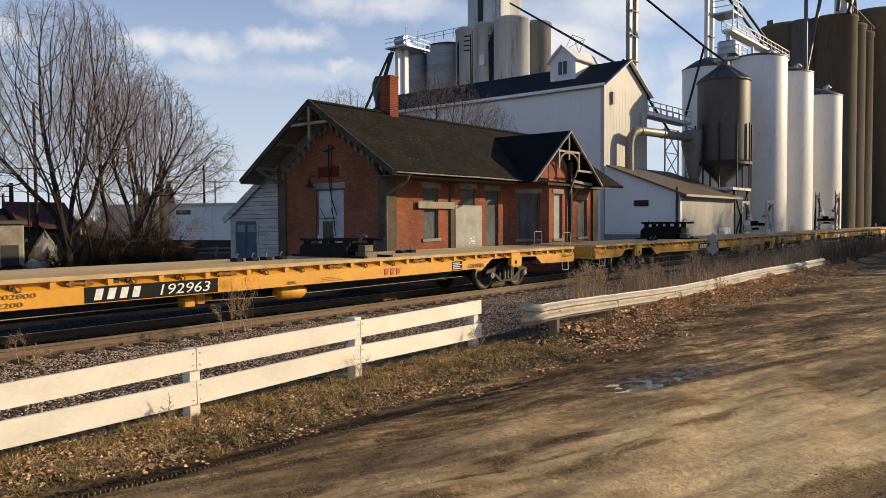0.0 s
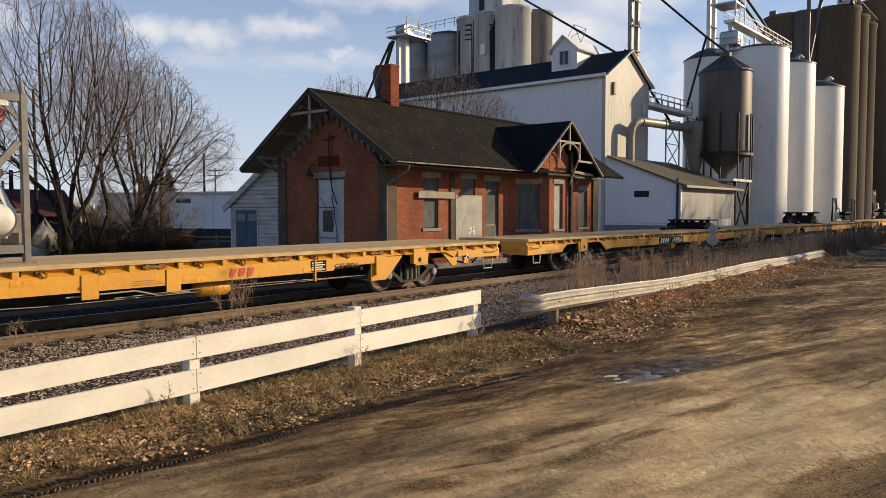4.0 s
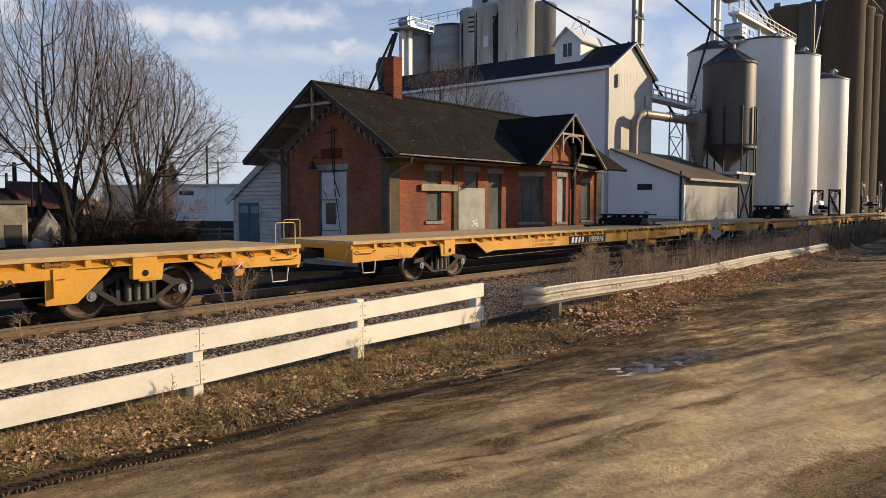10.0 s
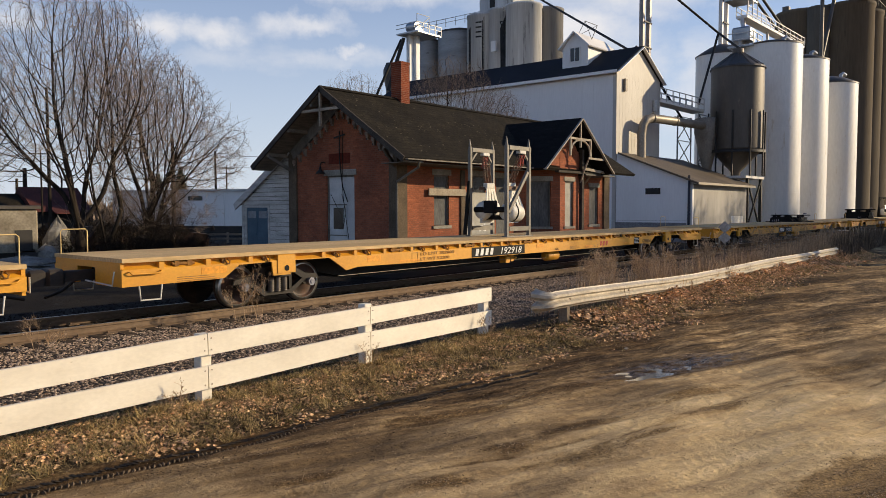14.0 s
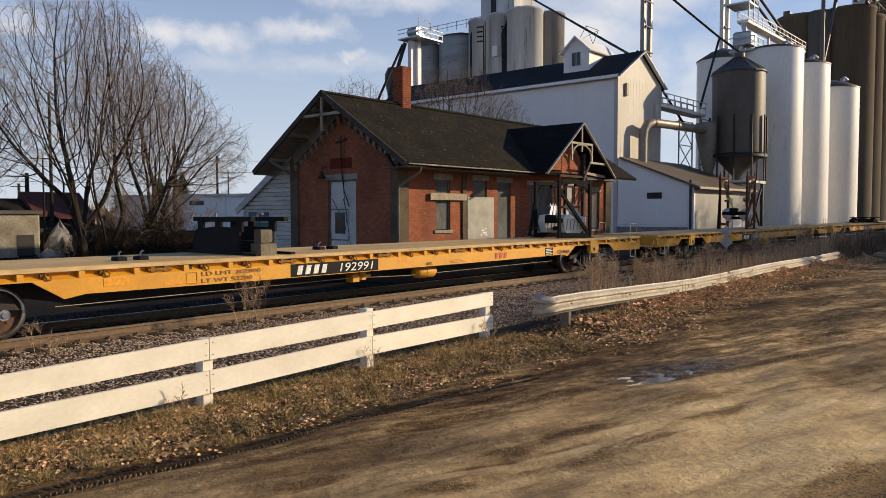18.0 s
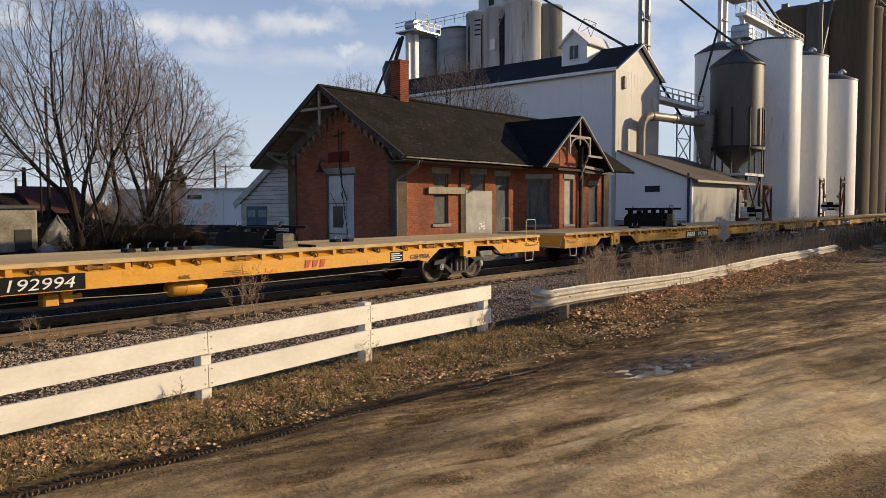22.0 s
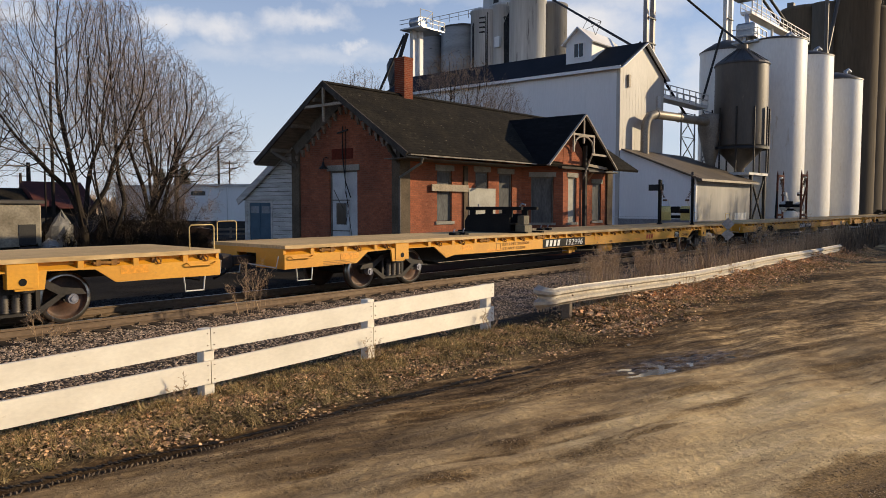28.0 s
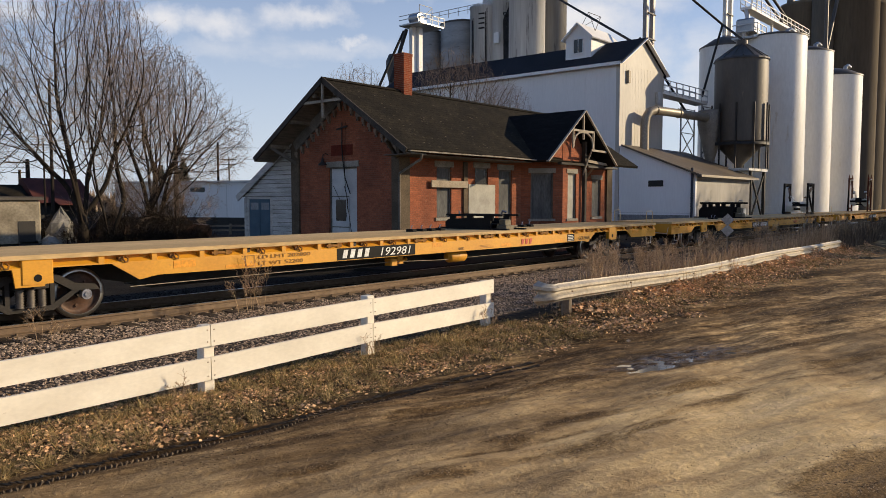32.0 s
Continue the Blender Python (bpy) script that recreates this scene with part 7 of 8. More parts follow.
def brush_at(n):
    """Rank growth where the guard rail runs out."""
    x = 36.5 + 30 * RNG.random(n)
    y = 7.7 + 0.05 * (x - 37) + np.abs(RNG.normal(0, 1.3, n))
    tall = (0.55 + 0.45 * np.sin(1.3 * x) * np.sin(0.9 * y)) * RNG.uniform(0.5, 1.5, n)
    return on_ground(x, y), np.stack([RNG.uniform(0.015, 0.04, n), np.ones(n) * 0.6, tall], -1), RNG.uniform(0, 6.3, n), RNG.normal(0, 0.28, n)


def flecks_at(n):
    u = RNG.random(n)
    patch = RNG.integers(0, 26, n)
    cx, cy = RNG.uniform(19.5, 27.0, 26), RNG.uniform(17.3, 20.6, 26)
    x = np.where(u < 0.6, cx[patch] + RNG.normal(0, 0.35, n), RNG.uniform(18.5, 27.5, n))
    y = np.where(u < 0.6, cy[patch] + RNG.normal(0, 0.18, n), RNG.uniform(17.2, 21.2, n))
    x, y = np.clip(x, 18.4, 29.0), np.clip(y, 17.2, 21.3)
    return np.stack([x, y, EAVE_Z + SLOPE * (y - 17.15) + 0.006], -1), RNG.uniform(0.015, 0.09, (n, 3)) * np.array([1.4, 0.8, 0.22]), RNG.uniform(-0.4, 0.4, n), np.full(n, math.atan(SLOPE))


scatter("roof_moss", 230, flecks_at, OCT, mat("dry_moss", (0.07, 0.06, 0.042), (0.14, 0.12, 0.085), 5, 20, 0.95, 0, 0.0, isl=0.6), "dry moss and debris on the shingle roof", "moss")
scatter("dry_brush", 9000, brush_at, BLADE, mat("brown_brush", (0.20, 0.145, 0.10), (0.12, 0.088, 0.06), 1.0, 16, 0.95, 0, 0.0, isl=0.5), "rank brown brush past the end of the guard rail", "weeds")


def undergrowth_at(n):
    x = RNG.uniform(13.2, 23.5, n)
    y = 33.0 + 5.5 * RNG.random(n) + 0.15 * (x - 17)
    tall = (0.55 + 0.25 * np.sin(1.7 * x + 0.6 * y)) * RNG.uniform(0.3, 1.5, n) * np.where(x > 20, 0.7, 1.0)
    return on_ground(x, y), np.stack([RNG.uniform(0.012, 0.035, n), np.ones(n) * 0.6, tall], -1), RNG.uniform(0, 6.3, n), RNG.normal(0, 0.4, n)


# near-black blades: the shade below the trees is in their colour
scatter("undergrowth", 5500, undergrowth_at, BLADE, mat("shade_dark_brush", (0.035, 0.026, 0.02), (0.06, 0.044, 0.032), 1.0, 16, 0.95, 0, 0.0, isl=0.5), "tangled undergrowth, coloured dark for shade below the bare trees", "undergrowth")
scatter("ballast_stones", 42000, stones_at, OCT, stone_m, "grey crushed ballast stones beside the track", "ballast")
# stones between the rails: oil and under-car shade in one dark colour
scatter("ballast_stones", 6000, stones_mid, OCT, mat("oily_shade_stone", (0.016, 0.013, 0.011), (0.032, 0.026, 0.022), 7, 30, 0.9, 0, 0.0), "oily ballast between the rails, darkened for shade under the train", "ballast")
scatter("gravel", 9000, gravel_at, OCT, mat("dirt_crumb", (0.40, 0.29, 0.165), (0.56, 0.42, 0.25), 7, 30, 0.95, 0, 0.0, isl=0.8), "small stones on the dirt yard", "gravel")
scatter("tyre_rut", 330, lugs_at, OCT, mat("rut_mud", (0.10, 0.072, 0.046), (0.17, 0.122, 0.076), 7, 30, 0.9, 0, 0.0), "dark tyre tread pressed into the mud beside the grass", "tyre track")
scatter("mud_crumbs", 2600, crumbs_at, OCT, mat("mud_crumb", (0.10, 0.07, 0.042), (0.19, 0.135, 0.08), 7, 30, 0.95, 0, 0.0, isl=0.5), "dark mud crumbs beside the tyre track", "mud")
scatter("dark_clods", 11000, clods_at, OCT, mat("damp_clod", (0.22, 0.155, 0.095), (0.36, 0.265, 0.165), 7, 30, 0.95, 0, 0.0, isl=0.75), "dark damp gravel and clods on the dirt lane", "gravel")
scatter("dry_grass", 125000, grass_at, BLADE, straw_m, "tufts of dry straw-coloured grass along the fence", "grass")
scatter("fallen_leaves", 62000, leaves_at, LEAF, leaf_m, "brown fallen leaves along the fence and guard rail", "leaves")
scatter("dry_weeds", 21000, weeds_at, BLADE, weed_m, "tall dry weeds behind the guard rail", "weeds")


def weed_plant(x, y, h, seed):
    w = thing("dry_weed_plant", "single dry branching weed beside the rail", "weed", "dry weeds", at=(x, y, float(ground_height(np.array(x), np.array(y)))))
    thin = 0.6 if y < 8.1 else 1.0
    wood, crown = grow_tree(seed=seed, height=h, spread=0.5, stems=3, limbs=3, twigs=0.22, r0=0.0045 * thin, low=0.4, tilt=0.16, fine=0.0014)
    part("stalk", wood, weed_m, w)
    tagged(part("sprig", crown, weed_m, w), kind="stuff")


for k, (x, y, h) in enumerate(((8.75, 12.45, 1.0), (8.95, 12.4, 0.8), (8.45, 12.35, 0.7), (4.75, 12.4, 0.5), (4.95, 12.3, 0.4), (4.4, 7.62, 0.30), (7.45, 7.7, 0.36), (10.6, 7.92, 0.4), (16.5, 9.2, 1.0), (17.4, 9.4, 0.9), (19.2, 9.3, 1.0), (21.0, 9.6, 1.1), (23.0, 9.7, 1.0), (26.5, 10.0, 1.1), (29.5, 10.2, 1.2), (33.0, 10.4, 1.2), (37.0, 10.6, 1.4), (40.0, 10.6, 1.5), (43.0, 10.9, 1.5))):
    weed_plant(x, y, h, 90 + k)

for k, (x, y, h) in enumerate(((16.6, 9.0, 1.0), (17.9, 9.4, 1.1), (20.2, 9.6, 0.9), (22.4, 9.8, 1.0), (27.2, 10.2, 1.1), (34.5, 10.6, 1.2))):
    w = thing("dry_weed_bush", "brown branching dry weed bush behind the guard rail", "weed", "dry weeds", at=(x, y, float(ground_height(np.array(x), np.array(y)))))
    wood, crown = grow_tree(seed=140 + k, height=h, spread=0.75, stems=7, limbs=5, twigs=0.35, r0=0.007, low=0.3, tilt=0.36, fine=0.002)
    part("stalk", wood, weed_m, w)
    tagged(part("sprig", crown, weed_m, w), kind="stuff")

# ---- the train ----
CARS, PITCH, CAR_L = 23, 27.9, 26.36


def front_of(k, t):
    """Where the leading end of car k stands at t seconds."""
    return 23.869 + PITCH * (k - 1) - 14.98955 * t - 0.014614 * t * t - 0.0000688 * t ** 3


def text_mesh(body, size, material, shear=0.0, name="lettering"):
    cu = bpy.data.curves.new(name, "FONT")
    cu.body, cu.size, cu.shear, cu.extrude, cu.resolution_u = body, size, shear, 0.002, 3
    ob = new(name, cu)
    me = bpy.data.meshes.new_from_object(ob.evaluated_get(bpy.context.evaluated_depsgraph_get()))
    bpy.data.objects.remove(ob)
    me.materials.clear()
    me.materials.append(material)
    return me


FLAT = Matrix.Rotation(radians(90), 4, "X")
SY = -1.35


def letters(body, x, z, size, material, parent, name, shear=0.0, label="", width=None):
    me = text_mesh(body, size, material, shear, name)
    ob = new(name, me)
    ob.parent = parent
    sx = width / max(v.co.x for v in me.vertices) if width else 1.0
    ob.matrix_basis = Matrix.Translation((x, SY - 0.012, z)) @ FLAT @ Matrix.Diagonal((sx, 1, 1, 1))
    if label:
        ob["label"] = label
    return ob


def sill_outline(braced):
    L = CAR_L
    lo, hi = 0.67, 0.97
    half = [(0.0, hi), (0.0, lo), (2.05, lo + 0.02), (2.4, 0.93), (3.18, 0.95), (3.22, 0.66), (3.66, 0.66), (3.70, 0.95), (4.75, 0.95), (5.25, 0.64), (5.6, 0.70), (9.0, 0.68)]
    rear = half
    if braced:
        rear = [(0.0, hi), (0.0, 0.74), (1.45, 0.75), (1.6, 0.95), (1.95, 0.95), (2.1, 0.80), (2.5, 0.95)] + half[4:9] + [(4.9, 0.80), (6.4, 0.78), (6.5, 0.70), (9.0, 0.68)]
    return half + [(L - x, z) for x, z in reversed(rear)]


def build_flatcar(braced=False):
    car = thing("flatcar", "long yellow railway flatcar with braced cut-away rear end" if braced else "long yellow railway flatcar with worn plank deck", "flatcar", "train of yellow flatcars")
    L = CAR_L
    part("deck", Form().box(0, L, -1.36, 1.36, 1.10, 1.17), deck_m, car, "worn tan wooden deck")
    part("deck_rub_rail", Form().box(0.0, L, -1.372, -1.362, 1.095, 1.165), deck_m, car, "scuffed deck edge")
    for s in (-1, 1):
        part("side_sill", Form().prism(sill_outline(braced), "y", s * 1.35, s * 1.31), yellow, car, "yellow side sill plate")
        part("upper_sill", Form().prism([(s * 1.35, 0.968), (s * 1.24, 1.03), (s * 1.24, 1.098), (s * 1.20, 1.098), (s * 1.20, 0.968)], "x", 0.02, L - 0.02), yellow, car)
    part("centre_sill", Form().prism([(0.3, 1.08), (0.3, 0.72), (4.4, 0.72), (6.0, 0.40), (L - 6.0, 0.40), (L - 4.4, 0.72), (L - 0.3, 0.72), (L - 0.3, 1.08)], "y", -0.42, 0.42), steel_dark, car, "deep dark centre sill")
    part("sill_flange", Form().box(5.9, L - 5.9, -0.55, 0.55, 0.375, 0.398), steel_dark, car)
    for x in (7.5, 10.4, 13.2, 16.0, 18.8):
        part("cross_bearer", Form().box(x, x + 0.1, -1.3, 1.3, 0.72, 1.09), steel_dark, car)
    pocket = mesh_of("stake_pocket", Form().bbox(-0.055, 0.055, -1.352, -1.24, 0.95, 1.09, 0.008), yellow)
    ring = mesh_of("tie_ring", Form().tube([(-0.03, -1.30, 1.07), (-0.05, -1.36, 1.03), (-0.02, -1.37, 0.97), (0.03, -1.37, 0.97), (0.05, -1.36, 1.02), (0.02, -1.30, 1.06)], 0.016, 5).box(-0.11, -0.04, -1.33, -1.24, 0.985, 1.06), fitting_m)
    ratchet = mesh_of("ratchet", Form().tube([(-0.2, -1.31, 1.03), (0.25, -1.31, 1.03)], 0.035, 8).box(0.1, 0.2, -1.345, -1.25, 0.985, 1.085).box(-0.16, -0.08, -1.345, -1.25, 0.985, 1.085), fitting_m)
    for i in range(27):
        x = 0.75 + i * 0.957
        if 2.9 < x < 4.0 or L - 4.0 < x < L - 2.9:
            continue
        ob = new("stake_pocket", pocket)
        ob.parent, ob.location = car, (x, 0, 0)
        ob = new("tie_ring" if i % 3 else "ratchet", ring if i % 3 else ratchet)
        ob.parent, ob.location = car, (x + 0.42, 0, 0)
    for e, s in ((0.0, 1), (L, -1)):
        part("end_sill", Form().box(min(e, e + s * 0.06), max(e, e + s * 0.06), -1.309, -0.36, 0.67, 1.097).box(min(e, e + s * 0.06), max(e, e + s * 0.06), 0.36, 1.309, 0.67, 1.097).box(min(e, e + s * 0.06), max(e, e + s * 0.06), -0.36, 0.36, 0.98, 1.097), yellow, car, "dull yellow end sill")
        part("coupler", Form().bbox(min(e - s * 0.60, e + s * 0.5), max(e - s * 0.60, e + s * 0.5), -0.10, 0.10, 0.73, 0.92, 0.02).bbox(min(e - s * 0.768, e - s * 0.45), max(e - s * 0.768, e - s * 0.45), -0.2, 0.2, 0.68, 0.97, 0.05), truck_m, car, "rusty knuckle coupler")
        part("brake_hose", Form().tube([(e + s * 0.1, 0.5, 0.75), (e - s * 0.25, 0.5, 0.5), (e - s * 0.6, 0.35, 0.42)], 0.03, 6), black_iron, car)
        for y in (-1.33, 1.33):
            xa, xb = e + s * 0.32, e + s * 0.76
            part("sill_step", Form().tube([(xa, y, 0.69), (xa + s * 0.03, y, 0.41), (xb - s * 0.03, y, 0.41), (xb, y, 0.69)], 0.017, 6), cast_white, car, "pale step stirrup")
        xa, xb = e + s * 0.12, e + s * 0.72
        part("grab_iron", Form().tube([(xa, SY, 0.93), (xa, SY - 0.06, 0.93), (xa + s * 0.05, SY - 0.06, 0.89), (xb - s * 0.05, SY - 0.06, 0.89), (xb, SY - 0.06, 0.93), (xb, SY, 0.93)], 0.013, 6), yellow, car)
        part("uncoupling_lever", Form().tube([(e - s * 0.08, -1.25, 0.95), (e - s * 0.1, -1.2, 0.7), (e - s * 0.15, -0.3, 0.75)], 0.014, 6), cast_white, car)
        # truck
        cx = e + s * 3.55
        for y in (-0.99, 0.99):
            fr = [(-1.12, 0.52), (-1.05, 0.60), (-0.72, 0.62), (-0.42, 0.82), (0.42, 0.82), (0.72, 0.62), (1.05, 0.60), (1.12, 0.52), (1.04, 0.50), (0.78, 0.50), (0.62, 0.50), (0.34, 0.24), (-0.34, 0.24), (-0.62, 0.50), (-0.78, 0.50), (-1.04, 0.50)]
            top_ = [(-1.12, 0.50), (-1.05, 0.60), (-0.72, 0.64), (-0.40, 0.82), (0.40, 0.82), (0.72, 0.64), (1.05, 0.60), (1.12, 0.50), (0.66, 0.52), (0.34, 0.72), (-0.34, 0.72), (-0.66, 0.52)]
            bot = [(-0.84, 0.55), (-0.36, 0.22), (0.36, 0.22), (0.84, 0.55), (0.70, 0.55), (0.30, 0.30), (-0.30, 0.30), (-0.70, 0.55)]
            ya, yb = y - 0.07, y + 0.07
            f = part("truck_side_frame", Form().prism([(cx + a, c) for a, c in top_], "y", ya, yb).prism([(cx + a, c) for a, c in bot], "y", ya + 0.01, yb - 0.01).box(cx - 0.38, cx - 0.31, ya + 0.02, yb - 0.02, 0.25, 0.76).box(cx + 0.31, cx + 0.38, ya + 0.02, yb - 0.02, 0.25, 0.76), truck_m, car, "cast steel truck side frame")
            for dx in (-0.17, 0.0, 0.17):
                prof = []
                for i in range(15):
                    prof.append((0.052 if i % 2 else 0.072, 0.30 + i * 0.021))
                part("coil_spring", Form().lathe(cx + dx, y + 0.06 * (-1 if y < 0 else 1), prof, 10), spring_m, f, "worn pale coil spring")
            part("bolster_end", Form().bbox(cx - 0.27, cx + 0.27, y - 0.13, y + 0.13, 0.60, 0.73, 0.02), truck_m, f)
            for dx in (-0.865, 0.865):
                o = -0.03 if y < 0 else 0.03
                part("bearing_cap", Form().tube([(cx + dx, y + o * 5, 0.44), (cx + dx, y + o, 0.44)], 0.088, 14).tube([(cx + dx, y + o * 5.6, 0.44), (cx + dx, y + o * 5, 0.44)], 0.045, 10), bearing_m, f, "bright roller bearing cap")
        part("truck_bolster", Form().box(cx - 0.2, cx + 0.2, -0.84, 0.84, 0.55, 0.74), truck_m, car)
        part("brake_beam", Form().beam((cx - 0.35, -0.7, 0.42), (cx - 0.35, 0.7, 0.42), 0.08).beam((cx + 0.35, -0.7, 0.42), (cx + 0.35, 0.7, 0.42), 0.08), truck_m, car)
        for y in (-1.349, 1.349):
            part("body_bolster_end", Form().bbox(cx - 0.24, cx + 0.24, min(y, y - math.copysign(0.12, y)) - (0.02 if y < 0 else 0), max(y, y - math.copysign(0.12, y)) + (0.02 if y > 0 else 0), 0.70, 1.09, 0.015), yellow, car, "yellow bolster end")
        part("jacking_hole", Form().tube([(cx, -1.376, 0.80), (cx, -1.371, 0.80)], 0.06, 12), black_paint, car)
    # running gear hung below the sill
    ar = 16.55 if braced else 14.1
    tank_ = part("air_reservoir", Form().tube([(ar, -0.98, 0.52), (ar + 0.06, -0.98, 0.52), (ar + 0.1, -0.98, 0.52), (ar + 0.7, -0.98, 0.52), (ar + 0.74, -0.98, 0.52), (ar + 0.85, -0.98, 0.52)], [0.08, 0.14, 0.165, 0.165, 0.14, 0.06], 14), yellow, car, "yellow air reservoir")
    part("reservoir_strap", Form().tube([(ar + 0.35, -0.98, 0.52), (ar + 0.40, -0.98, 0.52)], 0.172, 14), yellow, tank_)
    part("brake_valve", Form().bbox(11.9, 12.15, -1.05, -0.8, 0.42, 0.62, 0.03).bbox(12.2, 12.4, -1.02, -0.85, 0.45, 0.7, 0.03).tube([(12.3, -0.95, 0.5), (12.55, -0.95, 0.55)], 0.05, 8), yellow, car, "yellow brake valve")
    part("train_pipe", Form().tube([(5.2, -1.1, 0.50), (11.9, -1.0, 0.52), (13.8, -1.05, 0.46), (20.5, -1.12, 0.50)], 0.008, 6), trim_tan, car, "thin pale brake pipe")
    for x, y in ((25.78, -1.25), (0.08, 1.25)):
        part("end_railing", Form().tube([(x, y, 1.17), (x, y, 1.60), (x + 0.04, y, 1.64), (x + 0.48, y, 1.64), (x + 0.52, y, 1.60), (x + 0.52, y, 1.17)], 0.012, 6), hoop_m, car, "yellow end hand rail hoop")
    if braced:
        part("knee_bracket", Form().prism([(21.12, 0.967), (22.25, 0.967), (22.16, 0.86), (21.66, 0.40), (21.60, 0.37), (21.12, 0.37)], "y", -1.306, -1.27).box(21.12, 21.66, -1.27, -1.0, 0.37, 0.395), yellow, car, "yellow sloping knee bracket")
        part("knee_bracket", Form().prism([(23.78, 0.967), (23.88, 0.86), (24.24, 0.56), (24.40, 0.58), (24.44, 0.80), (24.70, 0.80), (24.75, 0.60), (24.90, 0.60), (25.12, 0.967)], "y", -1.306, -1.25), yellow_new, car, "fresh orange-yellow forked bracket")
        for x, z in ((14.2, 0.55), (15.75, 0.56)):
            part("hanger_plate", Form().bbox(x, x + 0.30, -1.37, -1.354, z, 0.97, 0.01), yellow, car, "yellow hanger plate")
        for x in (19.3, 21.22):
            part("rib_plate", Form().box(x, x + 0.035, -1.38, -1.30, 0.50, 0.97), yellow, car)
        part("angle_cock", Form().tube([(24.9, -1.32, 0.9), (24.75, -1.36, 0.76), (24.66, -1.36, 0.72)], 0.03, 8), bearing_m, car, "dull angle cock")
        part("chain_rod", Form().tube([(14.9, -1.1, 0.5), (17.0, -1.12, 0.55), (21.2, -1.12, 0.50)], 0.010, 6), trim_tan, car, "pale brake rod")
        part("floor_pipe", Form().tube([(14.0, -1.25, 0.60), (15.2, -1.25, 0.62), (15.6, -1.25, 0.52), (16.3, -1.25, 0.52)], 0.016, 6), trim_tan, car)
    # stencils and patches
    part("number_panel", Form().box(9.87, 12.45, SY - 0.008, SY - 0.002, 0.695, 0.965), black_paint, car, "black number panel")
    for i in range(4):
        x = 10.02 + i * 0.225
        part("mark_block", Form().prism([(x, 0.735), (x + 0.13, 0.735), (x + 0.18, 0.925), (x + 0.05, 0.925)], "y", SY - 0.012, SY - 0.0085), letter_white, car, "white block of the owner mark")
    for i in range(3):
        x = 17.12 + i * 0.21
        part("logo_block", Form().prism([(x, 0.74), (x + 0.1, 0.74), (x + 0.17, 0.90), (x + 0.02, 0.90)], "y", SY - 0.012, SY - 0.0085), letter_red, car, "red owner mark block")
    for x0, x1, z0, z1 in ((1.55, 2.1, 0.80, 0.93), (7.0, 7.7, 0.715, 0.78), (16.1, 16.6, 0.715, 0.80), (13.1, 13.5, 0.84, 0.95), (5.9, 6.35, 0.80, 0.93), (24.4, 24.9, 0.82, 0.95), (19.0, 19.5, 0.72, 0.80)):
        part("paint_patch", Form().box(x0, x1, SY - 0.006, SY - 0.0015, z0, z1), yellow_new, car, "fresh orange-yellow paint patch")
    letters("LD LMT 202800", 7.75, 0.86, 0.11, letter_faded, car, "stencil", label="dark stencilled load limit", width=1.35)
    letters("LT WT 52200", 7.75, 0.73, 0.11, letter_faded, car, "stencil", label="dark stencilled light weight", width=1.15)
    back = 0.55 if braced else 0.0
    letters("GSH90A", 20.45 - back, 0.74, 0.16, letter_dark, car, "stencil", label="dark stencilled car code", width=0.75)
    letters("60K", 14.15, 0.72, 0.1, letter_dark, car, "stencil", width=0.25)
    part("data_plate", Form().box(19.75 - back, 20.2 - back, SY - 0.006, SY - 0.002, 0.71, 0.95), black_paint, car, "black data plate")
    for i in range(4):
        part("data_line", Form().box(19.78 - back, 20.16 - back - 0.07 * (i % 2), SY - 0.010, SY - 0.0065, 0.74 + i * 0.05, 0.765 + i * 0.05), cast_white, car, "pale unreadable data line")
    part("data_frame", Form().box(7.44, 7.455, SY - 0.006, SY - 0.002, 0.72, 0.94).box(7.655, 7.67, SY - 0.006, SY - 0.002, 0.72, 0.94).box(7.455, 7.655, SY - 0.006, SY - 0.002, 0.925, 0.94).box(7.455, 7.655, SY - 0.006, SY - 0.002, 0.72, 0.735), letter_faded, car, "thin stencilled square")
    for i in range(3):
        part("print_line", Form().box(1.05, 1.95 - 0.12 * i, SY - 0.006, SY - 0.002, 0.70 + i * 0.035, 0.712 + i * 0.035), letter_faded, car, "faded unreadable print line")
        part("print_line", Form().box(15.1, 15.75 - 0.1 * i, SY - 0.006, SY - 0.002, 0.72 + i * 0.035, 0.732 + i * 0.035), letter_faded, car, "faded unreadable print line")
    # wheels
    wheel_prof = [(0.0, 0.05), (0.10, 0.055), (0.13, 0.03), (0.30, 0.0), (0.355, 0.012), (0.37, 0.065), (0.435, 0.067), (0.438, -0.045), (0.465, -0.06), (0.465, -0.075), (0.37, -0.07), (0.34, -0.02), (0.12, -0.03), (0.10, -0.07), (0.0, -0.07)]
    wm_ = Form().lathe(0, 0, wheel_prof, 40)
    wm_.tube([(0.22, 0, 0.016), (0.22, 0, 0.034)], 0.03, 8).tube([(-0.2, 0.1, 0.016), (-0.2, 0.1, 0.034)], 0.02, 8)
    near = mesh_of("wheel", Form.moved(wm_, Matrix.Rotation(radians(90), 4, "X")), wheel_m)
    rim = mesh_of("rim", Form().lathe(0, 0, [(0.372, 0.069), (0.434, 0.070), (0.4405, 0.055), (0.4405, -0.04)], 40).moved(Matrix.Rotation(radians(90), 4, "X")), tread_m)
    axle = mesh_of("wheelset", Form().tube([(0, -0.9, 0), (0, -0.7, 0), (0, 0.7, 0), (0, 0.9, 0)], [0.075, 0.085, 0.085, 0.075], 12), truck_m)
    for x in (2.685, 4.415, L - 4.415, L - 2.685):
        ws = new("wheelset", axle)
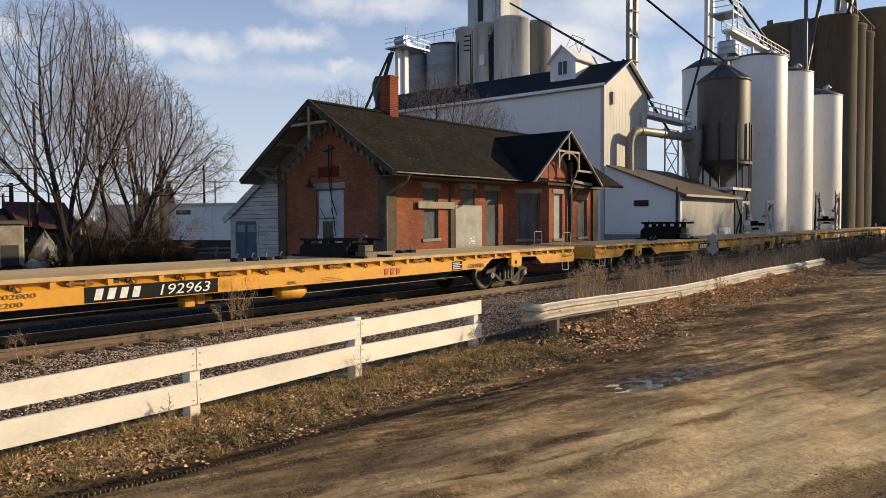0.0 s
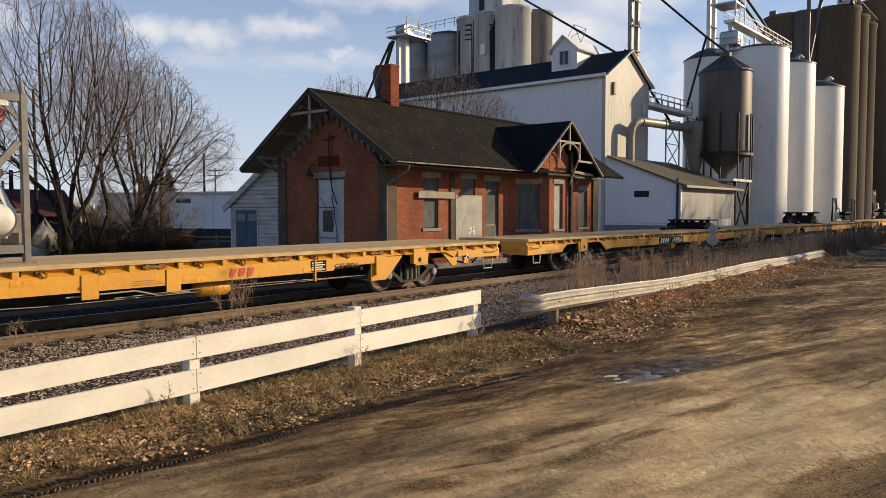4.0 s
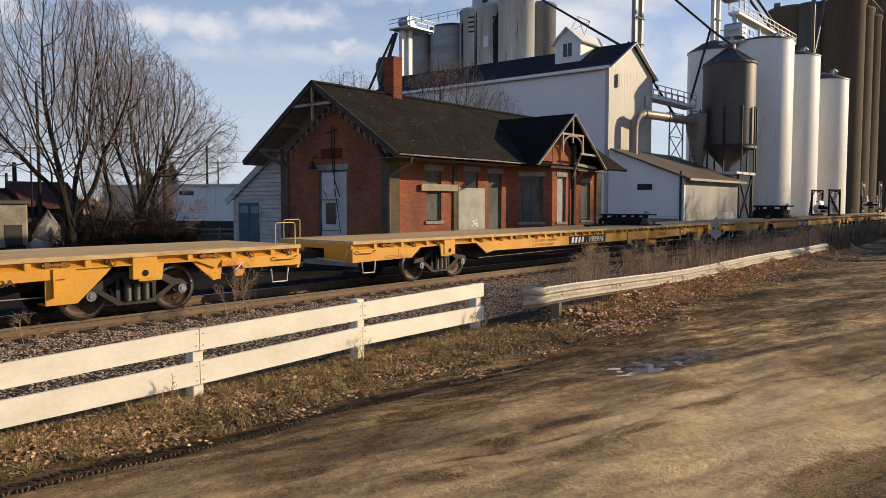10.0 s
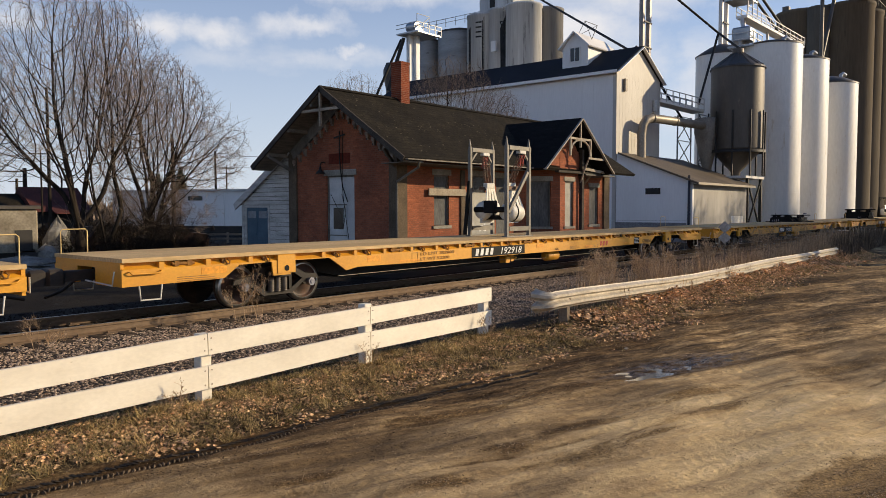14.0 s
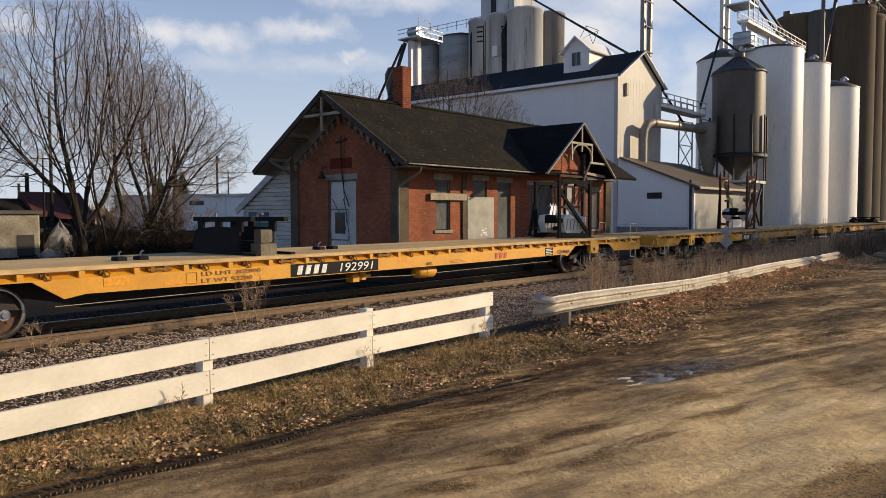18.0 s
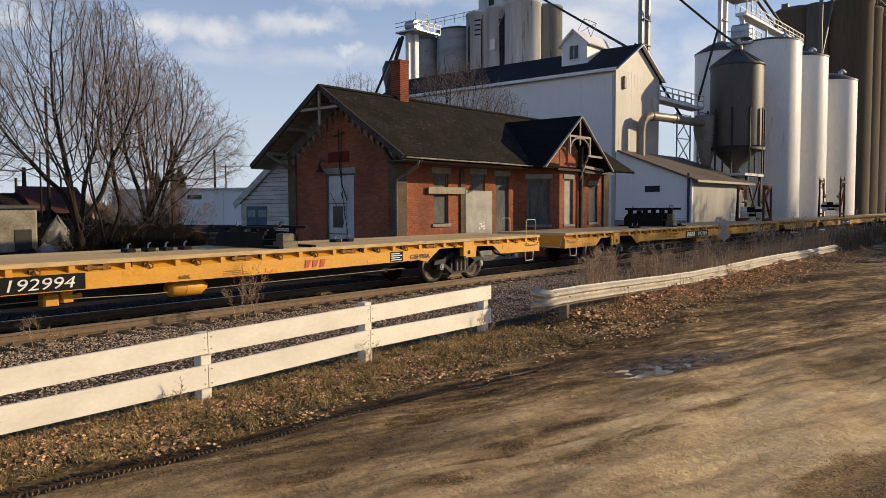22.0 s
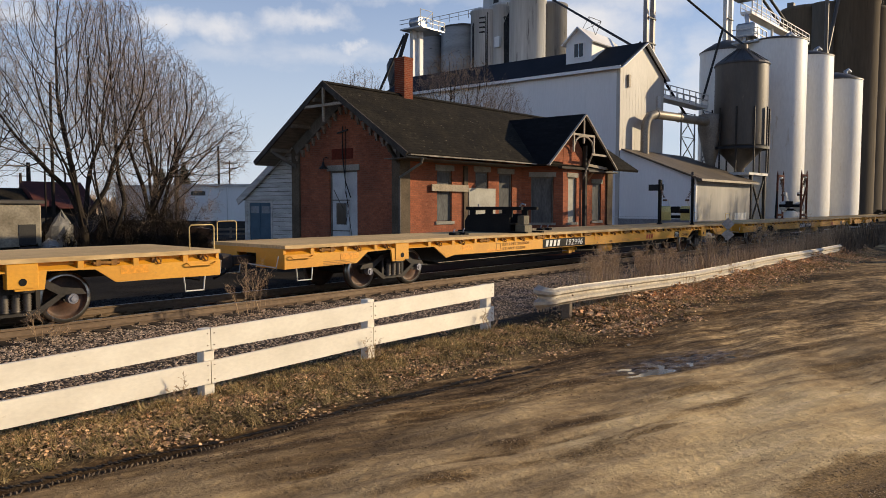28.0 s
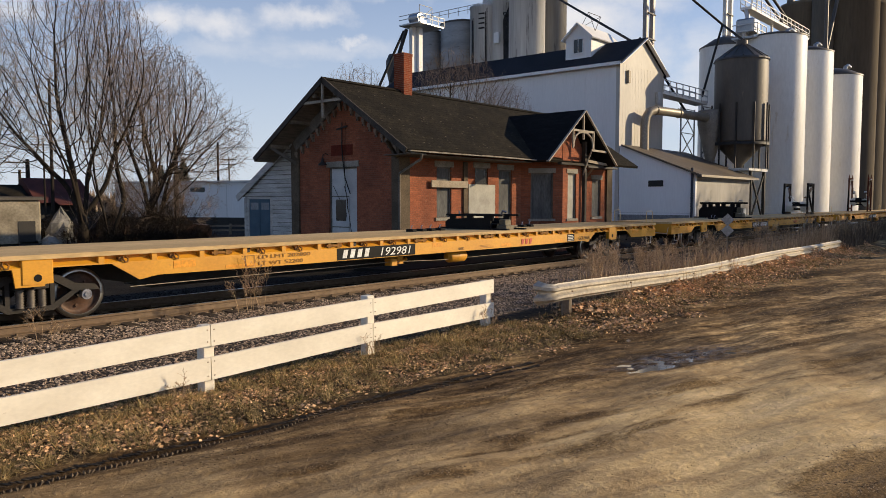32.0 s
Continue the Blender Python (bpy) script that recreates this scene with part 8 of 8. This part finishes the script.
        ws.parent, ws.location = car, (x, 0, 0.44)
        for s in (1, -1):
            w = new("wheel", near)
            w.parent = ws
            w.matrix_basis = Matrix.Translation((0, -0.755 * s, 0)) @ Matrix.Rotation(0 if s > 0 else math.pi, 4, "Z")
            if s > 0:
                w["label"] = "rust-brown wheel with bright tread"
                r = new("rim", rim)
                r.parent = w
    return car


def chain(g, p, q, n=9, r=0.035):
    """Open links strung from p to q."""
    p, q = Vector(p), Vector(q)
    d = (q - p) / n
    for i in range(n):
        a, b = p + d * (i - 0.15), p + d * (i + 1.15)
        u = d.cross(Vector((0, 1, 0) if i % 2 else (1, 0, 0))).normalized() * r
        g.tube([a, a.lerp(b, 0.3) + u, a.lerp(b, 0.7) + u, b, a.lerp(b, 0.7) - u, a.lerp(b, 0.3) - u, a], 0.012, 4, caps=False)
    return g


def build_rack(frame_m, w, h, depth, label, cargo, tall):
    """Two square portals with a diagonal each, chains from the heads, and the clamped fitting between them."""
    t = thing("load_rack", label, "rack", "racks on the flatcars")
    for y in (-depth / 2, depth / 2):
        for x in (0, w):
            part("upright", Form().bbox(x - 0.055, x + 0.055, y - 0.055, y + 0.055, 0.0, h, 0.012), frame_m, t, "square steel upright")
            if tall:
                part("spike", Form().tube([(x, y, h), (x - 0.02, y, h + 0.26)], [0.05, 0.015], 6), frame_m, t)
        part("head_beam", Form().bbox(0.065, w - 0.065, y - 0.06, y + 0.06, h - 0.13, h, 0.01), frame_m, t)
        part("foot_beam", Form().bbox(0.065, w - 0.065, y - 0.06, y + 0.06, 0.18 if tall else 0.03, 0.32 if tall else 0.16, 0.01), frame_m, t)
        for x, s in ((0.07, 1), (w - 0.07, -1)):
            part("gusset", Form().beam((x, y, h - 0.42), (x + s * 0.28, y, h - 0.12), 0.05, 0.06), frame_m, t)
        part("base_plate", Form().box(-0.12, w + 0.12, y - 0.1, y + 0.1, 0, 0.03), frame_m, t)
    yn = -depth / 2
    part("diagonal", Form().beam((0.08, yn, 0.75 if tall else h - 0.45), (w - 0.08, yn, h * 0.72 if tall else 0.18), 0.09, 0.10), frame_m, t, "diagonal brace")
    part("side_strut", Form().beam((-0.26, depth / 2, 0.05), (-0.03, depth / 2, h * 0.62), 0.09), rack_black, t, "dark raking strut")
    for y in (yn, depth / 2):
        part("chain_head", Form().bbox(w * 0.5, w * 0.8, y - 0.075, y + 0.075, h - 0.22, h - 0.13, 0.02), cast_white if tall else frame_m, t)
        for k in range(3):
            slant = 0.30 if y < 0 and tall else 0.08
            part("lashing_chain", chain(Form(), (w * (0.55 + 0.12 * k), y, h - 0.28), (w * (0.55 + 0.12 * k - slant), y + (0.18 if y < 0 else -0.18), h * 0.60), 9), chain_rust, t, "rusty lashing chain")
        if tall:
            for k in range(2):
                part("red_chain", chain(Form(), (w * (0.62 + 0.12 * k), y, h - 0.28), (w * (0.54 + 0.12 * k), y, h - 0.62), 3, 0.045), chain_red if frame_m is rack_grey else chain_rust, t, "red chain links" if frame_m is rack_grey else "rusty chain links")
        part("yoke", Form().bbox(w * 0.22, w * 0.78, y * 0.68 - 0.09, y * 0.68 + 0.09, h * 0.52, h * 0.56, 0.02), chain_rust, t)
        for k in range(4):
            part("hanger", Form().beam((w * (0.36 + 0.08 * k), y * 0.66, h * 0.60), (w * (0.34 + 0.09 * k), y * 0.62, h * 0.52), 0.05, 0.04), cargo[1], t)
    zb = 0.42 if tall else 0.16
    zc = zb + (0.36 if tall else 0.30)
    drum = [(0.0, 0.0), (0.16, 0.015), (0.25, 0.06), (0.29, 0.16), (0.30, 0.34), (0.30, 0.62), (0.27, 0.74), (0.18, 0.80), (0.0, 0.82)]
    lay = Matrix.Rotation(radians(90), 4, "Y")
    for y0, x0, tip_ in ((yn + 0.30, w * 0.26, 4), (depth / 2 - 0.30, w * 0.10, -7)):
        spin = Matrix.Translation((x0, y0, zc)) @ Matrix.Rotation(radians(tip_), 4, "Y") @ lay
        if not tall:
            lo = [(x0 - 0.10, zb + 0.40), (x0 + 0.02, zb + 0.03), (x0 + 0.62, zb), (x0 + 0.86, zb + 0.18), (x0 + 0.90, zb + 0.56), (x0 + 0.66, zb + 0.60), (x0 + 0.44, zb + 0.50), (x0 + 0.16, zb + 0.66), (x0 - 0.04, zb + 0.62)]
            f = part("fitting", Form().prism(lo, "y", y0 - 0.20, y0 + 0.20), cargo[0], t, "ribbed painted trough fitting")
            for k in range(5):
                part("groove", Form().beam((x0 + 0.04 + 0.15 * k, y0 - 0.203, zb + 0.12), (x0 + 0.08 + 0.15 * k, y0 - 0.203, zb + 0.46), 0.028, 0.012), rack_grey, f)
            for k in range(4):
                part("web_plate", Form().beam((w * 0.36 + 0.10 * k, y0 - 0.06, h * 0.56), (x0 + 0.10 + 0.20 * k, y0 - 0.2, zc + 0.16), 0.10, 0.03, up=(0, 1, 0)), cargo[1], t, "slanting painted web plate")
            continue
        f = part("fitting", Form().lathe(0, 0, drum, 22).moved(spin), cargo[0], t, "rounded painted drum fitting")
        part("band", Form().lathe(0, 0, [(0.303, 0.30), (0.312, 0.31), (0.312, 0.36), (0.303, 0.37)], 22).moved(spin), rack_black, f)
        part("keel", Form().bbox(x0 + 0.05, x0 + 0.70, y0 - 0.05, y0 + 0.05, zc - 0.36, zc - 0.22, 0.02), cargo[0], f)
        for k in range(4):
            part("web_plate", Form().beam((w * 0.36 + 0.10 * k, y0 - 0.06, h * 0.56), (x0 + 0.10 + 0.20 * k, y0 - 0.2, zc + 0.10), 0.10, 0.03, up=(0, 1, 0)), cargo[1], t, "slanting painted web plate")
        part("web_head", Form().bbox(w * 0.30, w * 0.66, y0 - 0.10, y0 + 0.06, h * 0.54, h * 0.60, 0.02), cargo[1], t)
    part("tie_bar", Form().bbox(w * 0.3, w * 0.7, yn + 0.3, depth / 2 - 0.3, zb + 0.1, zb + 0.24, 0.03), rack_black, t, "dark tie bar")
    part("clamp", Form().bbox(w * 0.02, w * 0.22, -0.2, 0.22, h * 0.26, h * 0.40, 0.04).tube([(w * 0.12, yn + 0.12, h * 0.30), (w * 0.12, depth / 2 - 0.1, h * 0.30)], 0.09, 10), rack_black, t, "black clamp")
    return t


def build_hitch(h, label):
    """A folded trailer hitch: two deep side plates with cut-outs, a head plate and a screw end."""
    t = thing("trailer_hitch", label, "trailer hitch", "hitches on the flatcars")
    for y in (-0.42, 0.42):
        part("side_plate", Form().prism([(0, 0), (1.75, 0), (1.75, h * 0.70), (0.9, h * 0.74), (0.12, h * 0.66), (0, h * 0.45)], "y", y - 0.03, y + 0.03), rack_black, t, "black side plate")
        for x in (0.18, 0.86, 1.62):
            part("upright", Form().box(x, x + 0.22, y - 0.028, y + 0.028, h * 0.60, h * 0.88), rack_black, t)
        part("top_bar", Form().bbox(0.05, 2.2, y - 0.06, y + 0.06, h * 0.88, h, 0.01), rack_black, t)
    part("cross_plate", Form().box(0.1, 0.5, -0.40, 0.40, h * 0.85, h * 0.9).box(1.2, 1.7, -0.40, 0.40, h * 0.3, h * 0.36), rack_black, t)
    part("screw_end", Form().bbox(1.80, 2.15, -0.22, 0.22, 0.0, h * 0.30, 0.02).bbox(1.84, 2.08, -0.16, 0.16, h * 0.32, h * 0.66, 0.02), mat("worn_yellow_grey", (0.17, 0.145, 0.095), (0.09, 0.078, 0.055), 3, 18, 0.7, 0.2), t, "worn grey-yellow screw box")
    part("lock_pin", Form().tube([(1.9, -0.1, h), (1.95, -0.1, h + 0.1), (2.1, -0.1, h + 0.06)], 0.03, 6), bearing_m, t, "bright lock pin")
    part("lock_pin", Form().tube([(0.2, 0, h * 0.9), (0.2, 0, h + 0.08)], 0.025, 6), bearing_m, t, "bright lock pin")
    part("base_rail", Form().box(-0.25, 2.4, -0.5, -0.38, 0, 0.05).box(-0.25, 2.4, 0.38, 0.5, 0, 0.05), rack_black, t)
    return t


def build_blocks():
    t = thing("wheel_chocks", "pair of small black wheel chocks bolted to the deck", "chock", "chocks on the flatcars")
    for x in (0.0, 0.42):
        part("chock", Form().bbox(x, x + 0.20, -0.12, 0.14, 0.0, 0.075, 0.02), rack_black, t)
        part("lug", Form().tube([(x + 0.08, 0, 0.07), (x + 0.09, 0, 0.15), (x + 0.14, 0, 0.17)], 0.018, 6), bearing_m, t)
    return t


NUMBERS = ("192963", "192933", "192926", "192925", "192924", "192922", "192916", "192919", "192918", "192903", "192991", "192990", "192994", "192989", "192993", "", "192996", "192999", "192981", "", "", "", "")
PARK = Matrix.Translation((0, TRACK_Y, RAIL_Z))
moving = []
first_car = build_flatcar()
braced_car = build_flatcar(True)
flatcars = []
for k in range(CARS):
    car = first_car if k == 0 else braced_car if k == 1 else copy_thing(braced_car if k < 8 else first_car, PARK)
    flatcars.append(car)
for k, car in enumerate(flatcars):
    if NUMBERS[k]:
        letters(NUMBERS[k], 11.16, 0.735, 0.27, letter_white, car, "car_number", 0.2, "white italic car number", width=1.12)
    else:
        g = Form()
        for i in range(6):
            g.prism([(11.2 + i * 0.185, 0.735), (11.33 + i * 0.185, 0.735), (11.37 + i * 0.185, 0.925), (11.24 + i * 0.185, 0.925)], "y", SY - 0.012, SY - 0.0085)
        part("car_number", g, letter_white, car, "white unreadable number bars")
    moving.append((car, k, 0.0, 0.0, 0.0, 0.0))

W, Y_, G = cast_white, cast_yellow, galv
tall_kinds = {2: (rack_grey, (W, W)), 5: (rack_grey, (W, W)), 8: (rack_grey, (W, W)), 11: (rack_rust, (W, Y_)), 14: (rack_rust, (W, Y_)), 17: (rack_rust, (W, W)), 20: (rack_rust, (W, W))}
low_kinds = {1: (rack_pale, (W, Y_)), 4: (rack_grey, (W, Y_)), 7: (rack_black, (W, G)), 10: (rack_black, (W, G)), 13: (rack_rust, (W, Y_)), 16: (rack_black, (Y_, W)), 19: (rack_black, (W, G)), 22: (rack_black, (W, G))}
turned = {7: -21.0, 10: -22.0, 16: 22.0}
words = {"rack_pale": "pale", "rack_grey": "grey", "rack_black": "black", "rack_rust": "rusty brown"}
for k, (m_, cargo) in tall_kinds.items():
    moving.append((build_rack(m_, 1.2, 2.8, 1.42, f"tall {words[m_.name]} steel rack with chained fittings on a flatcar", cargo, True), k, 12.42, 0.0, 1.17, 0.0))
for k, (m_, cargo) in low_kinds.items():
    moving.append((build_rack(m_, 1.31, 2.0, 1.41, f"squat {words[m_.name]} steel rack holding painted fittings on a flatcar", cargo, False), k, 22.92 - 0.655 * math.cos(radians(turned.get(k, 0))), -0.04 - 0.655 * math.sin(radians(turned.get(k, 0))), 1.17, turned.get(k, 0)))
hitch_a = build_hitch(0.46, "low folded black trailer hitch on a flatcar deck")
hitch_b = build_hitch(0.80, "raised black trailer hitch on a flatcar deck")
chocks = build_blocks()
used = {hitch_a: False, hitch_b: False, chocks: False}


def another(ob):
    if not used[ob]:
        used[ob] = True
        return ob
    return copy_thing(ob, PARK)


for k in range(CARS):
    if k % 3 == 0:
        moving.append((another(hitch_a), k, 17.0, 1.12, 1.17, -90.0))
        for x, y in ((13.9, 0.2), (14.7, 0.2), (19.2, 0.1)):
            moving.append((another(chocks), k, x, y, 1.17, 0.0))
    elif k % 3 == 1:
        moving.append((another(hitch_b), k, 9.55, 1.12, 1.17, -90.0))
        for x, y in ((6.5, -0.5), (11.6, -0.1)):
            moving.append((another(chocks), k, x, y, 1.17, 0.0))

# sleepers, one by one under the near stretch
tie_mesh = mesh_of("sleeper", Form().bbox(-0.11, 0.11, -1.3, 1.3, -0.10, 0.075, 0.015), tie_m)
for i in range(170):
    x = -6 + i * 0.52 + RNG.normal() * 0.012
    ob = new("sleeper", tie_mesh)
    ob.parent = track
    ob.matrix_basis = Matrix.Translation((x, TRACK_Y + RNG.normal() * 0.03, RAIL_Z - 0.172 - 0.077)) @ Matrix.Rotation(RNG.normal() * 0.01, 4, "Z")
for side in (-0.755, 0.755):
    for i in range(46):
        x = 0.0 + i * 0.52 - 0.48
        part("tie_plate", Form().box(x - 0.1, x + 0.1, TRACK_Y + side - 0.16, TRACK_Y + side + 0.16, RAIL_Z - 0.185, RAIL_Z - 0.168).tube([(x - 0.05, TRACK_Y + side - 0.1, RAIL_Z - 0.17), (x - 0.05, TRACK_Y + side - 0.1, RAIL_Z - 0.13)], 0.02, 6), rail_brown, track)


def motions():
    """The train rolls past; every car, its wheels and what stands on it."""
    for ob, k, x, y, z, yaw in moving:
        walk(ob, [(t, pose(front_of(k, t) + x, TRACK_Y + y, RAIL_Z + z, 0, 0, yaw)) for t in range(33)])
    for k, car in enumerate(flatcars):
        for ws in car.children:
            if not ws.name.startswith("wheelset"):
                continue
            x = ws.location.x
            rows = []
            for f in range(0, 32 * FPS + 1):
                t = f / FPS
                if -5 < front_of(k, t) + x < 34:
                    turn = -math.degrees((front_of(k, 0) - front_of(k, t)) / 0.44)
                    rows.append((t, pose(x, 0, 0.44, 0, turn % 360, 0)))
            if not rows:
                rows = [(0, pose(x, 0, 0.44)), (32, pose(x, 0, 0.44))]
            if rows[0][0] > 0:
                rows.insert(0, (0, rows[0][1]))
            if rows[-1][0] < 32:
                rows.append((32, rows[-1][1]))
            walk(ws, rows)


motions()
